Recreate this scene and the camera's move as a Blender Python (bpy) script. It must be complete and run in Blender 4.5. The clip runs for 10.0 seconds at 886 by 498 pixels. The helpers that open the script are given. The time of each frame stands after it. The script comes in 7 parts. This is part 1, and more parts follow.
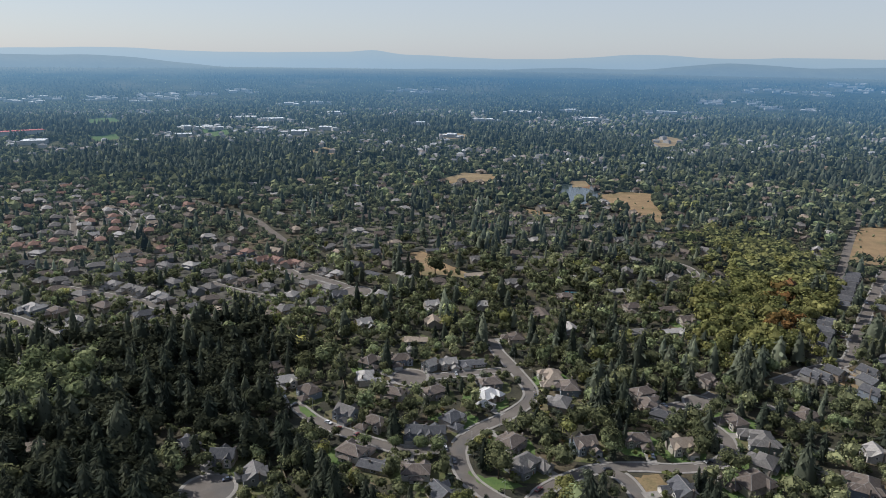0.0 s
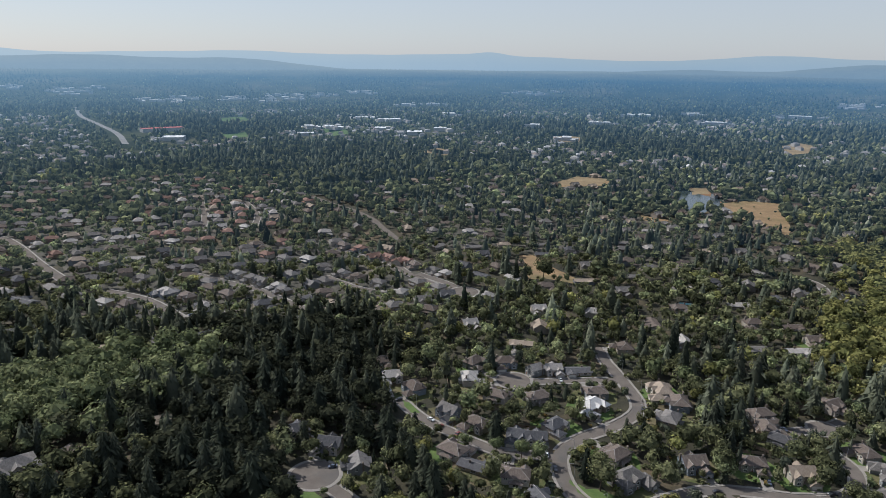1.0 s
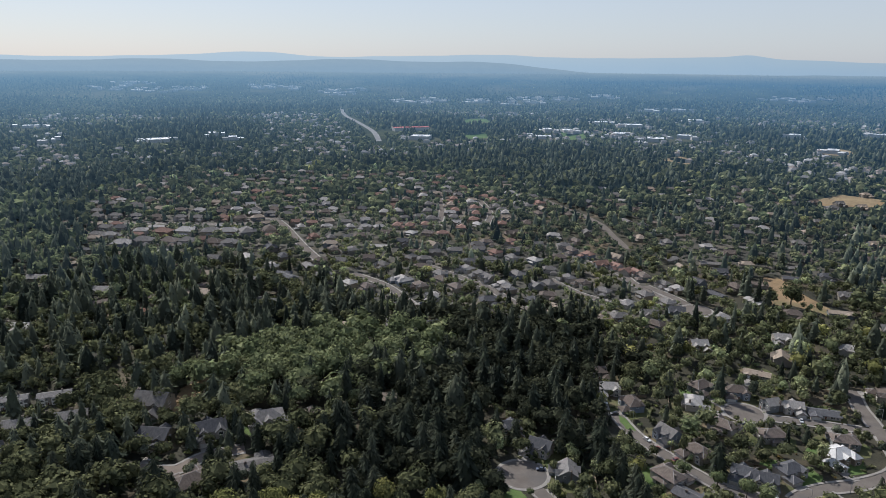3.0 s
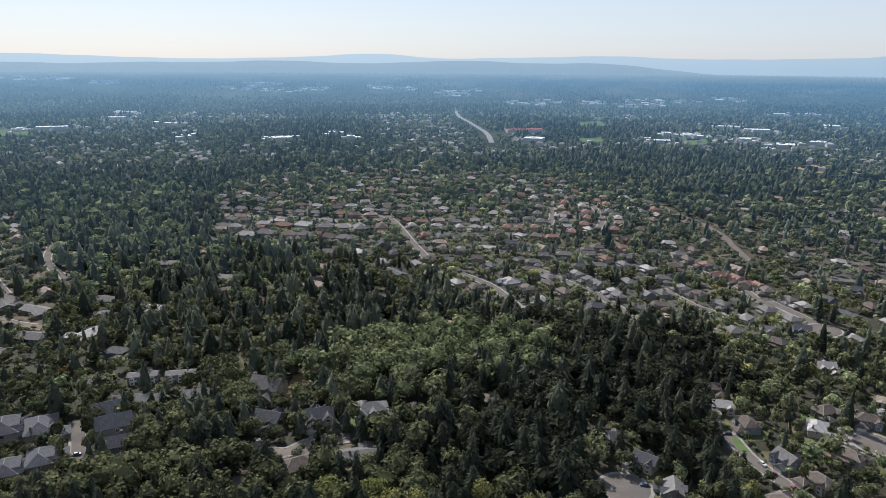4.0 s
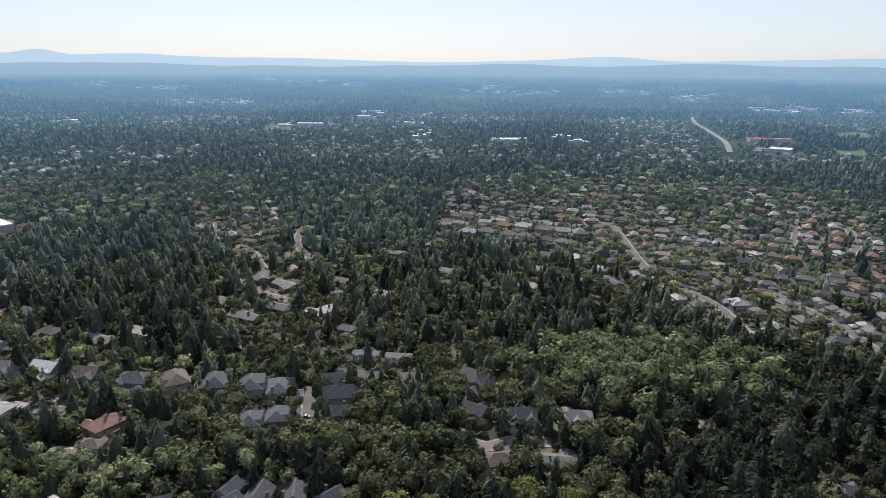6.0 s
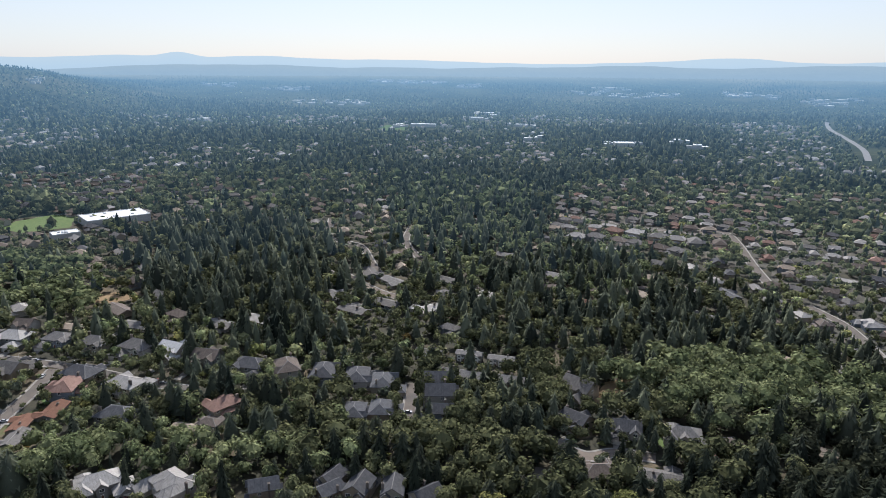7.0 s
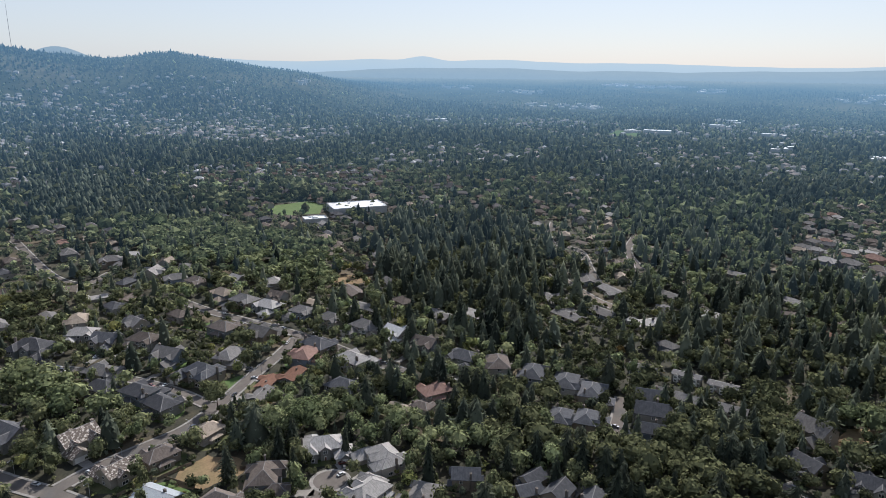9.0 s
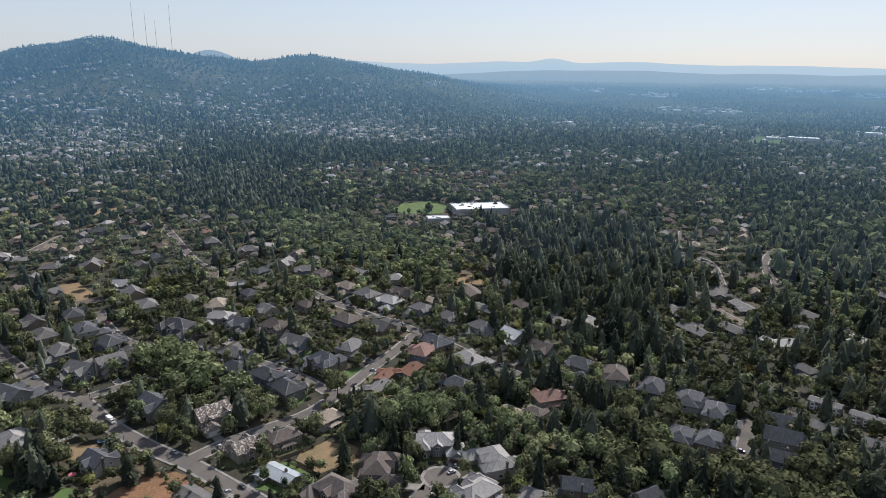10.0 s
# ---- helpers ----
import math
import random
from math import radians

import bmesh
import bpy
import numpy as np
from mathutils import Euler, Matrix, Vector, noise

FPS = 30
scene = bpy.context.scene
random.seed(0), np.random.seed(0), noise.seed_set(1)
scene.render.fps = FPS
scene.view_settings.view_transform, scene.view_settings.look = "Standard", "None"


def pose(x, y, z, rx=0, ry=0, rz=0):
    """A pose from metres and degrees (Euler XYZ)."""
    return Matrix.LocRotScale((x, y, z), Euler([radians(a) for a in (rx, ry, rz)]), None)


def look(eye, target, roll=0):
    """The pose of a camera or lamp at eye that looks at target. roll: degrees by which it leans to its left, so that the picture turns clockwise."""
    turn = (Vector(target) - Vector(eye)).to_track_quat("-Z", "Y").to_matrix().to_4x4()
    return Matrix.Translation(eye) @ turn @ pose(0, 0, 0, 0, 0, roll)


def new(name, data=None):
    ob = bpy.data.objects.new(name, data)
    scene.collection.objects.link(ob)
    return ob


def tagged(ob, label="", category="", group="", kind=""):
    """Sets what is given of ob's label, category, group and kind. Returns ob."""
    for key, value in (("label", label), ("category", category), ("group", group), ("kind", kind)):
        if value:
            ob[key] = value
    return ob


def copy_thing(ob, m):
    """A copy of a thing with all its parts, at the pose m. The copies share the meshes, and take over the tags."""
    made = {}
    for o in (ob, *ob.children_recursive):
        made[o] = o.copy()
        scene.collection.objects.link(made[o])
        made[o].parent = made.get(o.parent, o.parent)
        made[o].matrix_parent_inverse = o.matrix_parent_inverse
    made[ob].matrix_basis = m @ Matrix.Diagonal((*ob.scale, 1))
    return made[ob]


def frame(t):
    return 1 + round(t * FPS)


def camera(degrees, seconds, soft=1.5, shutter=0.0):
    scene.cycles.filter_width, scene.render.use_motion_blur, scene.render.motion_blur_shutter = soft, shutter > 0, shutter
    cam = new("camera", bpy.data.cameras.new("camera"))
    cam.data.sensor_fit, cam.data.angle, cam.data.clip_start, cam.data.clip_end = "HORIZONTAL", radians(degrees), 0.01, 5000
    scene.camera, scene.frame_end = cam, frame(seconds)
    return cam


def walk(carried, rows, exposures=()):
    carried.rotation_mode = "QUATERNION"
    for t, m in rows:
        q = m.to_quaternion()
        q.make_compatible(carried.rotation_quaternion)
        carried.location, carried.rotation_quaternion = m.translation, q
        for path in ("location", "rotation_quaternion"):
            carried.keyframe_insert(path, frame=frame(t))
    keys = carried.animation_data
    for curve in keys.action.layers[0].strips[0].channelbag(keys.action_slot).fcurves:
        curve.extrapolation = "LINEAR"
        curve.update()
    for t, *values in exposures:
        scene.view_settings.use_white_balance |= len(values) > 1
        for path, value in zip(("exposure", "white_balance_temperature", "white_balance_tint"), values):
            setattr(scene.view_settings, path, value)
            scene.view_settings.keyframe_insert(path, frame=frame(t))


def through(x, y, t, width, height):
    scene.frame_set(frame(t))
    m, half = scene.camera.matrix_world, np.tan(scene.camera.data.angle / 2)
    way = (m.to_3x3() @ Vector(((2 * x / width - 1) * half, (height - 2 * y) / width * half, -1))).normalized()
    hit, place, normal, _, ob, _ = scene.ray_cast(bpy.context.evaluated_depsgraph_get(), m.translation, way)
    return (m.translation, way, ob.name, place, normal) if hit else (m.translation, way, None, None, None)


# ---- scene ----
# ---- camera: a drone hovering at one spot and panning to its left ----
EYE = (0.0, 0.0, 190.0)
cam = camera(65.32, 10.0, soft=0.4)
ROWS = [
    (0.0, 0.000, -15.345, -0.827),
    (0.5, 4.586, -15.327, -0.762),
    (1.0, 9.346, -15.305, -0.710),
    (1.5, 14.262, -15.281, -0.651),
    (2.0, 19.188, -15.256, -0.617),
    (2.5, 24.049, -15.228, -0.598),
    (4.0, 37.978, -15.155, -0.483),
    (4.5, 42.942, -15.114, -0.447),
    (5.0, 47.902, -15.073, -0.395),
    (6.5, 60.815, -14.989, -0.394),
    (7.0, 65.637, -14.934, -0.374),
    (7.5, 70.629, -14.891, -0.376),
    (8.0, 75.087, -14.850, -0.396),
    (8.5, 79.381, -14.817, -0.418),
    (9.0, 84.285, -14.771, -0.437),
    (9.5, 89.498, -14.716, -0.450),
    (10.0, 94.586, -14.666, -0.473),
]
walk(cam, [(t, pose(*EYE, 90 + pitch, 0, yaw) @ pose(0, 0, 0, 0, 0, -roll)) for t, yaw, pitch, roll in ROWS],
     exposures=[(0.0, 0.02, 5890, 11), (2.5, 0.00, 5840, 12), (4.5, 0.35, 5830, 12), (7.5, 0.35, 5830, 12.5), (10.0, 0.15, 5850, 12.5)])

# ---- daylight: hazy summer sun ----
SUN_YAW, SUN_HEIGHT = 66.0, 42.0
scene.view_settings.exposure = 0.0
world = bpy.data.worlds.new("hazy_sky")
scene.world = world
world.use_nodes = True
_wn = world.node_tree
sky = _wn.nodes.new("ShaderNodeTexSky")
sky.sky_type, sky.sun_disc = "NISHITA", False
sky.sun_elevation, sky.sun_rotation = radians(SUN_HEIGHT), radians(-SUN_YAW)
sky.air_density, sky.dust_density, sky.ozone_density, sky.altitude = 1.0, 0.8, 2.5, 200
_bg = _wn.nodes["Background"]
_bg.inputs["Strength"].default_value = 0.85
# the clear sky dimmed, and veiled by pale summer haze that thins towards the zenith
_dim, _veil = _wn.nodes.new("ShaderNodeMix"), _wn.nodes.new("ShaderNodeMix")
for _n in (_dim, _veil):
    _n.data_type = "RGBA"
_dim.blend_type = "MULTIPLY"
_dim.inputs[0].default_value, _dim.inputs[7].default_value = 1.0, (0.126, 0.125, 0.125, 1)
_veil.inputs[0].default_value, _veil.inputs[7].default_value = 0.68, (0.680, 0.690, 0.690, 1)
_way, _up, _thin = _wn.nodes.new("ShaderNodeTexCoord"), _wn.nodes.new("ShaderNodeSeparateXYZ"), _wn.nodes.new("ShaderNodeMapRange")
_wn.links.new(_way.outputs["Generated"], _up.inputs[0])
_wn.links.new(_up.outputs[2], _thin.inputs["Value"])
for _k, _v in (("From Min", 0.10), ("From Max", 0.65), ("To Min", 0.68), ("To Max", 0.34)):
    _thin.inputs[_k].default_value = _v
_wn.links.new(_thin.outputs[0], _veil.inputs[0])
_wn.links.new(sky.outputs[0], _dim.inputs[6])
_wn.links.new(_dim.outputs[2], _veil.inputs[6])
_wn.links.new(_veil.outputs[2], _bg.inputs["Color"])
sun = new("sun", bpy.data.lights.new("sun", "SUN"))
sun.data.energy, sun.data.angle, sun.data.color = 5.4, radians(0.6), (1.0, 0.92, 0.80)
_a, _e = radians(SUN_YAW), radians(SUN_HEIGHT)
sun.matrix_world = look((-math.sin(_a) * math.cos(_e) * 900, math.cos(_a) * math.cos(_e) * 900, math.sin(_e) * 900), (0, 0, 0))

# ---- materials ----
MATS = {}


def nodes_of(name):
    m = bpy.data.materials.new(name)
    m.use_nodes = True
    MATS[name] = m
    nt = m.node_tree
    return m, nt, nt.nodes["Principled BSDF"]


def mixed(nt, fac, a, b, mode="MIX"):
    n = nt.nodes.new("ShaderNodeMix")
    n.data_type, n.blend_type = "RGBA", mode
    for slot, v in ((0, fac), (6, a), (7, b)):
        if isinstance(v, (int, float)):
            n.inputs[slot].default_value = v
        elif isinstance(v, tuple):
            n.inputs[slot].default_value = (*v, 1.0)[:4]
        else:
            nt.links.new(v, n.inputs[slot])
    return n.outputs[2]


def noise_of(nt, scale, detail=4.0, rough=0.6, coords="world", stretch=(1, 1, 1), low=0.35, high=0.65):
    """A grain of that many lumps per metre, spread to 0..1."""
    if coords == "world":
        src = nt.nodes.new("ShaderNodeNewGeometry").outputs["Position"]
    else:
        src = nt.nodes.new("ShaderNodeTexCoord").outputs["UV" if coords == "uv" else "Object"]
    mp = nt.nodes.new("ShaderNodeMapping")
    mp.inputs["Scale"].default_value = [scale * s for s in stretch]
    nt.links.new(src, mp.inputs["Vector"])
    n = nt.nodes.new("ShaderNodeTexNoise")
    n.inputs["Scale"].default_value, n.inputs["Detail"].default_value, n.inputs["Roughness"].default_value = 1.0, detail, rough
    nt.links.new(mp.outputs[0], n.inputs["Vector"])
    r = nt.nodes.new("ShaderNodeMapRange")
    r.inputs["From Min"].default_value, r.inputs["From Max"].default_value = low, high
    nt.links.new(n.outputs[0], r.inputs["Value"])
    return r.outputs[0]


def bumped(nt, bsdf, height, strength, distance):
    b = nt.nodes.new("ShaderNodeBump")
    b.inputs["Strength"].default_value, b.inputs["Distance"].default_value = strength, distance
    nt.links.new(height, b.inputs["Height"])
    nt.links.new(b.outputs[0], bsdf.inputs["Normal"])


def surface(name, a, b, scale=0.5, fine=4.0, fine_amount=0.35, rough=0.85, c=None, metal=0.0, bump=0.3, coords="world", shift=0.0, spec=0.3):
    """Two tones in lumps, a finer grain over them, an optional third tone in stains, and a shift of value from object to object."""
    m, nt, bsdf = nodes_of(name)
    col = mixed(nt, noise_of(nt, scale, coords=coords), a, b)
    if c:
        col = mixed(nt, noise_of(nt, scale * 0.37, 5.0, coords=coords, low=0.52, high=0.68), col, c)
    grain = noise_of(nt, fine, 3.0, coords=coords, low=0.3, high=0.7)
    dark = mixed(nt, 1.0, col, (1 - fine_amount,) * 3, "MULTIPLY")
    col = mixed(nt, grain, dark, col)
    if shift:
        info = nt.nodes.new("ShaderNodeObjectInfo")
        col2 = mixed(nt, 1.0, col, (1 - shift,) * 3, "MULTIPLY")
        col = mixed(nt, info.outputs["Random"], col2, col)
    nt.links.new(col, bsdf.inputs["Base Color"])
    bsdf.inputs["Roughness"].default_value, bsdf.inputs["Metallic"].default_value = rough, metal
    bsdf.inputs["Specular IOR Level"].default_value = spec
    if bump:
        bumped(nt, bsdf, grain, bump, 0.05)
    return m


surface("ground", (0.026, 0.028, 0.018), (0.062, 0.056, 0.034), 0.05, 0.9, 0.45, 0.95, c=(0.15, 0.115, 0.07))
surface("asphalt", (0.125, 0.110, 0.097), (0.158, 0.140, 0.124), 0.12, 3.0, 0.15, 1.0, c=(0.11, 0.105, 0.10), bump=0.1, spec=0.05)
surface("tan_paving", (0.155, 0.13, 0.108), (0.19, 0.16, 0.135), 0.15, 3.0, 0.15, 1.0, bump=0.1, spec=0.05)
surface("concrete", (0.21, 0.195, 0.175), (0.28, 0.26, 0.235), 0.3, 2.0, 0.2, 0.85, bump=0.1)
surface("dry_grass", (0.29, 0.20, 0.105), (0.21, 0.145, 0.078), 0.07, 0.8, 0.35, 0.95, c=(0.16, 0.135, 0.065))
surface("brown_grass", (0.27, 0.145, 0.075), (0.19, 0.105, 0.055), 0.08, 0.8, 0.35, 0.95, c=(0.15, 0.115, 0.06))
surface("lawn", (0.075, 0.125, 0.034), (0.11, 0.155, 0.046), 0.15, 1.5, 0.3, 0.95)
surface("yard", (0.06, 0.085, 0.025), (0.12, 0.115, 0.05), 0.11, 1.2, 0.4, 0.95, c=(0.19, 0.15, 0.09))
surface("estate_ground", (0.055, 0.056, 0.044), (0.095, 0.088, 0.07), 0.06, 0.9, 0.4, 0.95, c=(0.15, 0.13, 0.10))
surface("dry_yard", (0.17, 0.13, 0.08), (0.10, 0.085, 0.05), 0.13, 1.2, 0.35, 0.95, c=(0.08, 0.085, 0.035))
surface("roof_cap", (0.22, 0.21, 0.20), (0.30, 0.285, 0.27), 0.8, 4.0, 0.2, 0.7, coords="object", bump=0, shift=0.35)
surface("chimney_stone", (0.20, 0.165, 0.14), (0.27, 0.23, 0.195), 1.5, 5.0, 0.3, 0.9, coords="object", shift=0.4)
surface("canvas", (0.55, 0.16, 0.18), (0.65, 0.2, 0.21), 1.0, 5.0, 0.1, 0.8, coords="object", bump=0)
surface("pool_water", (0.10, 0.42, 0.48), (0.13, 0.50, 0.55), 0.5, 2.0, 0.1, 0.1, bump=0.1)
surface("blue_mat", (0.06, 0.2, 0.38), (0.07, 0.24, 0.44), 0.7, 4.0, 0.1, 0.6, coords="object", bump=0)
surface("bark", (0.07, 0.05, 0.035), (0.11, 0.08, 0.055), 1.5, 6.0, 0.4, 0.95, coords="object")
surface("trim", (0.72, 0.70, 0.66), (0.80, 0.78, 0.74), 0.8, 5.0, 0.1, 0.6, coords="object", bump=0)
surface("brick", (0.26, 0.13, 0.09), (0.33, 0.18, 0.12), 1.2, 6.0, 0.3, 0.9, coords="object")
surface("garage_paint", (0.55, 0.52, 0.46), (0.66, 0.63, 0.57), 0.6, 4.0, 0.1, 0.6, coords="object", bump=0, shift=0.4)
surface("door_paint", (0.16, 0.07, 0.045), (0.22, 0.10, 0.06), 0.9, 4.0, 0.2, 0.5, coords="object", bump=0, shift=0.4)
surface("steel", (0.35, 0.36, 0.37), (0.5, 0.5, 0.5), 0.5, 3.0, 0.2, 0.45, metal=0.7, bump=0)
surface("rubber", (0.02, 0.02, 0.02), (0.035, 0.035, 0.035), 2.0, 8.0, 0.2, 0.8, bump=0)
surface("pole_wood", (0.16, 0.12, 0.09), (0.22, 0.17, 0.13), 1.0, 6.0, 0.3, 0.9, coords="object")
surface("fence_wood", (0.24, 0.18, 0.13), (0.32, 0.25, 0.18), 0.6, 4.0, 0.3, 0.9, shift=0.3)


def roof_material(name, a, b, streak, gloss=0.85):
    """Weathered shingles: courses across the slope, streaks down it, a tone of its own for each house."""
    m, nt, bsdf = nodes_of(name)
    col = mixed(nt, noise_of(nt, 0.5, 4.0, coords="uv"), a, b)
    col = mixed(nt, noise_of(nt, 1.0, 3.0, coords="uv", stretch=(1.7, 0.12, 1), low=0.5, high=0.85), col, streak)
    course = noise_of(nt, 1.0, 2.0, coords="uv", stretch=(1.4, 5.0, 1), low=0.3, high=0.7)
    col = mixed(nt, course, mixed(nt, 1.0, col, (0.62,) * 3, "MULTIPLY"), col)
    info = nt.nodes.new("ShaderNodeObjectInfo")
    col = mixed(nt, info.outputs["Random"], mixed(nt, 1.0, col, (0.66, 0.65, 0.64), "MULTIPLY"), col)
    nt.links.new(col, bsdf.inputs["Base Color"])
    bsdf.inputs["Roughness"].default_value = gloss
    bsdf.inputs["Specular IOR Level"].default_value = 0.08
    bumped(nt, bsdf, course, 0.5, 0.05)


ROOFS = {"g": "roof_grey", "d": "roof_slate", "b": "roof_brown", "w": "roof_bleached", "r": "roof_russet", "o": "roof_tile", "t": "roof_tan", "p": "roof_patched", "m": "roof_metal", "x": "roof_white"}
roof_material("roof_grey", (0.185, 0.175, 0.167), (0.262, 0.249, 0.235), (0.115, 0.108, 0.103))
roof_material("roof_slate", (0.100, 0.102, 0.110), (0.150, 0.151, 0.159), (0.068, 0.068, 0.073))
roof_material("roof_brown", (0.156, 0.128, 0.110), (0.222, 0.186, 0.162), (0.096, 0.079, 0.068))
roof_material("roof_bleached", (0.40, 0.38, 0.355), (0.52, 0.495, 0.465), (0.24, 0.225, 0.21))
roof_material("roof_russet", (0.25, 0.155, 0.125), (0.34, 0.22, 0.18), (0.40, 0.28, 0.23))
roof_material("roof_tile", (0.21, 0.115, 0.08), (0.28, 0.15, 0.105), (0.31, 0.195, 0.14))
roof_material("roof_tan", (0.33, 0.27, 0.21), (0.43, 0.36, 0.29), (0.5, 0.44, 0.36))
roof_material("roof_white", (0.68, 0.67, 0.65), (0.76, 0.75, 0.73), (0.6, 0.59, 0.57))
roof_material("roof_metal", (0.46, 0.50, 0.53), (0.54, 0.58, 0.60), (0.6, 0.63, 0.65), 0.4)
_m, _nt, _b = nodes_of("roof_patched")
_nt.links.new(mixed(_nt, noise_of(_nt, 0.8, 4.0, 0.75, "uv", low=0.53, high=0.56), (0.10, 0.075, 0.058), (0.50, 0.45, 0.39)), _b.inputs["Base Color"])
_b.inputs["Roughness"].default_value = 0.8


def wall_material():
    """Painted lap siding; each house takes its own paint."""
    m, nt, bsdf = nodes_of("siding")
    info = nt.nodes.new("ShaderNodeObjectInfo")
    ramp = nt.nodes.new("ShaderNodeValToRGB")
    ramp.color_ramp.interpolation = "CONSTANT"
    tones = [(0.33, 0.29, 0.23), (0.23, 0.22, 0.20), (0.41, 0.37, 0.33), (0.19, 0.20, 0.20), (0.47, 0.44, 0.41), (0.26, 0.21, 0.16), (0.20, 0.23, 0.27), (0.36, 0.33, 0.28)]
    while len(ramp.color_ramp.elements) < len(tones):
        ramp.color_ramp.elements.new(0.5)
    for i, c in enumerate(tones):
        ramp.color_ramp.elements[i].position = i / len(tones)
        ramp.color_ramp.elements[i].color = (*c, 1)
    nt.links.new(info.outputs["Random"], ramp.inputs[0])
    lap = noise_of(nt, 1.0, 1.0, coords="object", stretch=(0.3, 0.3, 6.0), low=0.3, high=0.7)
    dirt = noise_of(nt, 0.4, 4.0, coords="object")
    col = mixed(nt, lap, mixed(nt, 1.0, ramp.outputs[0], (0.8,) * 3, "MULTIPLY"), ramp.outputs[0])
    col = mixed(nt, dirt, mixed(nt, 1.0, col, (0.86, 0.84, 0.8), "MULTIPLY"), col)
    nt.links.new(col, bsdf.inputs["Base Color"])
    bsdf.inputs["Roughness"].default_value = 0.75


wall_material()
for _n, _c in (("siding_cream", (0.31, 0.28, 0.235)), ("siding_taupe", (0.22, 0.195, 0.165)), ("siding_slate", (0.17, 0.185, 0.20)), ("siding_pale", (0.38, 0.36, 0.325))):
    surface(_n, _c, tuple(v * 0.85 for v in _c), 0.4, 3.0, 0.15, 0.75, bump=0)
_m, _nt, _b = nodes_of("glass")
_b.inputs["Base Color"].default_value = (0.03, 0.035, 0.04, 1)
_b.inputs["Roughness"].default_value = 0.08
_b.inputs["Specular IOR Level"].default_value = 0.8
_m, _nt, _b = nodes_of("water")
_b.inputs["Base Color"].default_value = (0.035, 0.05, 0.055, 1)
_b.inputs["Roughness"].default_value = 0.12
bumped(_nt, _b, noise_of(_nt, 0.3, 4.0), 0.25, 0.2)


def paint_material(name, tones):
    m, nt, bsdf = nodes_of(name)
    info = nt.nodes.new("ShaderNodeObjectInfo")
    ramp = nt.nodes.new("ShaderNodeValToRGB")
    ramp.color_ramp.interpolation = "CONSTANT"
    while len(ramp.color_ramp.elements) < len(tones):
        ramp.color_ramp.elements.new(0.5)
    for i, c in enumerate(tones):
        ramp.color_ramp.elements[i].position = i / len(tones)
        ramp.color_ramp.elements[i].color = (*c, 1)
    nt.links.new(info.outputs["Random"], ramp.inputs[0])
    nt.links.new(ramp.outputs[0], bsdf.inputs["Base Color"])
    bsdf.inputs["Roughness"].default_value, bsdf.inputs["Coat Weight"].default_value = 0.35, 0.6


paint_material("car_paint", [(0.62, 0.62, 0.61), (0.03, 0.03, 0.035), (0.18, 0.185, 0.19), (0.42, 0.42, 0.42), (0.05, 0.05, 0.055), (0.55, 0.54, 0.52), (0.16, 0.035, 0.03), (0.06, 0.075, 0.11)])


def leaf_material(name, tones=None, through=0.34):
    """Foliage: the tone comes from the tree itself (attribute leaf, or one of the tones by object); some light passes through the leaves."""
    m, nt, bsdf = nodes_of(name)
    if tones:
        info = nt.nodes.new("ShaderNodeObjectInfo")
        ramp = nt.nodes.new("ShaderNodeValToRGB")
        while len(ramp.color_ramp.elements) < len(tones):
            ramp.color_ramp.elements.new(0.5)
        for i, c in enumerate(tones):
            ramp.color_ramp.elements[i].position = i / max(1, len(tones) - 1)
            ramp.color_ramp.elements[i].color = (*c, 1)
        nt.links.new(info.outputs["Random"], ramp.inputs[0])
        col = ramp.outputs[0]
    else:
        at = nt.nodes.new("ShaderNodeAttribute")
        at.attribute_name = "leaf"
        col = at.outputs["Color"]
    geo = nt.nodes.new("ShaderNodeNewGeometry")
    col = mixed(nt, geo.outputs["Random Per Island"], mixed(nt, 1.0, col, (0.36, 0.38, 0.39), "MULTIPLY"), mixed(nt, 1.0, col, (1.72, 1.66, 1.50), "MULTIPLY"))
    nt.nodes.remove(bsdf)
    d, tr, mx = nt.nodes.new("ShaderNodeBsdfDiffuse"), nt.nodes.new("ShaderNodeBsdfTranslucent"), nt.nodes.new("ShaderNodeMixShader")
    mx.inputs[0].default_value = through
    for s in (d, tr):
        nt.links.new(col, s.inputs["Color"])
    nt.links.new(d.outputs[0], mx.inputs[1])
    nt.links.new(tr.outputs[0], mx.inputs[2])
    nt.links.new(mx.outputs[0], nt.nodes["Material Output"].inputs["Surface"])


leaf_material("leaves")
FIR = [(0.055, 0.068, 0.054), (0.088, 0.104, 0.079), (0.135, 0.150, 0.113)]
GREEN = [(0.063, 0.071, 0.041), (0.097, 0.106, 0.059), (0.143, 0.151, 0.084)]
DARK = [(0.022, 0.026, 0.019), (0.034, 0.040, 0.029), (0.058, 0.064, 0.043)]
BRIGHT = [(0.112, 0.136, 0.074), (0.154, 0.180, 0.097), (0.204, 0.226, 0.126)]
GOLD = [(0.118, 0.130, 0.054), (0.158, 0.166, 0.068), (0.200, 0.196, 0.080)]
RUSTY = [(0.14, 0.105, 0.042), (0.165, 0.105, 0.046), (0.185, 0.098, 0.045)]
for _n, _t in (("needles", FIR), ("leaves_green", GREEN), ("leaves_bright", BRIGHT), ("leaves_gold", GOLD), ("leaves_rust", RUSTY)):
    leaf_material(_n, [tuple(0.64 * c for c in q) for q in _t] if _n == "needles" else _t)


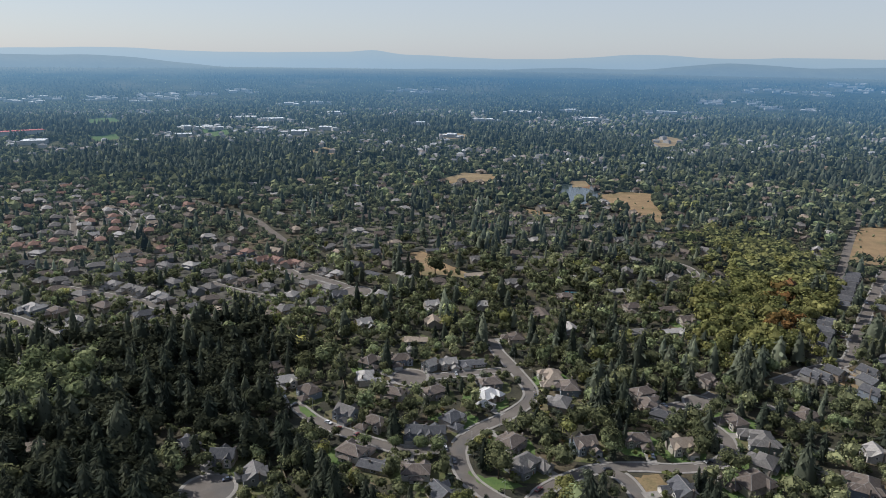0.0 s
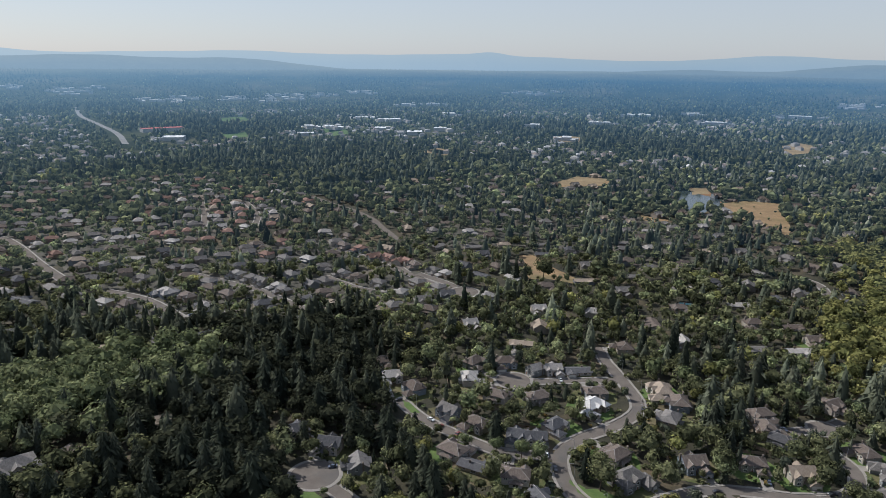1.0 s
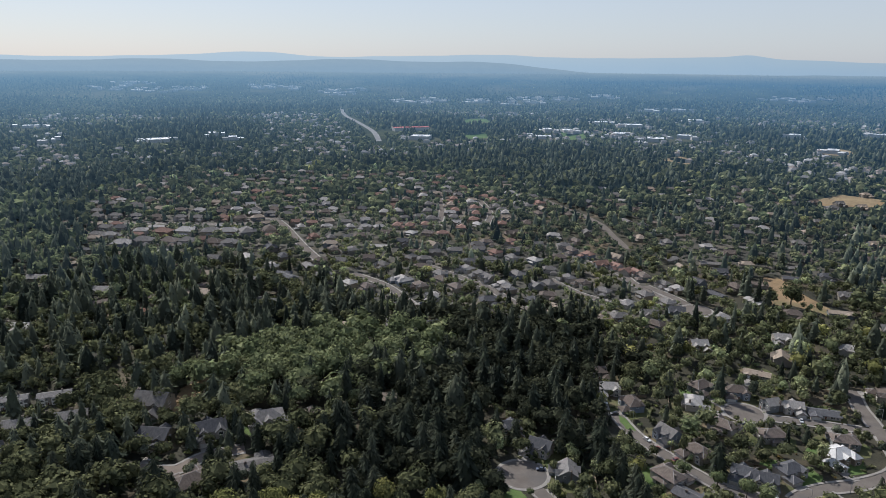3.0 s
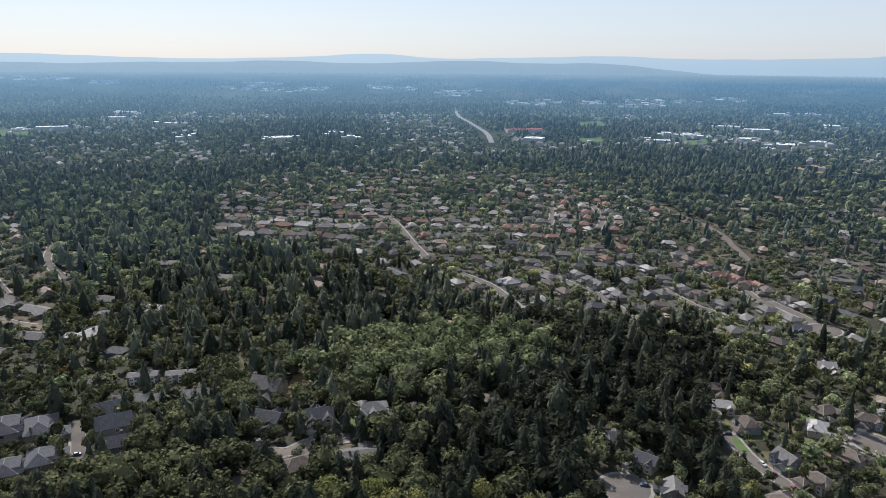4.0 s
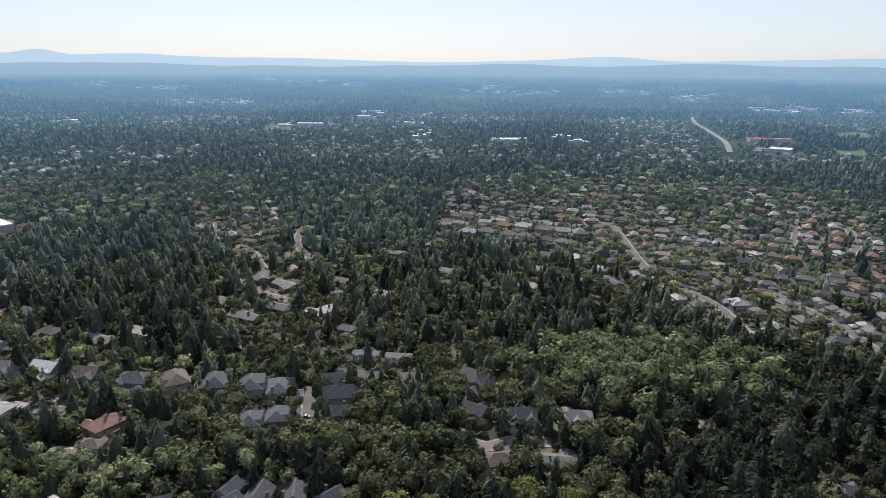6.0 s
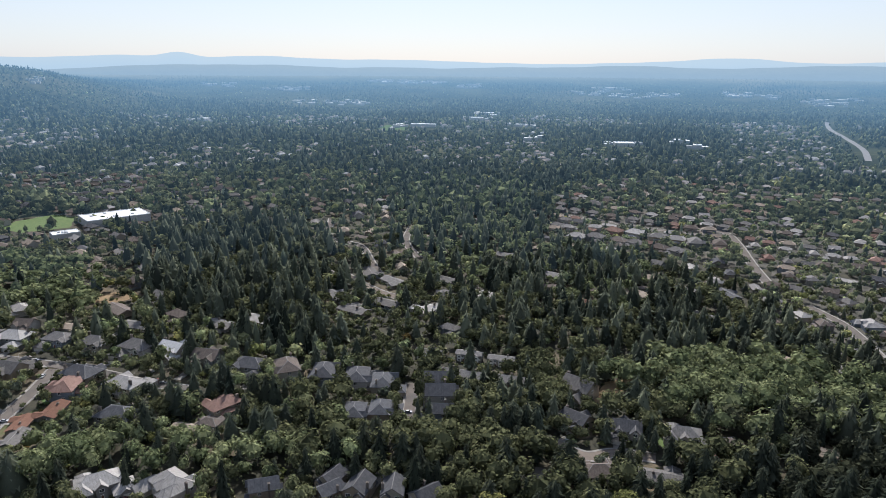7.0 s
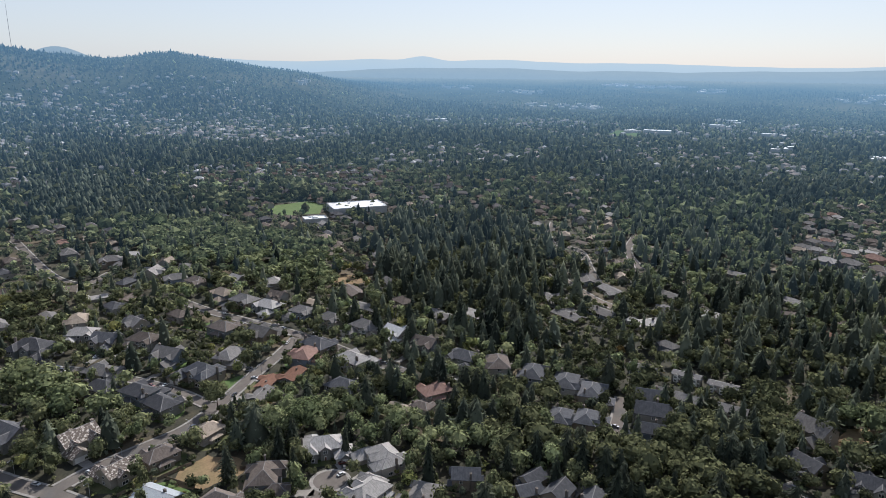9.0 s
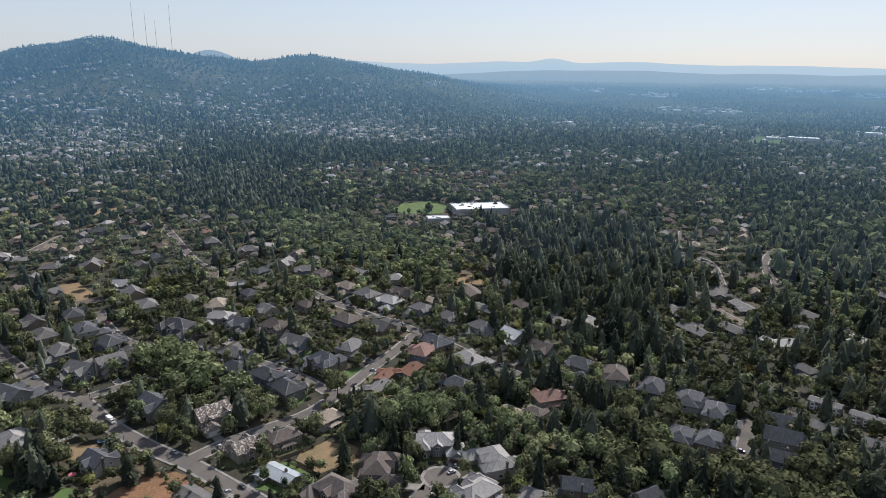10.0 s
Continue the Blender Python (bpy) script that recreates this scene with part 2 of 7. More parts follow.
# glow colours that stand for haze in the far materials
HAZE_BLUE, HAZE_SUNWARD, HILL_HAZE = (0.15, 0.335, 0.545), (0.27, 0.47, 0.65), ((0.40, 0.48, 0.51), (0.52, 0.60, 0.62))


def paint_haze(name, share=None):
    """Paints summer haze into a backdrop material: a blue glow mixed over it, stronger with the way from the middle of
    the place, paler towards the sun and the horizon. share: a fixed strength, for hills.
    """
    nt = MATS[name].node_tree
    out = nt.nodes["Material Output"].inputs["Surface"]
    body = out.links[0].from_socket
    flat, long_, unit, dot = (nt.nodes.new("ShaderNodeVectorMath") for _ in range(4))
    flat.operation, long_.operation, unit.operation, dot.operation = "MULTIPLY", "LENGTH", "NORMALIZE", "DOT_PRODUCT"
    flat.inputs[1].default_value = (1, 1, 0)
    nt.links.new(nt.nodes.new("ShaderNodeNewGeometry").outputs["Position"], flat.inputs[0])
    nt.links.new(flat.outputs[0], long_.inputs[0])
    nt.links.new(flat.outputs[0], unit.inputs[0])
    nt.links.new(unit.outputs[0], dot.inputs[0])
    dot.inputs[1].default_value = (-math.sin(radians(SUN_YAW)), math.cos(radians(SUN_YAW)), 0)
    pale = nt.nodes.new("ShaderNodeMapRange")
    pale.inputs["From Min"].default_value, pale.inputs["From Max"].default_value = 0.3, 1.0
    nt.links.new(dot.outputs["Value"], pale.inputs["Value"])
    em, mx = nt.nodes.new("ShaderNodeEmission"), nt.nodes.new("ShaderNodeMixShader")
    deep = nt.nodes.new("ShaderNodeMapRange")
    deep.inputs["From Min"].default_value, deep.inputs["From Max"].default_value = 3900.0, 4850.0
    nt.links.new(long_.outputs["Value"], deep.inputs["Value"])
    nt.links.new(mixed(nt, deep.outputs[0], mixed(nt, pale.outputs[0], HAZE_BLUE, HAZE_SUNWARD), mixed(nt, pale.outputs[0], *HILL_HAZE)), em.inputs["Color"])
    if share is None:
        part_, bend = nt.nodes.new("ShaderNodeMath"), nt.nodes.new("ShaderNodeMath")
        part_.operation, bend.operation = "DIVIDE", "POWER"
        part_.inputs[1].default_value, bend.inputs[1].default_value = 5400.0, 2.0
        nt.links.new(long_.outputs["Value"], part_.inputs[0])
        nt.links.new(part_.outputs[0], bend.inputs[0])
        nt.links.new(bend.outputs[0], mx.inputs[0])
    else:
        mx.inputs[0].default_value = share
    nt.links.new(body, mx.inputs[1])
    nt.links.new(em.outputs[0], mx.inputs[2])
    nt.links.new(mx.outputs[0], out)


# the backdrop: summer haze painted into the far materials as a glow
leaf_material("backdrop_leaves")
surface("backdrop_plain", (0.035, 0.042, 0.028), (0.075, 0.08, 0.045), 0.006, 0.05, 0.4, 1.0, c=(0.13, 0.12, 0.075), bump=0, spec=0.0)
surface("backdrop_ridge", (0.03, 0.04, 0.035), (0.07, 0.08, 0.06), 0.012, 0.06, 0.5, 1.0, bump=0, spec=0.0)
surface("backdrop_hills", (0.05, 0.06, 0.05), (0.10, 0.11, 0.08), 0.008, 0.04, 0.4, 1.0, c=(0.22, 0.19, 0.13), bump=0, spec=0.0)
surface("far_dry", (0.30, 0.23, 0.13), (0.22, 0.165, 0.095), 0.02, 0.3, 0.25, 1.0, bump=0, spec=0.0)
surface("far_green", (0.085, 0.13, 0.05), (0.12, 0.165, 0.065), 0.02, 0.3, 0.25, 1.0, bump=0, spec=0.0)
surface("far_wall", (0.34, 0.32, 0.29), (0.42, 0.39, 0.35), 0.1, 1.0, 0.2, 0.85, bump=0)
surface("far_roof_white", (0.60, 0.60, 0.59), (0.75, 0.74, 0.72), 0.03, 0.3, 0.15, 0.8, c=(0.45, 0.44, 0.43), bump=0)
surface("far_roof_pale", (0.36, 0.35, 0.335), (0.46, 0.45, 0.43), 0.02, 0.3, 0.2, 0.85, bump=0)
surface("far_roof_grey", (0.17, 0.165, 0.16), (0.25, 0.24, 0.23), 0.02, 0.3, 0.2, 0.85, bump=0)
surface("far_roof_brown", (0.17, 0.14, 0.12), (0.24, 0.20, 0.17), 0.02, 0.3, 0.2, 0.85, bump=0)
surface("far_roof_red", (0.36, 0.07, 0.055), (0.44, 0.10, 0.075), 0.04, 0.6, 0.15, 0.7, bump=0)
surface("far_paving", (0.13, 0.125, 0.12), (0.17, 0.165, 0.16), 0.03, 1.0, 0.15, 0.85, bump=0)
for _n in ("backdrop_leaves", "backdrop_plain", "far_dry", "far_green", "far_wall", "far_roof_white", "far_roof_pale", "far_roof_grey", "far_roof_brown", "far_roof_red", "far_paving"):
    paint_haze(_n)
paint_haze("backdrop_ridge", 0.70)
paint_haze("backdrop_hills", 0.94)

# ---- the plan: streets, homes, woods, estates and fields ----
ROADS = {}
ROADS["main"] = (7.2, [(34.5, 454.3), (37.7, 432.8), (42.8, 416.7), (47.8, 399.9), (53.3, 376.9), (50.2, 361.3), (36.0, 343.9), (21.3, 331.3), (11.0, 316.9), (9.3, 301.7), (13.7, 283.7), (25.9, 268.9), (37.7, 261.2)])
ROADS["east_loop"] = (6.4, [(37.7, 261.2), (47.0, 274.9), (59.0, 284.9), (77.0, 294.6), (96.7, 296.6), (115.6, 295.6), (135.9, 300.0), (146.4, 310.4), (150.0, 324.0), (146.7, 336.6)])
ROADS["east_spur"] = (6.4, [(80.9, 293.8), (87.8, 285.6), (90.9, 270.5)])
ROADS["west_street"] = (6.4, [(-83.5, 355.2), (-67.3, 336.6), (-50.4, 325.2), (-34.5, 315.7), (-16.7, 308.7), (6.0, 310.3)])
ROADS["round_lane"] = (6.4, [(-105.1, 273.2), (-87.7, 260.4), (-74.0, 251.0)])
ROADS["court_lane"] = (6.4, [(-23.9, 389.6), (-7.3, 391.7), (13.9, 397.2), (44.6, 403.9)])
ROADS["small_court"] = (6.4, [(130.6, 356.9), (149.3, 364.3), (163.1, 374.5)])
ROADS["row_street"] = (7.2, [(205.8, 390.8), (240.4, 410.5), (270.1, 424.5), (298.5, 464.1), (352.2, 537.6), (423.8, 635.6)])
ROADS["edge_road"] = (8, [(357.0, 597.6), (393.8, 652.9), (435.0, 718.4), (506.6, 827.5), (546.0, 887.3), (576.0, 962.7)])
ROADS["grove_lane"] = (6.4, [(215.2, 663.6), (231.6, 644.8), (236.2, 626.4), (232.1, 595.1)])
ROADS["avenue"] = (9.6, [(-342.1, 924.3), (-299.0, 882.5), (-262.8, 851.7), (-223.7, 807.3), (-200.2, 766.1), (-167.7, 711.2)])
ROADS["ridge_street"] = (7.2, [(-367.0, 495.1), (-323.1, 482.1), (-285.6, 458.3), (-255.4, 436.9)])
ROADS["terrace_street"] = (7.2, [(-322.2, 553.2), (-279.5, 536.5), (-244.7, 522.9), (-207.5, 497.9), (-175.0, 476.0)])
ROADS["hill_street"] = (8, [(-610.9, 613.1), (-588.5, 630.8), (-546.7, 607.5), (-473.9, 551.6), (-420.9, 513.8)])
ROADS["upper_lane"] = (6.4, [(-474.0, 855.1), (-425.3, 773.3), (-390.7, 700.8)])
ROADS["upper_court"] = (6.4, [(-414.8, 866.1), (-367.6, 797.6), (-344.1, 737.5)])
ROADS["slope_street"] = (7.2, [(-225.4, 660.9), (-191.2, 643.1), (-154.1, 623.1), (-126.3, 590.0), (-88.9, 557.1)])
ROADS["slope_lane"] = (6.4, [(-202.7, 571.2), (-169.5, 547.7), (-148.1, 538.6)])
ROADS["oval_court"] = (7.2, [(-121.6, 595.1), (-90.1, 572.1), (-67.5, 547.5)])
ROADS["spine"] = (7.2, [(-410.3, 17.1), (-421.8, 2.6), (-431.6, -8.8), (-454.1, -29.4), (-478.5, -56.4), (-494.2, -75.7), (-516.5, -106.5), (-532.0, -128.5), (-561.5, -160.3)])
ROADS["spine_branch"] = (7.2, [(-473.8, -58.0), (-441.1, -67.8), (-413.7, -78.6), (-386.0, -87.7), (-367.9, -94.0), (-346.0, -105.0), (-328.5, -122.0), (-312.4, -137.6), (-293.5, -150.3)])
ROADS["south_road"] = (8, [(-433.6, -364.4), (-389.1, -307.1), (-361.6, -271.3), (-351.2, -241.6), (-326.2, -210.0), (-305.8, -177.0), (-290.4, -146.0), (-276.7, -123.5), (-264.6, -103.0)])
ROADS["north_loop"] = (6.4, [(-496.1, -314.5), (-466.0, -290.2), (-439.0, -260.0), (-428.9, -228.0), (-431.6, -200.9), (-417.0, -163.5), (-405.7, -140.5), (-391.0, -117.6), (-371.5, -94.9)])
ROADS["loop_link"] = (6.4, [(-351.2, -241.6), (-365.8, -229.1), (-384.8, -213.9)])
ROADS["round_court"] = (6.4, [(-292.2, -23.6), (-279.2, -30.4), (-264.8, -35.1)])
ROADS["town_lane"] = (6.4, [(-363.7, 144.6), (-338.4, 133.2), (-315.9, 122.2)])
ROADS["tan_court"] = (8.8, [(-618.1, 168.6), (-571.4, 175.9), (-537.6, 184.3), (-519.6, 193.7)])
ROADS["ranch_lane"] = (6.4, [(-840.4, 225.0), (-742.7, 196.1), (-699.7, 216.8), (-631.0, 207.6), (-581.3, 200.0)])
ROADS["bend_lane"] = (6.4, [(-767.3, 305.9), (-695.0, 269.4), (-627.6, 257.0)])
ROADS["creek_lane"] = (7.2, [(-821.3, -423.4), (-742.6, -369.2), (-668.7, -317.8), (-629.8, -284.9), (-617.0, -258.2), (-652.3, -248.7)])
ROADS["hill_lane"] = (7.2, [(-665.5, -488.5), (-741.8, -496.4), (-805.0, -477.4), (-893.7, -487.2), (-960.7, -565.5)])
ROADS["villa_court"] = (7.2, [(-267.9, 186.5), (-251.6, 193.8), (-247.9, 209.5), (-236.1, 224.7)])
ROADS["wood_drive"] = (4.8, [(-252.2, 167.3), (-241.7, 158.3), (-228.8, 150.1)])
ROADS["highway"] = (14.0, [(-1759.2, 2332.7), (-1528.7, 2045.3), (-1330.6, 1842.0), (-1105.5, 1606.5), (-953.2, 1411.1)])
ROADS["terrace_row"] = (6.4, [(-743.2, 512.3), (-701.1, 530.3), (-665.9, 554.2), (-612.0, 578.0), (-569.2, 622.0)])
ROADS["knoll_lane"] = (6.4, [(-872.7, 748.0), (-833.8, 720.5), (-795.6, 696.1)])
TURNING_CIRCLES = [(-105.1, 273.2, 11.5), (-292.2, -23.6, 8.0), (-19.5, 391.3, 10.5), (-72.0, 553.2, 11.5), (149.3, 364.3, 7.5)]
HOMES = []
HOMES += [(-317.4, -27.9, "big", "w"), (-304.1, 1.8, "big", "w"), (-276.0, -5.3, "big", "w"), (-291.8, -53.6, "big", "b"), (-271.7, -69.8, "big", "b"), (-284.0, -190.0, "gable", "d"), (-262.0, -131.0, "ranch", "g"), (-345.0, -276.0, "gable", "d"), (-295.7, -242.0, "hip", "w"), (-302.7, -123.4, "gable", "p"), (-332.3, -153.1, "gable", "p"), (-340.7, -189.4, "gable", "d"), (-314.8, -107.7, "hip", "b"), (-284.5, -99.9, "ranch", "m"), (-337.2, -89.7, "hip", "t"), (-468.2, -186.8, "gable", "d"), (-500.2, -178.2, "gable", "g"), (-466.2, -160.9, "hip", "b"), (-437.0, -136.6, "gable", "g"), (-409.9, -109.9, "big", "d"), (-435.0, -97.3, "hip", "g"), (-391.4, -162.2, "hip", "d"), (-384.5, -139.4, "hip", "d"), (-368.1, -122.3, "hip", "d"), (-509.1, -222.1, "hip", "t"), (-481.7, -208.6, "hip", "w"), (-457.8, -230.9, "big", "d"), (-500.7, -275.7, "hip", "g"), (-523.9, -299.3, "gable", "g"), (-474.9, -321.8, "hip", "d"), (-451.5, -292.0, "hip", "d"), (-430.4, -263.0, "hip", "d"), (-410.6, -241.2, "hip", "g"), (-455.8, -340.5, "gable", "g"), (-433.3, -317.5, "hip", "g"), (-407.7, -288.4, "hip", "g"), (-379.4, -256.5, "gable", "g"), (-393.5, -246.0, "gable", "g"), (-419.3, -173.7, "hip", "g"), (-431.1, -47.8, "hip", "r"), (-407.5, -53.5, "ranch", "o"), (-398.3, -68.2, "ranch", "o")]
HOMES += [(-382.6, -69.4, "ranch", "g"), (-381.2, -20.0, "hip", "d"), (-531.9, -86.4, "hip", "w"), (-516.9, -57.3, "hip", "g"), (-498.6, -34.3, "hip", "g"), (-478.4, -8.3, "hip", "g"), (-466.1, 13.5, "gable", "x"), (-444.2, 32.8, "gable", "b"), (-426.0, -13.3, "hip", "w"), (-484.3, -111.7, "hip", "b"), (-470.8, -82.6, "gable", "g"), (-449.3, -36.3, "hip", "d"), (-373.1, 33.4, "hip", "r"), (-356.8, 24.4, "hip", "b"), (-358.4, 12.8, "ranch", "t"), (-565.6, -128.1, "hip", "t"), (-544.4, -107.1, "hip", "g"), (-419.4, 56.4, "hip", "d"), (-406.0, 76.6, "hip", "b"), (-389.6, 96.1, "hip", "d"), (-375.9, 113.1, "hip", "d"), (-362.5, 130.1, "hip", "d"), (-335.3, 98.8, "hip", "d"), (-330.1, 116.0, "hip", "d"), (-497.0, 148.8, "ranch", "g"), (-502.3, 177.5, "ranch", "g"), (-475.9, 203.9, "ranch", "w"), (-537.1, 249.0, "ranch", "g"), (-494.7, 259.5, "ranch", "w"), (-507.3, 49.2, "ranch", "g"), (-502.8, 78.2, "ranch", "w"), (-283.4, 40.0, "town", "d"), (-271.4, 18.9, "hip", "g"), (-277.9, 70.0, "town", "d"), (-584.4, 196.0, "ranch", "g"), (-555.4, 203.5, "ranch", "g"), (-535.5, 145.8, "ranch", "g"), (-569.1, -19.9, "ranch", "b"), (-528.9, -8.2, "ranch", "g"), (-864.2, -138.4, "hip", "d")]
HOMES += [(-832.8, -398.7, "hip", "g"), (-832.9, -369.1, "hip", "g"), (-765.7, -338.5, "ranch", "r"), (-705.9, -308.8, "hip", "g"), (-675.4, -256.7, "hip", "g"), (-708.3, -243.5, "ranch", "w"), (-627.6, -203.0, "gable", "w"), (-610.8, -178.8, "hip", "g"), (-600.2, -157.3, "hip", "b"), (-770.6, -556.7, "ranch", "g"), (-814.0, -613.0, "hip", "t"), (-786.8, -473.7, "hip", "w"), (-722.2, -466.5, "gable", "g"), (-987.3, -642.4, "big", "w"), (-1059.7, -620.8, "hip", "b"), (-1011.8, -571.0, "ranch", "b"), (-624.9, -468.5, "ranch", "g"), (-603.8, -382.7, "gable", "g"), (-548.0, -321.3, "gable", "w"), (-125.6, 305.6, "gable", "d"), (-105.0, 296.4, "gable", "d"), (-87.8, 280.6, "gable", "g"), (-201.8, 300.4, "hip", "t"), (-104.9, 397.1, "hip", "b"), (-93.8, 377.6, "hip", "w"), (-311.4, 494.5, "big", "w"), (-265.3, 470.1, "hip", "w"), (-239.4, 454.5, "hip", "w"), (-235.0, 413.4, "hip", "d"), (-261.2, 403.6, "hip", "g"), (-282.3, 512.6, "hip", "b"), (-259.9, 499.2, "hip", "b"), (-249.0, 532.0, "gable", "g"), (-222.9, 515.2, "hip", "g"), (-203.4, 538.4, "gable", "g"), (-169.9, 494.2, "hip", "t"), (-190.7, 502.1, "hip", "d"), (-197.3, 450.9, "hip", "d"), (-324.8, 556.8, "hip", "g"), (-53.3, 338.1, "gable", "g")]
HOMES += [(-35.0, 330.1, "hip", "b"), (-79.4, 361.2, "hip", "b"), (-27.7, 364.9, "hip", "b"), (-3.8, 367.1, "hip", "b"), (26.6, 362.4, "big", "x"), (29.6, 379.3, "hip", "b"), (6.2, 336.7, "hip", "d"), (-12.8, 322.5, "gable", "d"), (-3.0, 320.5, "gable", "d"), (-43.4, 302.1, "hip", "b"), (-30.7, 291.9, "ranch", "d"), (-11.3, 286.2, "hip", "b"), (0.5, 269.2, "gable", "d"), (40.8, 293.8, "big", "g"), (67.9, 388.3, "big", "t"), (76.3, 374.8, "hip", "b"), (68.3, 354.7, "hip", "g"), (-6.1, 403.8, "town", "w"), (4.6, 404.2, "gable", "w"), (19.9, 409.0, "ranch", "d"), (-46.0, 407.6, "hip", "b"), (-26.0, 411.8, "hip", "b"), (-46.3, 384.5, "hip", "w"), (51.8, 449.9, "hip", "b"), (36.6, 312.7, "hip", "b"), (72.6, 312.1, "gable", "b"), (-57.4, 472.7, "gable", "w"), (-8.3, 513.8, "gable", "w"), (-18.0, 447.3, "ranch", "t"), (101.4, 318.3, "hip", "b"), (121.6, 312.3, "gable", "t"), (165.8, 317.9, "big", "g"), (158.4, 297.3, "hip", "g"), (144.5, 279.6, "big", "b"), (110.3, 273.1, "gable", "d"), (118.1, 369.5, "hip", "b"), (119.4, 355.6, "hip", "b"), (121.8, 343.3, "hip", "d"), (161.8, 382.0, "gable", "b"), (157.4, 337.4, "hip", "b")]
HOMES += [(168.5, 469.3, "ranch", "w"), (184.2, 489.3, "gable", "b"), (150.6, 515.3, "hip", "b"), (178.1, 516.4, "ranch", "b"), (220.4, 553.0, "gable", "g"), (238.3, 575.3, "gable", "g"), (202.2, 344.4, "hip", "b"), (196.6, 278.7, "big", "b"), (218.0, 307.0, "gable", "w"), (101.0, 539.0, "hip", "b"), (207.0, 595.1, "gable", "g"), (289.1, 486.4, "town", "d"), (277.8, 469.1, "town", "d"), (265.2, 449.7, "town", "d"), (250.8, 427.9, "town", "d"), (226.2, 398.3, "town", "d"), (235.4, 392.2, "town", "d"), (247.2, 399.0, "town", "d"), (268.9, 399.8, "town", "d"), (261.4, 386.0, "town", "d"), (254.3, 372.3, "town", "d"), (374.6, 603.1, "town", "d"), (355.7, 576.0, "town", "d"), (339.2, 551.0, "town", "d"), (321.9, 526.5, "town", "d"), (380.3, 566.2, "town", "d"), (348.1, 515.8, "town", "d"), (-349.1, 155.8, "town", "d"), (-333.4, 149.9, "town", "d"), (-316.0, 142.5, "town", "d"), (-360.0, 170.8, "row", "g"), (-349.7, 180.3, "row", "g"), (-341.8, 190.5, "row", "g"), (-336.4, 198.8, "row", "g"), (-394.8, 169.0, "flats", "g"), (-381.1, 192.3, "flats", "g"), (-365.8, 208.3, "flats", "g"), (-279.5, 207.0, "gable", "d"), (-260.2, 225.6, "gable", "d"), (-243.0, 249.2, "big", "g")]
HOMES += [(-226.0, 265.6, "hip", "b"), (-232.5, 187.0, "hip", "b"), (-308.5, 229.2, "gable", "g"), (-220.3, 213.5, "ranch", "g"), (-269.8, 66.4, "town", "d"), (-265.4, 79.3, "town", "d"), (-258.4, 93.2, "town", "d"), (-247.7, 104.9, "town", "d"), (-346.2, 463.1, "hip", "w"), (-327.0, 461.8, "hip", "b"), (-352.6, 525.3, "hip", "g"), (-288.8, 487.4, "hip", "b"), (-280.4, 430.9, "hip", "w"), (-341.8, 558.8, "hip", "g"), (-291.7, 526.6, "hip", "g"), (-277.2, 553.4, "hip", "w"), (-259.4, 540.8, "hip", "g"), (-229.6, 523.5, "hip", "w"), (-195.1, 550.1, "hip", "g"), (-413.9, 489.8, "ranch", "g"), (-408.6, 451.4, "ranch", "d"), (-434.5, 426.7, "ranch", "g"), (-468.1, 423.5, "ranch", "t"), (-374.7, 392.8, "ranch", "g"), (-437.6, 382.2, "ranch", "t"), (-438.2, 326.2, "ranch", "o"), (-510.5, 346.2, "ranch", "g"), (-589.7, 340.7, "ranch", "g"), (-671.1, 468.2, "big", "w")]
HOMES += [(-176.6, 634.7, "gable", "r"), (-167.6, 631.9, "gable", "r"), (-159.5, 628.6, "gable", "r"), (-150.8, 622.5, "gable", "r"), (-141.9, 620.6, "gable", "r")]
HOMES += [(-816.9, 578.3, "hip", "g"), (-784.6, 586.9, "hip", "g"), (-793.0, 538.3, "hip", "g"), (-737.8, 588.0, "hip", "t"), (-708.0, 595.7, "hip", "b"), (-686.6, 606.5, "hip", "w"), (-657.2, 614.1, "hip", "b"), (-651.2, 635.6, "hip", "w"), (-627.0, 644.1, "hip", "g"), (-610.0, 660.3, "hip", "b"), (-599.4, 677.2, "hip", "g"), (-750.2, 532.3, "hip", "g"), (-727.0, 544.0, "hip", "g"), (-701.3, 553.7, "hip", "b"), (-675.1, 566.8, "hip", "g"), (-655.9, 576.5, "hip", "g"), (-630.6, 592.6, "hip", "r"), (-609.0, 600.1, "hip", "b"), (-594.5, 614.2, "hip", "t"), (-685.0, 461.0, "hip", "g"), (-706.4, 486.1, "hip", "g"), (-690.2, 494.2, "hip", "d"), (-657.6, 496.3, "hip", "w"), (-629.0, 502.3, "hip", "r"), (-610.2, 517.2, "hip", "w"), (-585.0, 529.8, "hip", "g"), (-569.1, 540.5, "hip", "w"), (-550.2, 549.9, "hip", "g"), (-536.4, 571.1, "hip", "b"), (-623.2, 446.6, "hip", "w"), (-612.7, 463.8, "hip", "g"), (-589.4, 477.8, "hip", "b"), (-575.3, 489.7, "hip", "g"), (-547.4, 498.6, "hip", "b"), (-531.2, 506.6, "hip", "g")]
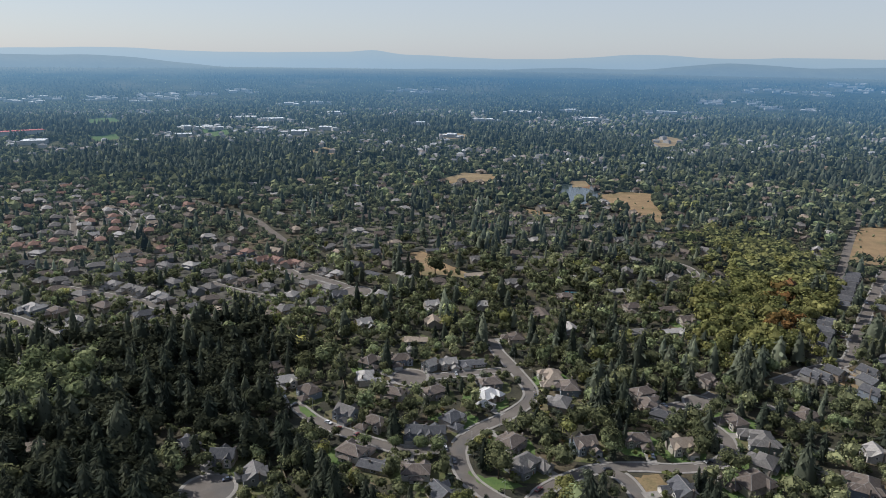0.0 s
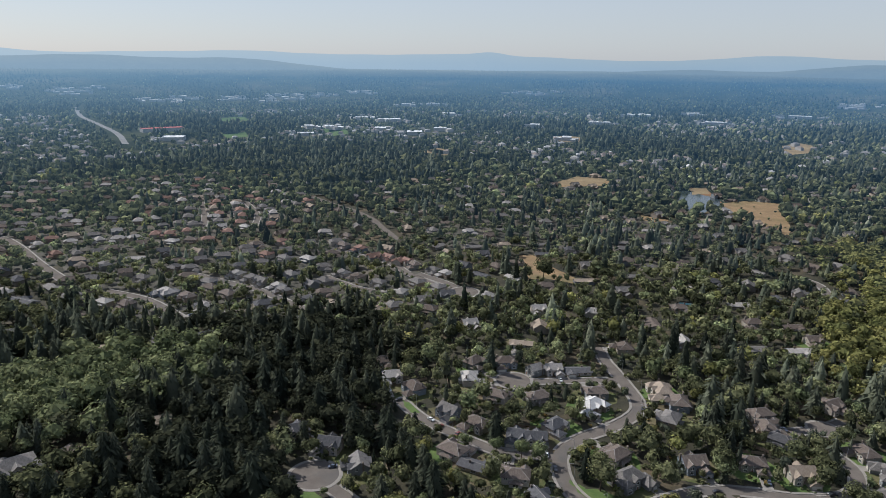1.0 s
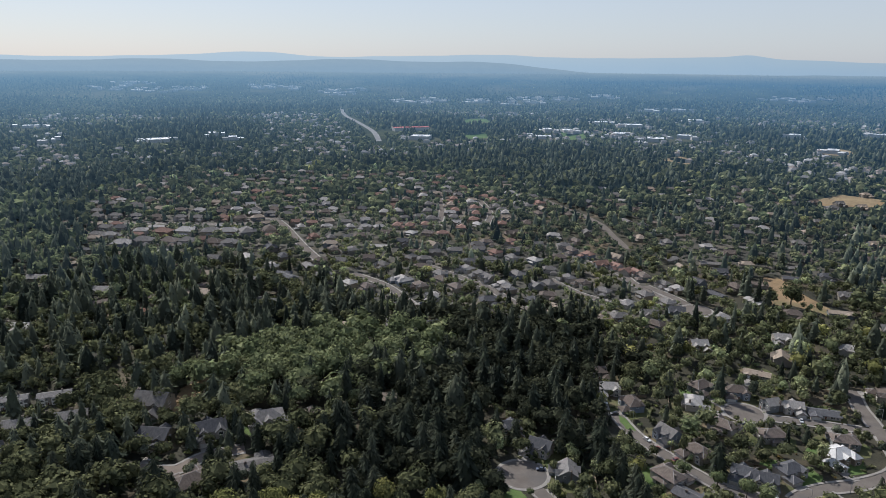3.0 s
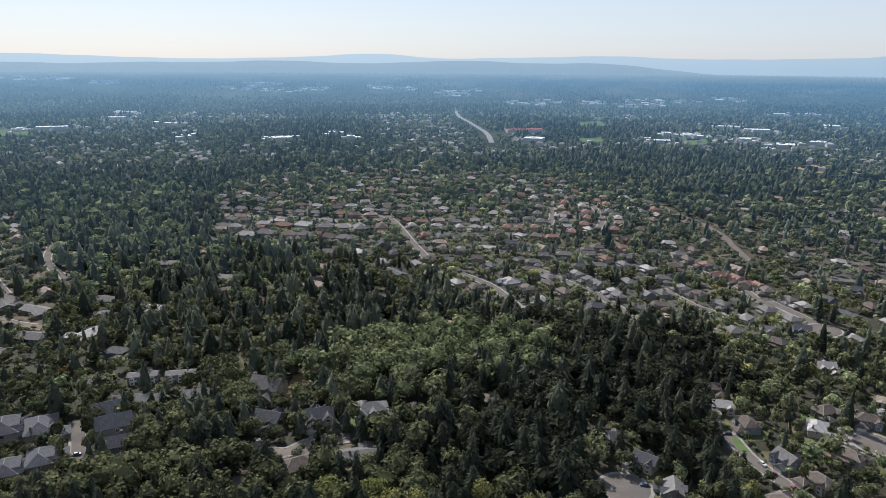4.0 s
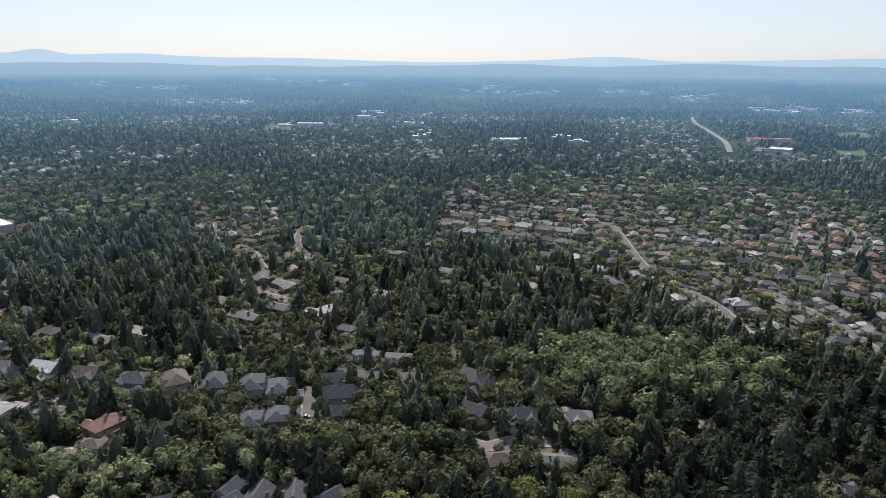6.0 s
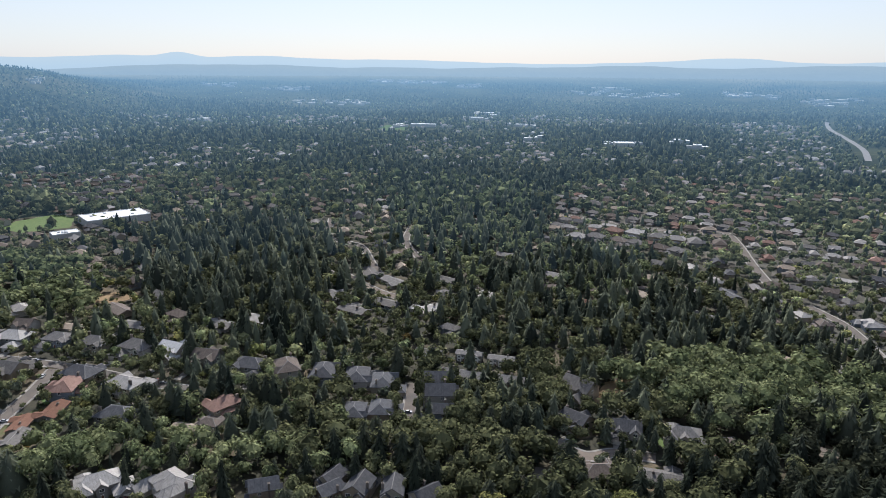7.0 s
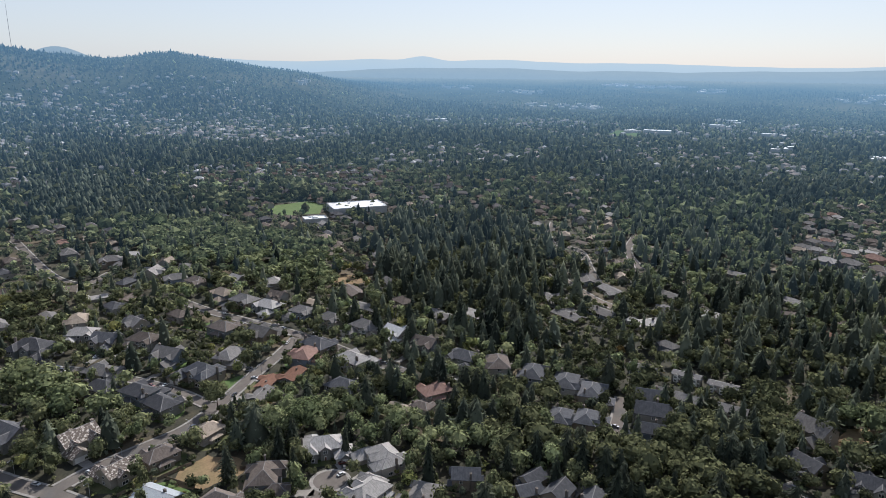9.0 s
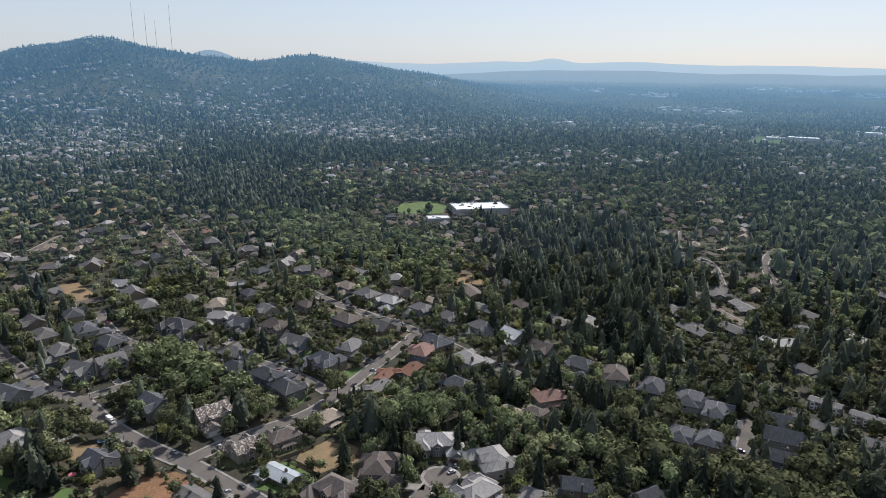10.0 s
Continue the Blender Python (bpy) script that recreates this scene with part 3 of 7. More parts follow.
HOMES += [(-899.3, 727.5, "hip", "g"), (-850.8, 694.5, "hip", "b"), (-896.7, 646.2, "hip", "g"), (-840.2, 758.3, "hip", "g"), (-870.2, 832.5, "hip", "w"), (-753.2, 755.2, "hip", "w"), (-719.6, 742.3, "hip", "r"), (-783.4, 828.4, "hip", "b"), (-732.3, 808.9, "hip", "g"), (-677.9, 789.0, "hip", "t"), (-684.9, 755.3, "hip", "b"), (-785.3, 924.2, "hip", "w"), (-720.5, 873.5, "hip", "g"), (-663.0, 922.3, "hip", "w"), (-595.9, 745.3, "hip", "w"), (-546.4, 700.2, "hip", "w"), (-586.4, 707.7, "hip", "g"), (-520.3, 606.1, "hip", "w"), (-477.6, 577.7, "hip", "r"), (-458.3, 581.8, "hip", "g"), (-425.9, 544.1, "hip", "b"), (-408.2, 552.9, "hip", "g"), (-517.3, 722.8, "hip", "d"), (-470.6, 634.1, "hip", "w"), (-454.5, 642.2, "hip", "w"), (-708.1, 653.8, "hip", "t")]
HOMES += [(-613.7, 980.8, "hip", "t"), (-582.2, 952.2, "hip", "w"), (-551.2, 993.9, "hip", "r"), (-529.3, 992.5, "hip", "g"), (-610.7, 900.9, "hip", "g"), (-640.9, 979.9, "hip", "g"), (-565.9, 895.5, "hip", "w"), (-532.9, 890.5, "hip", "w"), (-565.0, 847.4, "hip", "w"), (-552.4, 813.9, "hip", "r"), (-495.5, 843.2, "hip", "w"), (-508.9, 789.9, "hip", "b"), (-501.5, 807.2, "hip", "b"), (-482.0, 721.3, "hip", "w"), (-469.9, 735.2, "hip", "w"), (-458.1, 794.0, "hip", "g"), (-437.7, 755.4, "hip", "g"), (-411.9, 720.2, "hip", "g"), (-402.7, 690.6, "hip", "r"), (-446.3, 844.7, "hip", "r"), (-431.1, 807.8, "hip", "t"), (-408.7, 778.0, "hip", "r"), (-391.7, 741.1, "hip", "g"), (-416.1, 837.4, "hip", "w"), (-394.4, 805.5, "hip", "r"), (-376.9, 774.6, "hip", "r"), (-364.2, 740.7, "hip", "r"), (-348.6, 721.1, "hip", "w"), (-416.6, 883.8, "hip", "r"), (-396.9, 870.1, "hip", "r"), (-373.8, 828.6, "hip", "g"), (-346.3, 797.9, "hip", "w"), (-324.6, 739.9, "hip", "r"), (-427.7, 668.3, "hip", "r"), (-414.8, 674.8, "hip", "r"), (-357.5, 697.2, "hip", "r"), (-394.5, 644.9, "hip", "w"), (-377.6, 653.3, "hip", "b"), (-362.3, 660.9, "hip", "r"), (-339.4, 854.7, "hip", "g")]
HOMES += [(-332.8, 880.1, "hip", "r")]
HOMES += [(-303.2, 650.9, "hip", "b"), (-307.2, 635.5, "hip", "g"), (-278.0, 617.3, "hip", "r"), (-284.3, 668.4, "hip", "r"), (-256.7, 611.2, "hip", "g"), (-222.5, 704.8, "hip", "b"), (-217.7, 661.9, "hip", "b"), (-195.2, 658.2, "hip", "r"), (-232.7, 611.6, "hip", "w"), (-210.1, 590.2, "hip", "g"), (-187.0, 571.6, "hip", "g"), (-169.6, 566.9, "hip", "b"), (-229.5, 560.5, "hip", "g"), (-122.9, 533.5, "hip", "w"), (-118.6, 498.7, "hip", "g"), (-147.9, 554.3, "hip", "g"), (-115.3, 561.6, "hip", "g"), (-108.8, 600.4, "hip", "g"), (-95.5, 588.6, "hip", "w"), (-95.4, 558.0, "hip", "g"), (-92.2, 497.8, "hip", "b"), (-129.6, 613.3, "hip", "b")]
_towns = [h for h in HOMES if h[2] == "town" and h[0] > 240 and h[1] > 420]
for _a, _b in zip(_towns[:-1], _towns[1:]):
    if math.hypot(_a[0] - _b[0], _a[1] - _b[1]) < 36:
        HOMES.append(((_a[0] + _b[0]) / 2, (_a[1] + _b[1]) / 2, "town", "d"))
WOODS = {}
WOODS["dark_wood"] = [(-231.2, 315.6), (-234.3, 371.5), (-180.3, 418.1), (-116.9, 401.4), (-98.9, 365.1), (-139.1, 338.6), (-132.0, 297.6), (-138.7, 277.7), (-106.5, 245.5), (-136.5, 228.1), (-165.2, 223.9), (-207.5, 252.2), (-208.0, 281.8)]
WOODS["dark_wood_b"] = [(-142.5, 491.7), (-113.7, 411.3), (-101.4, 326.7), (-142.8, 325.5), (-189.6, 362.2), (-253.7, 360.2), (-303.1, 404.8), (-212.4, 445.2), (-189.2, 446.0), (-172.1, 490.5)]
WOODS["bright_band"] = [(-323.9, 279.5), (-323.9, 321.1), (-299.1, 353.1), (-270.0, 382.1), (-215.9, 410.2), (-194.2, 378.3), (-219.1, 348.4), (-223.4, 305.1), (-282.7, 260.2)]
WOODS["autumn_grove"] = [(265.4, 757.5), (319.0, 747.9), (361.6, 692.1), (370.9, 633.0), (289.2, 497.0), (231.9, 423.2), (175.0, 421.2), (174.8, 459.5), (215.2, 531.8), (279.2, 647.2)]
WOODS["south_band"] = [(-357.2, -62.4), (-384.0, -59.8), (-370.2, -18.8), (-340.0, 23.7), (-345.8, 73.8), (-338.6, 85.0), (-288.7, 60.9), (-318.6, 18.8), (-339.5, -26.7)]
WOODS["south_mix"] = [(-371.1, 74.3), (-330.5, 113.2), (-292.5, 135.5), (-269.2, 171.8), (-217.2, 200.9), (-158.6, 214.3), (-264.6, 110.4), (-317.7, 59.7)]
WOODS["tall_firs"] = [(-862.5, 9.5), (-873.5, 134.4), (-717.4, 189.9), (-545.7, 148.9), (-455.4, 98.7), (-517.2, 58.8), (-528.2, 25.5), (-627.1, 3.0)]
WOODS["tall_firs_b"] = [(-539.7, 343.9), (-478.2, 430.6), (-353.6, 434.1), (-291.6, 385.6), (-322.9, 310.8), (-376.3, 273.3), (-392.9, 203.9), (-450.6, 201.3), (-498.6, 253.1)]
WOODS["ravine"] = [(-910.5, -350.3), (-822.2, -195.4), (-751.6, -56.5), (-587.4, -38.7), (-612.8, -125.6), (-664.8, -194.2), (-753.8, -272.1)]
WOODS["island_grove"] = [(-397.1, -244.9), (-415.8, -241.5), (-430.4, -212.6), (-395.8, -170.6), (-366.5, -145.2), (-349.2, -175.6), (-376.5, -198.9)]
WOODS["fir_hill"] = [(-1195.6, -570.9), (-1281.2, -476.6), (-1050.3, -320.1), (-851.0, -231.5), (-858.3, -315.8), (-865.0, -410.1)]
WOODS["west_belt"] = [(-1816.1, 707.4), (-1270.5, 1096.3), (-907.8, 1077.5), (-966.8, 831.2), (-947.2, 621.0), (-714.5, 463.7), (-1034.0, 550.8), (-1165.7, 444.1)]
WOODS["north_belt"] = [(-1254.0, 1189.3), (-674.4, 1686.3), (-262.3, 1324.0), (-179.0, 1119.1), (-344.6, 986.2), (-600.8, 1132.2), (-805.7, 1057.3)]
WOODS["scrub_slope"] = [(-481.8, 126.7), (-481.2, 167.7), (-438.5, 183.6), (-390.9, 168.2), (-407.5, 118.4)]
WOODS["ranch_gardens"] = [(-1115.3, 423.7), (-945.6, 590.7), (-625.2, 403.4), (-537.7, 471.8), (-389.2, 349.9), (-448.3, 288.8), (-543.2, 215.9), (-826.1, 306.6)]
ESTATES = {}
ESTATES["terraces"] = [(-664.6, 433.5), (-857.8, 574.3), (-945.3, 894.0), (-729.9, 1026.1), (-510.7, 1044.0), (-334.6, 915.3), (-313.5, 736.5), (-392.1, 664.3), (-481.9, 515.4), (-545.2, 511.2)]
ESTATES["slopes"] = [(-459.4, 562.9), (-241.1, 703.8), (-137.8, 635.7), (-65.9, 538.4), (-135.3, 471.8), (-220.5, 463.7), (-290.1, 410.2), (-382.1, 467.9)]
ESTATES["village"] = [(-172.0, 916.9), (86.1, 898.1), (186.1, 837.8), (206.8, 705.9), (96.0, 638.0), (21.2, 695.8), (-107.5, 688.7)]
ESTATES["east_side"] = [(502.2, 1351.3), (888.7, 1389.6), (647.1, 996.4), (545.7, 989.0), (410.6, 1093.8)]
ESTATES["ranches"] = [(-1115.3, 423.7), (-945.6, 590.7), (-625.2, 403.4), (-537.7, 471.8), (-389.2, 349.9), (-448.3, 288.8), (-543.2, 215.9), (-826.1, 306.6)]
ESTATES["far_rows"] = [(-1177.5, -217.5), (-1284.2, 80.7), (-1013.9, 147.8), (-1067.8, 16.1), (-1050.0, -123.5)]
ESTATES["hill_homes"] = [(-1371.0, -1044.7), (-1336.5, -659.6), (-1076.3, -534.8), (-607.7, -343.4), (-560.5, -445.4)]
ESTATES["low_estate"] = [(-1462.2, -349.8), (-1244.2, 134.7), (-1020.3, 125.0), (-1052.3, -121.2), (-1122.3, -274.6)]
FIELDS = []
FIELDS += [("dry_yard", [(-290, -212), (-302, -216), (-306, -203), (-297, -196), (-289, -200)]), ("lawn", [(-262, -222), (-270, -240), (-279, -238), (-272, -224)])]
FIELDS += [("dry_field", [(-33.8, 675.4), (-22.6, 682.4), (-10.7, 668.2), (3.5, 637.1), (24.2, 607.2), (18.7, 595.0), (-6.9, 605.7), (-21.1, 596.5)])]
FIELDS += [("dry_meadow", [(231.3, 1008.4), (269.4, 1034.0), (343.9, 1012.5), (297.7, 983.2), (280.6, 859.9), (264.9, 824.4), (246.5, 881.0), (223.6, 926.1)])]
FIELDS += [("dry_bank", [(209.0, 1130.0), (232.0, 1105.0), (231.3, 1008.4), (219.0, 1039.3)])]
FIELDS += [("dry_sports", [(494.3, 812.1), (556.8, 824.7), (455.9, 656.0), (415.6, 654.0), (412.3, 677.9)])]
FIELDS += [("dry_strip", [(-18.8, 1099.9), (13.5, 1158.5), (90.4, 1165.3), (82.4, 1119.2), (12.9, 1086.8)])]
FIELDS += [("dry_strip", [(108.8, 899.7), (139.8, 880.7), (135.8, 853.6), (109.3, 871.8)])]
FIELDS += [("dry_strip", [(-507.7, -359.9), (-558.2, -387.8), (-568.0, -375.4), (-538.7, -344.6), (-517.0, -339.0)])]
FIELDS += [("dry_strip", [(-877.6, -554.4), (-910.3, -516.4), (-862.6, -490.5), (-840.8, -520.7)])]
FIELDS += [("dry_yard", [(-308.0, -97.3), (-319.0, -86.9), (-316.1, -69.8), (-303.2, -64.3), (-289.9, -83.7), (-295.1, -96.4)])]
FIELDS += [("dry_bank", [(-252.0, -178.0), (-268.0, -172.0), (-283.0, -160.0), (-284.8, -150.0), (-276.5, -140.5), (-265.0, -143.0), (-252.0, -150.0)])]
FIELDS += [("dry_yard", [(-303.2, 234.2), (-316.0, 254.4), (-318.6, 275.7), (-310.2, 274.1), (-298.7, 249.0), (-289.9, 232.0)])]
FIELDS += [("dry_yard", [(93.0, 288.0), (104.5, 290.6), (108.3, 277.2), (94.8, 270.6)])]
FIELDS += [("dry_yard", [(245.9, 390.5), (259.0, 411.1), (272.0, 411.5), (252.1, 383.1)])]
FIELDS += [("dry_yard", [(-604.2, -39.9), (-626.5, -33.4), (-625.4, -9.3), (-608.1, -3.7), (-597.9, -18.9)])]
FIELDS += [("school_lawn", [(-942.6, -149.1), (-974.0, -136.9), (-999.9, -98.8), (-975.7, -71.5), (-912.2, -74.5), (-902.3, -125.3)])]
FIELDS += [("lawn", [(13.4, 290.6), (17.6, 281.6), (26.4, 276.1), (39.7, 279.0), (32.3, 284.2), (21.8, 286.2)])]
FIELDS += [("lawn", [(11.8, 335.8), (18.8, 343.4), (21.7, 339.1), (15.3, 331.1)])]
FIELDS += [("lawn", [(-108.2, 256.0), (-102.0, 261.6), (-90.7, 253.5), (-101.0, 245.3)])]
FIELDS += [("lawn", [(-81.5, 353.3), (-74.6, 350.8), (-68.1, 340.8), (-72.7, 340.7)])]
FIELDS += [("lawn", [(-502.9, -148.9), (-512.0, -123.9), (-501.2, -103.5), (-487.4, -118.2)])]
FIELDS += [("lawn", [(-403.0, -98.7), (-413.0, -86.0), (-404.6, -82.5), (-393.8, -89.4)])]
FIELDS += [("lawn", [(-255.9, -196.1), (-268.7, -199.0), (-264.9, -191.1), (-254.6, -187.3)])]
FIELDS += [("pond", [(159.3, 1093.8), (194.1, 1096.6), (236.5, 1040.7), (223.2, 986.1), (194.6, 935.5), (176.2, 941.9), (170.3, 1003.7)])]
FAR_FIELDS = []
FAR_FIELDS += [("far_dry", [(523.9, 1767.3), (588.1, 1869.9), (607.6, 1804.1), (549.7, 1651.2), (493.2, 1601.1)])]
FAR_FIELDS += [("far_dry", [(-21.8, 1801.3), (12.2, 1877.6), (64.3, 1841.1), (49.5, 1731.5), (4.5, 1725.6)])]
FAR_FIELDS += [("far_dry", [(-292.2, 1451.7), (-265.4, 1502.5), (-216.4, 1460.2), (-231.3, 1404.7)])]
FAR_FIELDS += [("far_dry", [(-5.3, 1122.7), (33.5, 1196.5), (83.8, 1182.6), (70.4, 1118.2), (13.0, 1102.5)])]
FAR_FIELDS += [("far_dry", [(205.2, 1118.8), (234.7, 1137.8), (228.6, 1079.0), (202.4, 1066.9)])]
FAR_FIELDS += [("far_dry", [(-283.5, 1473.9), (-262.6, 1527.3), (-223.8, 1466.3), (-240.7, 1419.1)])]
FAR_FIELDS += [("far_green", [(-2014.1, 692.0), (-2138.5, 764.2), (-2095.1, 820.6), (-1955.0, 767.8), (-1920.4, 707.1)])]
FAR_FIELDS += [("far_green", [(-625.0, 1838.1), (-603.6, 1924.9), (-545.0, 1764.9), (-566.6, 1690.1)])]
FAR_FIELDS += [("far_green", [(-848.6, 1657.1), (-815.5, 1728.1), (-759.6, 1626.8), (-791.9, 1577.6)])]
FAR_FIELDS += [("far_green", [(-671.1, 1917.9), (-647.2, 1989.2), (-588.2, 1836.5), (-612.2, 1775.3)])]
FAR_FIELDS += [("far_green", [(-1084.2, 2105.7), (-1041.7, 2197.4), (-948.4, 2050.1), (-991.8, 1969.8)])]
PARKS = []  # business parks: bearing, distance, half width
PARKS += [(31.3, 3085, 75), (29.6, 3175, 51), (25.6, 3155, 25), (23.3, 3090, 50), (21.3, 3140, 38), (16.0, 3350, 54), (2.2, 3390, 110), (12.5, 2930, 35), (10.3, 2955, 48), (13.6, 2225, 45), (9.0, 2495, 40), (14.6, 1930, 27), (11.8, 1835, 37), (9.7, 1935, 31), (16.1, 2320, 37), (18.7, 2000, 24), (20.3, 1995, 20), (-6.1, 2660, 76), (-11.7, 2405, 49), (-17.5, 2835, 69), (-10.1, 2780, 34), (-26.0, 3110, 89)]
PARKS += [(-22.3, 3260, 106), (-27.1, 3600, 73), (-29.5, 3940, 64), (-30.9, 3755, 76), (-20.7, 3235, 39), (-24.1, 3650, 59), (-0.6, 1770, 21), (2.0, 2100, 25), (-3.4, 2255, 36), (51.0, 3485, 85), (54.2, 3555, 58), (48.4, 3530, 57), (42.0, 3555, 87), (37.0, 3365, 55), (26.2, 3155, 38), (22.1, 3235, 66), (18.9, 3250, 53), (51.1, 1770, 43), (47.0, 1875, 22), (45.6, 1775, 18), (30.6, 1755, 43), (20.6, 1815, 37)]
PARKS += [(70.2, 3990, 81), (67.4, 3935, 96), (63.7, 3775, 61), (73.8, 3200, 65), (78.0, 3660, 89), (63.0, 2515, 41), (67.3, 2220, 72), (59.3, 2260, 36), (42.7, 3600, 73), (36.9, 3475, 85), (58.3, 1855, 18), (62.1, 2780, 45), (102.0, 3400, 55), (95.6, 3090, 20), (84.5, 2535, 16), (52.4, 3705, 75), (76.8, 3205, 39), (121.2, 2490, 30), (83.2, 3815, 62), (72.9, 3145, 51)]
SCHOOL = [(-898.2, -60.4), (-918.3, 9.1), (-959.0, -24.8), (-863.5, -76.1)]
POOL, UMBRELLA, TRAMPOLINE = (110.3, 558.3), (-275.0, -197.7), (-307.3, -202.1)
VAN = (-329.9, -204.8)
MASTS = [117.9, 117.05, 116.4, 115.35]
LANDMARK_TREES = []
LANDMARK_TREES += [(80.0, 434.3, 30.0, "needles"), (83.6, 411.2, 28.4, "needles"), (115.1, 445.2, 23.6, "needles"), (118.1, 417.5, 27.4, "needles"), (131.2, 418.0, 23.5, "needles"), (-22.3, 307.0, 10.1, "leaves_bright"), (-9.5, 304.7, 11.7, "leaves_bright"), (-1.0, 303.4, 11.9, "leaves_bright"), (-31.1, 592.7, 22.2, "needles"), (-22.8, 588.1, 19.4, "needles"), (-6.8, 597.2, 23.4, "leaves_green"), (85.0, 305.7, 13.4, "leaves_bright"), (42.3, 329.6, 15.6, "needles"), (27.6, 285.0, 18.8, "leaves_green"), (198.0, 333.9, 13.0, "needles"), (67.0, 272.0, 10.9, "needles"), (73.3, 271.3, 14.3, "needles"), (-67.0, 290.0, 21.0, "needles"), (-72.9, 289.9, 18.6, "needles"), (-61.3, 285.5, 19.9, "needles"), (-38.3, 310.7, 8.6, "leaves_bright"), (20.2, 308.1, 9.5, "leaves_gold"), (138.6, 291.4, 14.8, "leaves_green"), (134.0, 316.4, 14.2, "leaves_green"), (56.8, 271.8, 11.5, "leaves_gold")]
LANDMARK_TREES += [(-269.1, -218.7, 23.6, "needles"), (-274.3, -212.5, 23.9, "needles"), (-279.6, -207.4, 16.7, "leaves_green"), (-275.2, -228.7, 15.9, "leaves_green"), (-320.7, -172.1, 16.4, "leaves_green"), (-333.5, -166.9, 15.2, "needles"), (-332.9, -45.4, 21.7, "leaves_bright"), (-368.1, -91.4, 18.1, "leaves_green"), (-329.1, -54.1, 23.1, "leaves_bright"), (-339.7, -38.6, 20.3, "leaves_bright"), (-343.0, -69.0, 18.8, "leaves_green"), (-486.2, 62.8, 27.2, "needles"), (-477.7, 88.2, 26.7, "needles"), (-468.2, 99.4, 26.2, "needles"), (-459.0, 109.4, 26.5, "needles"), (-465.8, 75.3, 21.2, "needles"), (-539.6, 228.7, 14.9, "leaves_bright"), (-534.2, -1.8, 17.4, "leaves_bright"), (-330.5, 166.3, 10.2, "leaves_gold"), (-314.9, 165.0, 11.9, "leaves_gold"), (-301.1, 144.8, 17.3, "leaves_green"), (-417.1, -276.2, 8.1, "leaves_bright"), (-410.8, -290.4, 8.0, "leaves_bright"), (-364.1, -23.2, 14.3, "leaves_green"), (-331.2, -94.6, 8.4, "needles")]
LANDMARK_TREES += [(-389.0, 389.2, 30.0, "needles"), (-403.3, 375.3, 30.0, "needles"), (-404.8, 363.9, 29.3, "needles"), (-543.2, 224.9, 14.4, "leaves_bright"), (-503.4, 319.9, 9.8, "leaves_bright"), (-214.2, 288.5, 11.3, "leaves_bright"), (-200.0, 244.1, 22.3, "needles"), (-272.8, 157.8, 13.2, "needles"), (-298.5, 348.7, 23.5, "needles"), (-338.0, 171.4, 7.0, "leaves_gold"), (-319.2, 257.1, 15.5, "leaves_bright"), (-240.4, 206.8, 14.4, "needles"), (-221.2, 232.8, 14.7, "needles"), (-227.6, 363.6, 19.9, "needles"), (-305.1, 232.3, 14.7, "leaves_green"), (-466.0, 60.0, 30.0, "needles"), (-457.1, 86.8, 29.8, "needles"), (-470.3, 81.1, 29.0, "needles"), (-475.5, -1.1, 23.6, "needles"), (-452.2, 108.3, 17.2, "needles"), (-367.0, 239.7, 20.0, "needles"), (-342.5, 158.9, 12.8, "leaves_gold"), (-301.0, 87.1, 14.3, "leaves_bright"), (-357.2, -27.2, 11.4, "leaves_bright"), (-357.7, -46.4, 11.1, "leaves_bright")]
LANDMARK_TREES += [(-345.7, 6.7, 11.5, "leaves_bright")]
# rust-tinted trees
RUST = (249, 478, 280, 535)

RED_HALL = (-1065.7, 1649.8, -995.3, 1726.3)

# ---- the lie of the land ----
def smooth(a, b, v):
    k = np.clip((v - a) / (b - a), 0, 1)
    return k * k * (3 - 2 * k)


def yaw_of(x, y):
    return np.degrees(np.arctan2(-np.asarray(x, float), np.asarray(y, float)))


HILL = [(136, 150, 6), (129, 112, 4), (124.5, 159, 3.2), (120.2, 217, 3.2), (116, 150, 3.2), (111.5, 151, 3.6), (106, 172, 3.6), (101.5, 116, 3.4), (96.5, 112, 4), (91, 36, 4)]


def height(x, y):
    """The ground: level under the town, rising slowly into the distance, with a wooded hill and its lower shoulder."""
    x, y = np.asarray(x, float), np.asarray(y, float)
    r, a = np.hypot(x, y), yaw_of(x, y)
    z = 128 * smooth(2700, 4600, r)
    for at, tall, wide in HILL:
        z = z + tall * np.exp(-((a - at) / wide) ** 2 - ((r - 3300) / 620) ** 2)
    return z


def mesh_of(name, verts, faces, mats, which=None, uvs=None):
    me = bpy.data.meshes.new(name)
    me.from_pydata([tuple(map(float, v)) for v in verts], [], faces)
    for m in mats:
        me.materials.append(MATS[m])
    if which is not None:
        me.polygons.foreach_set("material_index", which)
    if uvs is not None:
        lay = me.uv_layers.new(name="slope")
        lay.data.foreach_set("uv", [c for uv in uvs for c in uv])
    me.update()
    return me


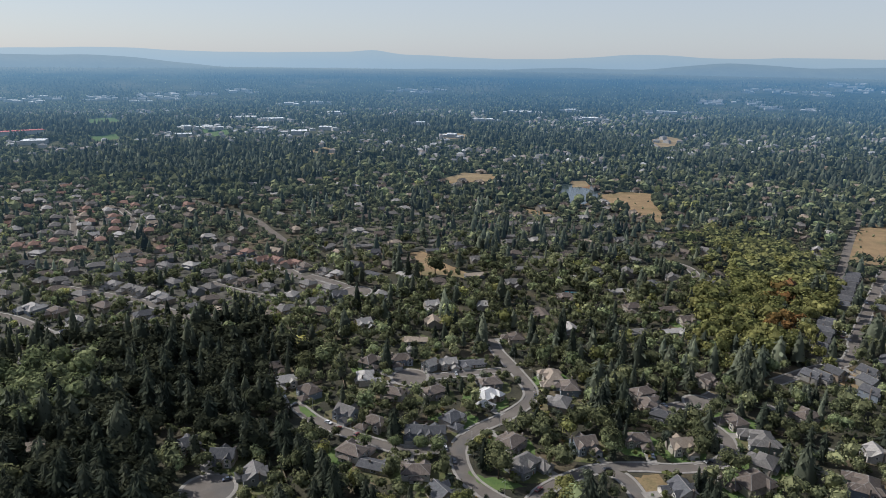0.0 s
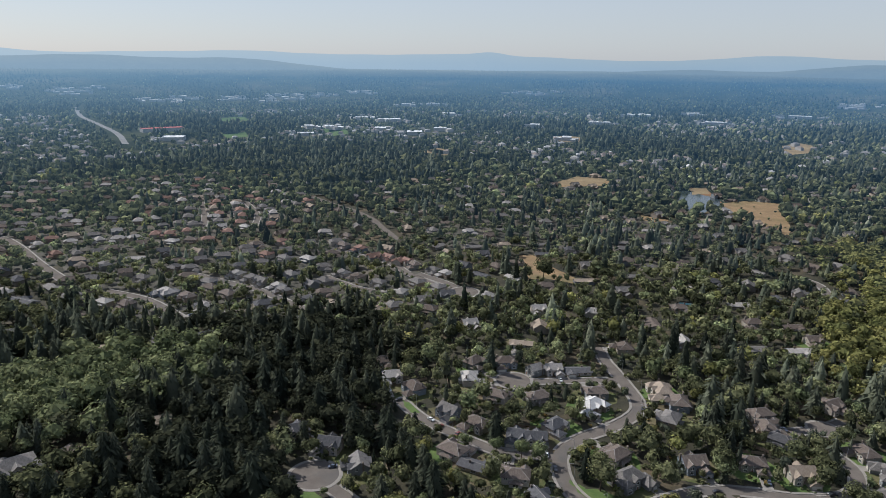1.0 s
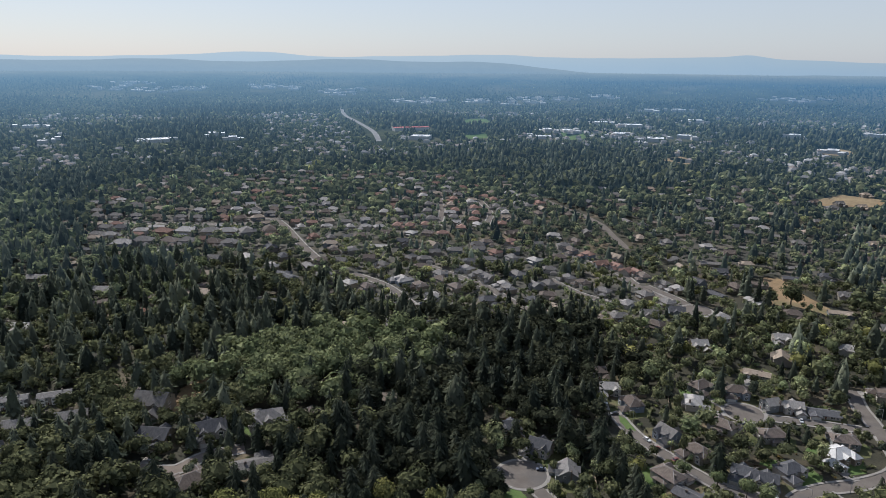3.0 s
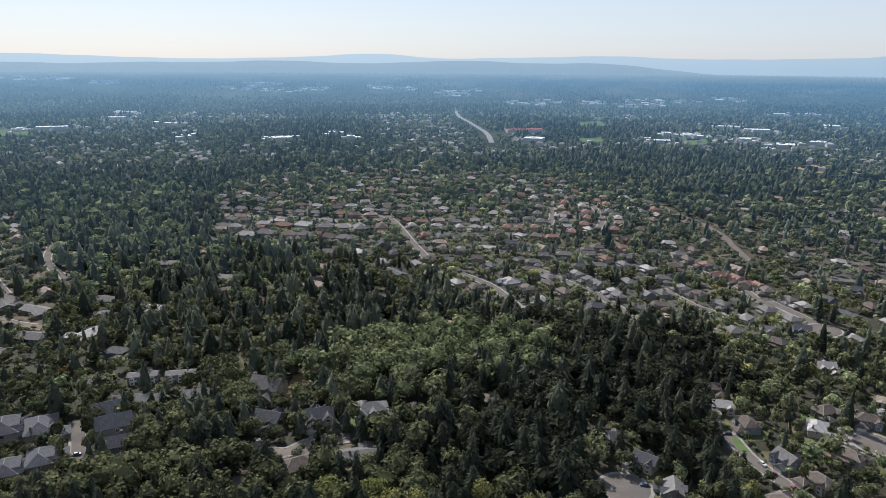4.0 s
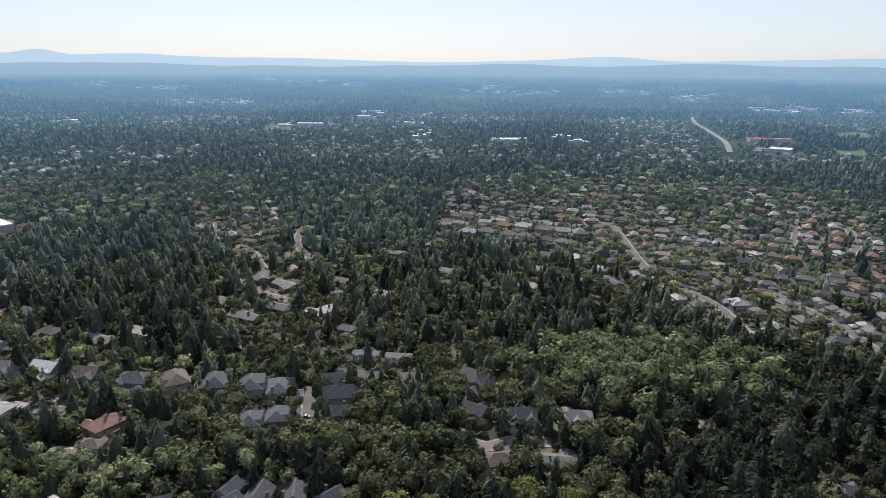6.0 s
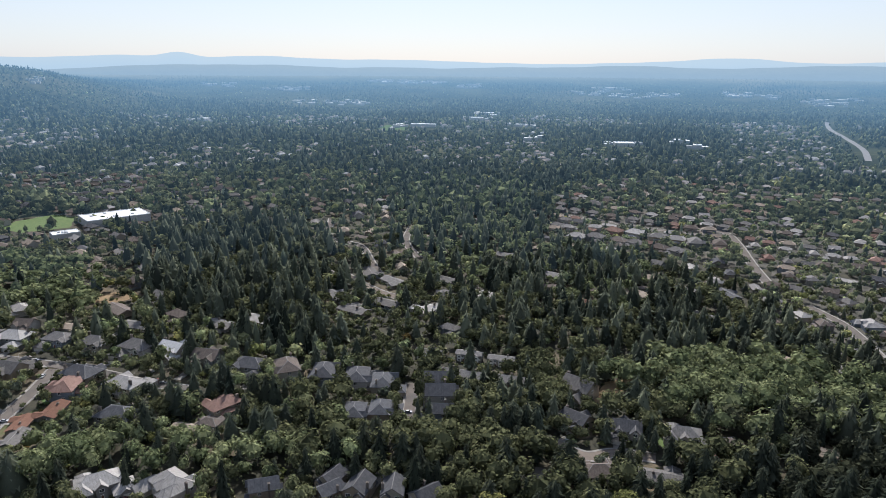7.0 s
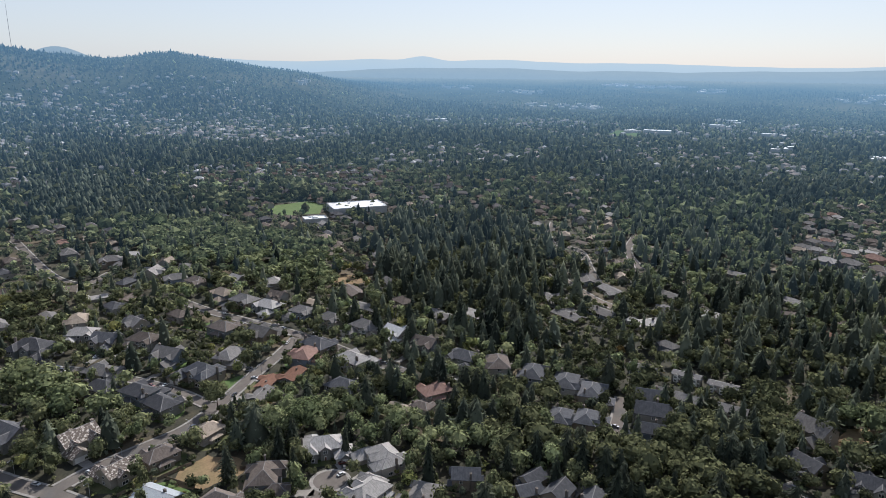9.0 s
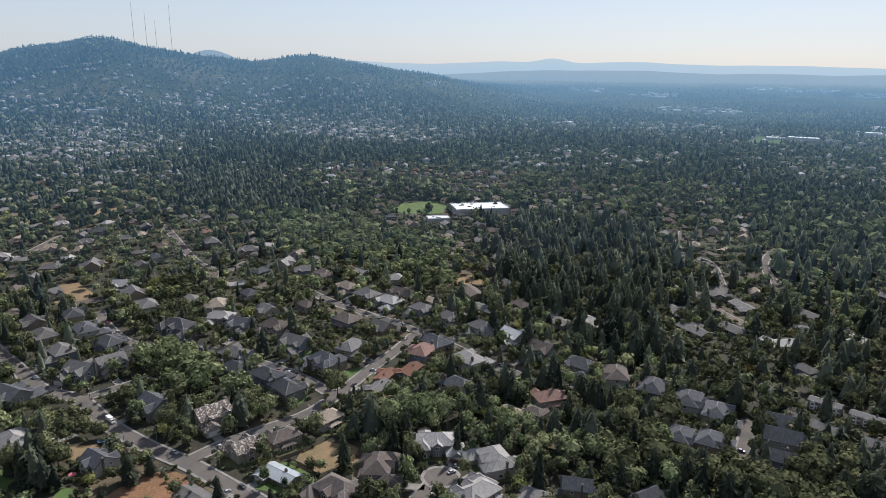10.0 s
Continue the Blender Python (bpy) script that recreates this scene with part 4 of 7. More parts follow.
def ring_sheet(name, radii, steps, mat, lift=0.0):
    verts, faces = [], []
    if radii[0] == 0:
        verts.append((0, 0, float(height(0, 0)) + lift))
        radii = radii[1:]
        for i in range(steps):
            faces.append((0, 1 + i, 1 + (i + 1) % steps))
    base = len(verts)
    for r in radii:
        for i in range(steps):
            a = 2 * math.pi * i / steps
            x, y = r * math.cos(a), r * math.sin(a)
            verts.append((x, y, float(height(x, y)) + lift))
    for j in range(len(radii) - 1):
        for i in range(steps):
            p, q = base + j * steps, base + (j + 1) * steps
            faces.append((p + i, q + i, q + (i + 1) % steps, p + (i + 1) % steps))
    return new(name, mesh_of(name, verts, faces, [mat]))


tagged(ring_sheet("ground", [0, 250, 600, 1000], 96, "ground"), "dark earth, dry grass and leaf litter between houses", "ground", kind="structure")
tagged(ring_sheet("backdrop", list(range(1000, 4671, 72)), 240, "backdrop_plain"), "hazy wooded plain with dry fields beyond the town", "far plain", kind="structure")


def far_ridge(name, r, base, lumps, mat, label):
    """A range of low hills all round the horizon: a foot, a crest and a back slope."""
    verts, faces, n = [], [], 720
    for i in range(n):
        d = 360 * i / n
        a = math.radians(d)
        z = base + 1.6 * math.sin(a * 17) + 1.2 * math.sin(a * 41 + 2) + 0.9 * math.sin(a * 97)
        for at, tall, wide in lumps:
            off = (d - at + 180) % 360 - 180
            z += tall * math.exp(-((off / wide) ** 2))
        for rr, zz in ((r - 260, 90), (r - 120, 90 + (z - 90) * 0.62), (r, z), (r + 90, z - 60)):
            verts.append((-math.sin(a) * rr, math.cos(a) * rr, zz))
    for i in range(n):
        j = (i + 1) % n
        for k in range(3):
            faces.append((4 * i + k, 4 * i + k + 1, 4 * j + k + 1, 4 * j + k))
    tagged(new(name, mesh_of(name, verts, faces, [mat])), label, "hills", kind="structure")


# both ranges carry a fixed share of painted haze glow
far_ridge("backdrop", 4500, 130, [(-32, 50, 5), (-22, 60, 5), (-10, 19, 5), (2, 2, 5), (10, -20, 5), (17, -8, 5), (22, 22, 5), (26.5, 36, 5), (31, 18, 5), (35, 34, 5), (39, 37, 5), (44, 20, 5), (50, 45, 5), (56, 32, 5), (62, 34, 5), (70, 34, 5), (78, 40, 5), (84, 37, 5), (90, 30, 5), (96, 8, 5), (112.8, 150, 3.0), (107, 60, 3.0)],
          "backdrop_ridge", "wooded ridges along the horizon, painted haze-blue")
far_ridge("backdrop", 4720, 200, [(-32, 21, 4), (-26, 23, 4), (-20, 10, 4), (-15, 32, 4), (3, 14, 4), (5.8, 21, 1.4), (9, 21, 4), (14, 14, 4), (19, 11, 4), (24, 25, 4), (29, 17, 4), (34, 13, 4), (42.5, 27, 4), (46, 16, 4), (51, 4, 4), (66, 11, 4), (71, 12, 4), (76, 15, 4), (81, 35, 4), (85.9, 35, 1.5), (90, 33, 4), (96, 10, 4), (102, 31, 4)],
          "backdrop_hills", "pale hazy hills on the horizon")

# ---- streets, pavements, fields ----
def smoothed(pts, per=6):
    """A rounded line through the points."""
    p = [Vector((x, y)) for x, y in pts]
    if len(p) < 3:
        return p
    p = [2 * p[0] - p[1], *p, 2 * p[-1] - p[-2]]
    out = []
    for i in range(1, len(p) - 2):
        for k in range(per):
            t = k / per
            a, b, c, d = p[i - 1], p[i], p[i + 1], p[i + 2]
            out.append(0.5 * (2 * b + (c - a) * t + (2 * a - 5 * b + 4 * c - d) * t * t + (3 * b - a - 3 * c + d) * t ** 3))
    return out + [p[-2]]


LINES = {n: (w, smoothed(p)) for n, (w, p) in ROADS.items()}


def sideways(line, i):
    a, b = line[max(0, i - 1)], line[min(len(line) - 1, i + 1)]
    t = (b - a).normalized()
    return Vector((-t.y, t.x))


def ribbon(line, inner, outer, z0, z1):
    """A strip between two offsets from a line, with a top and both edges down to z0."""
    verts, faces = [], []
    for i, p in enumerate(line):
        s = sideways(line, i)
        for o, z in ((inner, z0), (inner, z1), (outer, z1), (outer, z0)):
            q = p + s * o
            verts.append((q.x, q.y, z + float(height(q.x, q.y))))
    for i in range(len(line) - 1):
        for k in range(3):
            faces.append((4 * i + k, 4 * i + k + 1, 4 * i + k + 5, 4 * i + k + 4))
    return verts, faces


def off_street(p, own):
    return all(n == own or min((p - q).length for q in line) > w / 2 + 1.2 for n, (w, line) in LINES.items()) and \
        all(math.hypot(p.x - x, p.y - y) > r + 0.4 for x, y, r in TURNING_CIRCLES)


level = 0.10
for _n, (_w, _line) in LINES.items():
    level += 0.004
    paving = "tan_paving" if _n in ("tan_court", "villa_court") else "far_paving" if _n == "highway" else "asphalt"
    tagged(new("road", mesh_of("road", *ribbon(_line, -_w / 2, _w / 2, -0.3, level), [paving])), "sun-faded tan paving of a quiet court" if paving == "tan_paving" else "broad pale concrete highway curving through woods" if _n == "highway" else "worn grey asphalt street between gardens", "road", kind="structure")
    if _n in ("highway", "edge_road", "avenue", "wood_drive"):
        continue
    for side in (-1, 1):
        run, runs = [], []
        for i, p in enumerate(_line):
            if off_street(p + sideways(_line, i) * side * (_w / 2 + 1.0), _n):
                run.append(i)
            elif run:
                runs.append(run)
                run = []
        runs.append(run)
        for run in runs:
            if len(run) > 2:
                lo, hi = sorted((side * _w / 2, side * (_w / 2 + 1.4)))
                strip, offs = _line[run[0]:run[-1] + 1], (lo, hi)
                tagged(new("pavement", mesh_of("pavement", *ribbon(strip, *offs, -0.3, 0.32), ["concrete"])), "pale concrete kerb and footpath beside the street", "pavement", kind="structure")


def disc(name, x, y, r, z, mat, inner=0.0):
    n, verts, faces = 40, [], []
    for i in range(n):
        a = 2 * math.pi * i / n
        for rr, zz in ((inner, z), (r, z), (r, -0.3)):
            verts.append((x + rr * math.cos(a), y + rr * math.sin(a), zz))
    for i in range(n):
        j = (i + 1) % n
        faces += [(3 * i, 3 * i + 1, 3 * j + 1, 3 * j), (3 * i + 1, 3 * i + 2, 3 * j + 2, 3 * j + 1)]
    return new(name, mesh_of(name, verts, faces, [mat]))


for _i, (_x, _y, _r) in enumerate(TURNING_CIRCLES):
    tagged(disc("road", _x, _y, _r, 0.26 + 0.004 * _i, "asphalt"), "grey asphalt turning circle at the end of a street", "road", kind="structure")
    tagged(disc("pavement", _x, _y, _r + 1.8, 0.235, "concrete", _r - 0.1), "pale concrete kerb round a turning circle", "pavement", kind="structure")


def patch(name, pts, z, mat, rng):
    """A field with a wandering edge."""
    n = len(pts)
    ring = []
    for i in range(n):
        a, b = Vector(pts[i]), Vector(pts[(i + 1) % n])
        for k in range(5):
            p = a.lerp(b, k / 5)
            ring.append((p.x + rng.uniform(-1, 1), p.y + rng.uniform(-1, 1)))
    m = len(ring)
    bm = bmesh.new()
    top = [bm.verts.new((x, y, z)) for x, y in ring]
    low = [bm.verts.new((x, y, -0.2)) for x, y in ring]
    bm.faces.new(top)
    for i in range(m):
        bm.faces.new((top[i], low[i], low[(i + 1) % m], top[(i + 1) % m]))
    bmesh.ops.triangulate(bm, faces=bm.faces[:1])
    bmesh.ops.recalc_face_normals(bm, faces=bm.faces)
    me = bpy.data.meshes.new(name)
    bm.to_mesh(me)
    bm.free()
    me.materials.append(MATS[mat])
    return new(name, me)


_rng = random.Random(3)
for _i, (_kind, _pts) in enumerate(FIELDS + [("estate", ESTATES[n]) for n in ("terraces", "slopes", "village")]):
    if _kind == "pond":
        tagged(patch("water", _pts, 0.07, "water", _rng), "still dark pond reflecting the pale sky", "pond", kind="structure")
    elif _kind == "estate":
        tagged(patch("garden_ground", _pts, 0.02, "estate_ground", _rng), "patchy dry lawns and bark of a housing estate", "gardens", kind="structure")
    elif "lawn" in _kind:
        tagged(patch("lawn", _pts, 0.085 + 0.003 * _i, "lawn", _rng), "mown green lawn", "lawn", kind="structure")
    else:
        tagged(patch("field", _pts, 0.05 + 0.002 * _i, "brown_grass" if _kind == "dry_bank" else "dry_grass", _rng), "reddish brown dried grass plot" if _kind == "dry_bank" else "sun-dried tan grass field", "field", kind="structure")

for _kind, _pts in FAR_FIELDS:
    tagged(patch("field", _pts, 0.1, _kind, _rng), "parched pale field among far trees" if _kind == "far_dry" else "green playing field among far trees", "field", kind="structure")

# ---- houses ----
class Shape:
    """Corners and faces of one mesh, with a slope map for shingles."""

    def __init__(self):
        self.v, self.f, self.m, self.uv = [], [], [], []

    def face(self, pts, mat=0):
        base = len(self.v)
        self.v += [tuple(p) for p in pts]
        self.f.append(tuple(range(base, base + len(pts))))
        self.m.append(mat)
        p = [Vector(q) for q in pts]
        n = (p[1] - p[0]).cross(p[2] - p[0])
        u = Vector((-n.y, n.x, 0))
        u = u.normalized() if u.length > 1e-6 else Vector((1, 0, 0))
        w = n.cross(u).normalized()
        self.uv += [(q.dot(u), q.dot(w)) for q in p]

    def box(self, x0, x1, y0, y1, z0, z1, mat=0):
        c = lambda i: ((x0, x1)[i & 1], (y0, y1)[i >> 1 & 1], (z0, z1)[i >> 2])
        for q in ((0, 2, 3, 1), (4, 5, 7, 6), (0, 1, 5, 4), (2, 6, 7, 3), (0, 4, 6, 2), (1, 3, 7, 5)):
            self.face([c(i) for i in q], mat)

    def hip(self, x0, x1, y0, y1, e, pitch, over=0.55, thick=0.22):
        """A hipped roof over a rectangle."""
        x0, x1, y0, y1 = x0 - over, x1 + over, y0 - over, y1 + over
        l, w = x1 - x0, y1 - y0
        e -= over * pitch
        half = min(l, w) / 2
        z = e + half * pitch
        if l >= w:
            a, b = (x0 + half, (y0 + y1) / 2, z), (x1 - half, (y0 + y1) / 2, z)
        else:
            a, b = ((x0 + x1) / 2, y0 + half, z), ((x0 + x1) / 2, y1 - half, z)
        c = [(x0, y0, e), (x1, y0, e), (x1, y1, e), (x0, y1, e)]
        d = [(x, y, e - thick) for x, y, _ in c]
        if l >= w:
            fs = [(c[0], c[1], b, a), (c[1], c[2], b), (c[2], c[3], a, b), (c[3], c[0], a)]
        else:
            fs = [(c[0], c[1], a), (c[1], c[2], b, a), (c[2], c[3], b), (c[3], c[0], a, b)]
        for q in fs:
            self.face(q)
        for i in range(4):
            self.face((d[i], d[(i + 1) % 4], c[(i + 1) % 4], c[i]))
        self.face(d[::-1])
        ends = {0: a, 3: a, 1: b, 2: b} if l >= w else {0: a, 1: a, 2: b, 3: b}
        for i in range(4):  # hip caps
            p0, p1 = Vector(c[i]), Vector(ends[i])
            run = (p1 - p0).normalized()
            sd = Vector((-run.y, run.x, 0)).normalized() * 0.17
            up = Vector((0, 0, 0.09))
            self.face((p0 - sd - up * 0.6, p1 - sd - up * 0.6, p1 + up, p0 + up), 1)
            self.face((p0 + up, p1 + up, p1 + sd - up * 0.6, p0 + sd - up * 0.6), 1)
        r, dr = Vector(a), Vector(b) - Vector(a)
        if dr.length > 0.5:  # ridge cap
            s = Vector((0.16, 0, 0)) if l < w else Vector((0, 0.16, 0))
            up = Vector((0, 0, 0.07))
            self.face((r - s - up * 1.2, r + dr - s - up * 1.2, r + dr + up, r + up), 1)
            self.face((r + up, r + dr + up, r + dr + s - up * 1.2, r + s - up * 1.2), 1)

    def gable(self, x0, x1, y0, y1, e, pitch, along="x", over=0.5, thick=0.25):
        """A gabled roof over a rectangle, its ridge along x or y."""
        def put(u, v, z):
            return (u, v, z) if along == "x" else (v, u, z)
        if along == "x":
            u0, u1, v0, v1 = x0 - over, x1 + over, y0 - over, y1 + over
        else:
            u0, u1, v0, v1 = y0 - over, y1 + over, x0 - over, x1 + over
        mid, low = (v0 + v1) / 2, e - over * pitch
        top = low + (v1 - v0) / 2 * pitch
        for v in (v0, v1):
            a, b, c, d = put(u0, v, low), put(u1, v, low), put(u1, mid, top), put(u0, mid, top)
            dn = lambda p: (p[0], p[1], p[2] - thick)
            quads = [(a, b, c, d), (dn(d), dn(c), dn(b), dn(a)), (a, dn(a), dn(b), b), (a, d, dn(d), dn(a)), (b, dn(b), dn(c), c)]
            flip = (v == v0) != (along == "x")
            for q in quads:
                self.face(q[::-1] if flip else q)
        for sv in (-0.16, 0.16):  # ridge cap
            q = (put(u0, mid + sv, top - abs(sv) * pitch + 0.03), put(u1, mid + sv, top - abs(sv) * pitch + 0.03), put(u1, mid, top + 0.06), put(u0, mid, top + 0.06))
            self.face(q if (sv < 0) == (along == "x") else q[::-1], 1)

    def gable_wall(self, x0, x1, y0, y1, z0, e, pitch, along="x", mat=0):
        """Walls of a gabled block, with the peaks under its roof."""
        self.box(x0, x1, y0, y1, z0, e, mat)
        if along == "x":
            mid, top = (y0 + y1) / 2, e + (y1 - y0) / 2 * pitch - 0.12
            for x in (x0, x1):
                t = ((x, y0, e), (x, y1, e), (x, mid, top))
                self.face(t if x == x1 else t[::-1], mat)
        else:
            mid, top = (x0 + x1) / 2, e + (x1 - x0) / 2 * pitch - 0.12
            for y in (y0, y1):
                t = ((x0, y, e), (x1, y, e), (mid, y, top))
                self.face(t if y == y0 else t[::-1], mat)

    def mesh(self, name, mats):
        return mesh_of(name, self.v, self.f, mats, self.m, self.uv)


def part(name, shape, mats, parent, label="", at=None):
    ob = new(name, shape if isinstance(shape, bpy.types.Mesh) else shape.mesh(name, mats))
    ob.parent = parent
    if at is not None:
        ob.matrix_basis = at
    if label:
        tagged(ob, label)
    return ob


def window_mesh(w, h):
    s = Shape()
    for x0, x1, z0, z1 in ((-w / 2 - 0.12, -w / 2, -0.12, h + 0.12), (w / 2, w / 2 + 0.12, -0.12, h + 0.12), (-w / 2, w / 2, -0.14, 0), (-w / 2, w / 2, h, h + 0.12), (-0.04, 0.04, 0, h)):
        s.box(x0, x1, -0.07, 0.02, z0, z1, 0)
    s.face(((-w / 2, -0.025, 0), (w / 2, -0.025, 0), (w / 2, -0.025, h), (-w / 2, -0.025, h)), 1)
    f, p = Shape(), Shape()
    f.v, f.f, f.m, f.uv = s.v[:-4], s.f[:-1], s.m[:-1], s.uv[:-4]
    p.v, p.f, p.m, p.uv = s.v[-4:], [(0, 1, 2, 3)], [0], s.uv[-4:]
    return s.mesh("window", ["trim", "glass"]), f.mesh("window", ["trim"]), p.mesh("pane", ["glass"])


WINDOWS = {(w, h): window_mesh(w, h) for w, h in ((1.2, 1.4), (1.8, 1.5), (2.6, 1.6), (1.0, 1.0), (3.0, 2.0))}
TURNED = {"front": 0, "right": 90, "back": 180, "left": 270}


def garage_mesh(w):
    s = Shape()
    line = [(0.02, 0.0)]
    for row in range(4):
        line += [(-0.09, row * 0.58 + 0.02), (-0.09, row * 0.58 + 0.54), (-0.05, row * 0.58 + 0.56)]
    line.append((0.02, 2.34))
    for (y0, z0), (y1, z1) in zip(line[:-1], line[1:]):
        s.face(((-w / 2, y0, z0), (w / 2, y0, z0), (w / 2, y1, z1), (-w / 2, y1, z1)))
    return s.mesh("garage_door", ["garage_paint"])


GARAGES = {w: garage_mesh(w) for w in (2.6, 4.9)}


def door_mesh():
    s = Shape()
    s.box(-0.65, 0.65, -0.06, 0.02, 0, 2.3, 1)
    s.box(-0.47, 0.47, -0.1, -0.05, 0, 2.1, 0)
    s.box(-0.3, 0.3, -0.12, -0.09, 1.2, 1.9, 0)
    return s.mesh("door", ["door_paint", "trim"])


DOOR = door_mesh()


def chimney_shape(x, y, z0, z1):
    s = Shape()
    s.box(x - 0.55, x + 0.55, y - 0.4, y + 0.4, z0, z1)
    s.box(x - 0.65, x + 0.65, y - 0.5, y + 0.5, z1, z1 + 0.18)
    s.box(x - 0.2, x + 0.2, y - 0.2, y + 0.2, z1 + 0.18, z1 + 0.5)
    return s


def design(form):
    """Walls, roof, window places, garage doors, door and chimney of a house that fronts to -y."""
    w, r = Shape(), Shape()
    wins, gars, chim = [], [], None
    dr = None
    if form == "hip":
        w.box(-7.5, 7.5, -5, 5, 0, 5.6)
        r.hip(-7.5, 7.5, -5, 5, 5.6, 0.62)
        w.gable_wall(-6.8, -2.6, -6.6, -3, 0, 5.5, 0.8, "y")
        r.gable(-6.8, -2.6, -6.6, 0.5, 5.5, 0.8, "y")
        w.box(1.4, 8.3, -10.4, -4, 0, 3.1)
        r.hip(1.4, 8.3, -10.4, -3.4, 3.1, 0.6)
        w.box(-4, 3, 3, 7.0, 0, 3.0)
        r.hip(-4, 3, 2, 7.0, 3.0, 0.5)
        gars, dr, chim = [(4.85, -10.4, 4.9)], (-0.6, -5.0), (6.0, 2.6, 0, 8.6)
        wins = [(-4.7, -6.6, 0.9, 1.8, 1.5, "front"), (-4.7, -6.6, 3.7, 1.8, 1.5, "front"), (0.4, -5, 3.6, 1.2, 1.4, "front"), (5, -5, 3.7, 1.2, 1.4, "front"), (-5.5, 5, 3.6, 1.2, 1.4, "back"), (5, 5, 3.6, 1.8, 1.5, "back"), (-0.5, 7, 0.4, 3.0, 2.0, "back"), (7.5, 0, 3.6, 1.2, 1.4, "right"), (-7.5, 0, 3.6, 1.2, 1.4, "left"), (-7.5, 1.5, 0.9, 1.2, 1.4, "left")]
    elif form == "gable":
        w.gable_wall(-6.5, 6.5, -5, 5, 0, 5.6, 0.7, "x")
        r.gable(-6.5, 6.5, -5, 5, 5.6, 0.7, "x")
        w.gable_wall(-6.0, -1.4, -6.8, -2, 0, 5.5, 0.95, "y")
        r.gable(-6.0, -1.4, -6.8, 0, 5.5, 0.95, "y")
        w.gable_wall(0.6, 7.0, -10, -4, 0, 3.0, 0.75, "y")
        r.gable(0.6, 7.0, -10, -3.5, 3.0, 0.75, "y")
        w.gable_wall(2.2, 5.2, -5.8, -2, 0, 5.7, 0.9, "y")
        r.gable(2.2, 5.2, -5.8, -0.8, 5.7, 0.9, "y")
        w.gable_wall(-1.5, 3.5, 3, 6.6, 0, 5.4, 0.8, "y")
        r.gable(-1.5, 3.5, 0, 6.6, 5.4, 0.8, "y")
        gars, dr, chim = [(3.8, -10, 4.9)], (-0.4, -5), (-6.6, 1.5, 0, 9.0)
        wins = [(-3.7, -6.8, 0.9, 1.8, 1.5, "front"), (-3.7, -6.8, 3.7, 1.8, 1.5, "front"), (-3.7, -6.8, 6.0, 1.0, 1.0, "front"), (3.7, -5.8, 4.2, 1.2, 1.4, "front"), (1.0, 6.6, 3.6, 1.8, 1.5, "back"), (1.0, 6.6, 0.5, 2.6, 1.6, "back"), (-4, 5, 3.6, 1.2, 1.4, "back"), (6.5, 0, 3.6, 1.2, 1.4, "right"), (6.5, 0, 0.9, 1.2, 1.4, "right"), (-6.5, -2, 3.6, 1.2, 1.4, "left")]
    elif form == "big":
        w.box(-10, 8, -5.5, 6, 0, 6.0)
        r.hip(-10, 8, -5.5, 6, 6.0, 0.68)
        w.box(-9.5, -4.0, -8.5, -3, 0, 5.9)
        r.hip(-9.5, -4.0, -8.5, 1, 5.9, 0.9)
        w.gable_wall(-2.4, 2.0, -7.0, -3, 0, 6.2, 0.9, "y")
        r.gable(-2.4, 2.0, -7.0, 0, 6.2, 0.9, "y")
        w.box(4, 12.5, -11, -2, 0, 3.3)
        r.hip(4, 12.5, -11, 0, 3.3, 0.7)
        w.gable_wall(6.2, 10.4, -11.6, -7, 0, 3.4, 0.9, "y")
        r.gable(6.2, 10.4, -11.6, -5, 3.4, 0.9, "y")
        w.box(-8, -2.5, 4, 8.6, 0, 5.8)
        r.hip(-8, -2.5, 1, 8.6, 5.8, 0.8)
        w.box(0, 7, 4, 8, 0, 3.2)
        r.hip(0, 7, 3, 8, 3.2, 0.6)
        gars, dr, chim = [(8.3, -11.6, 2.6), (5.3, -11, 2.6)], (-0.2, -7), (-10.2, 1.2, 0, 9.0)
        wins = [(-6.7, -8.5, 0.9, 2.6, 1.6, "front"), (-6.7, -8.5, 3.9, 1.8, 1.5, "front"), (-0.2, -7, 3.9, 1.8, 1.5, "front"), (-5.2, 8.6, 0.6, 2.6, 1.6, "back"), (-5.2, 8.6, 3.9, 1.8, 1.5, "back"), (3.5, 8, 0.5, 3.0, 2.0, "back"), (4.5, 6, 4.0, 1.2, 1.4, "back"), (8, 2.5, 4.0, 1.2, 1.4, "right"), (12.5, -6, 1, 1.2, 1.4, "right"), (-10, 3.5, 3.9, 1.2, 1.4, "left"), (-10, -1.5, 0.9, 1.8, 1.5, "left")]
    elif form == "town":
        w.gable_wall(-4.6, 4.6, -6, 6, 0, 6.4, 0.75, "y")
        r.gable(-4.6, 4.6, -6, 6, 6.4, 0.75, "y")
        w.gable_wall(-4.2, -0.6, -7.0, -3, 0, 6.2, 0.95, "y")
        r.gable(-4.2, -0.6, -7.0, -3, 6.2, 0.95, "y")
        w.gable_wall(0.4, 4.4, -7.6, -5, 0, 3.0, 0.7, "y")
        r.gable(0.4, 4.4, -7.6, -5, 3.0, 0.7, "y")
        w.gable_wall(1.0, 4.4, 5, 7.2, 0, 6.0, 0.85, "y")
        r.gable(1.0, 4.4, 3, 7.2, 6.0, 0.85, "y")
        gars, dr, chim = [(2.4, -7.6, 2.6)], (-2.4, -7.0), (4.4, 2.0, 0, 9.4)
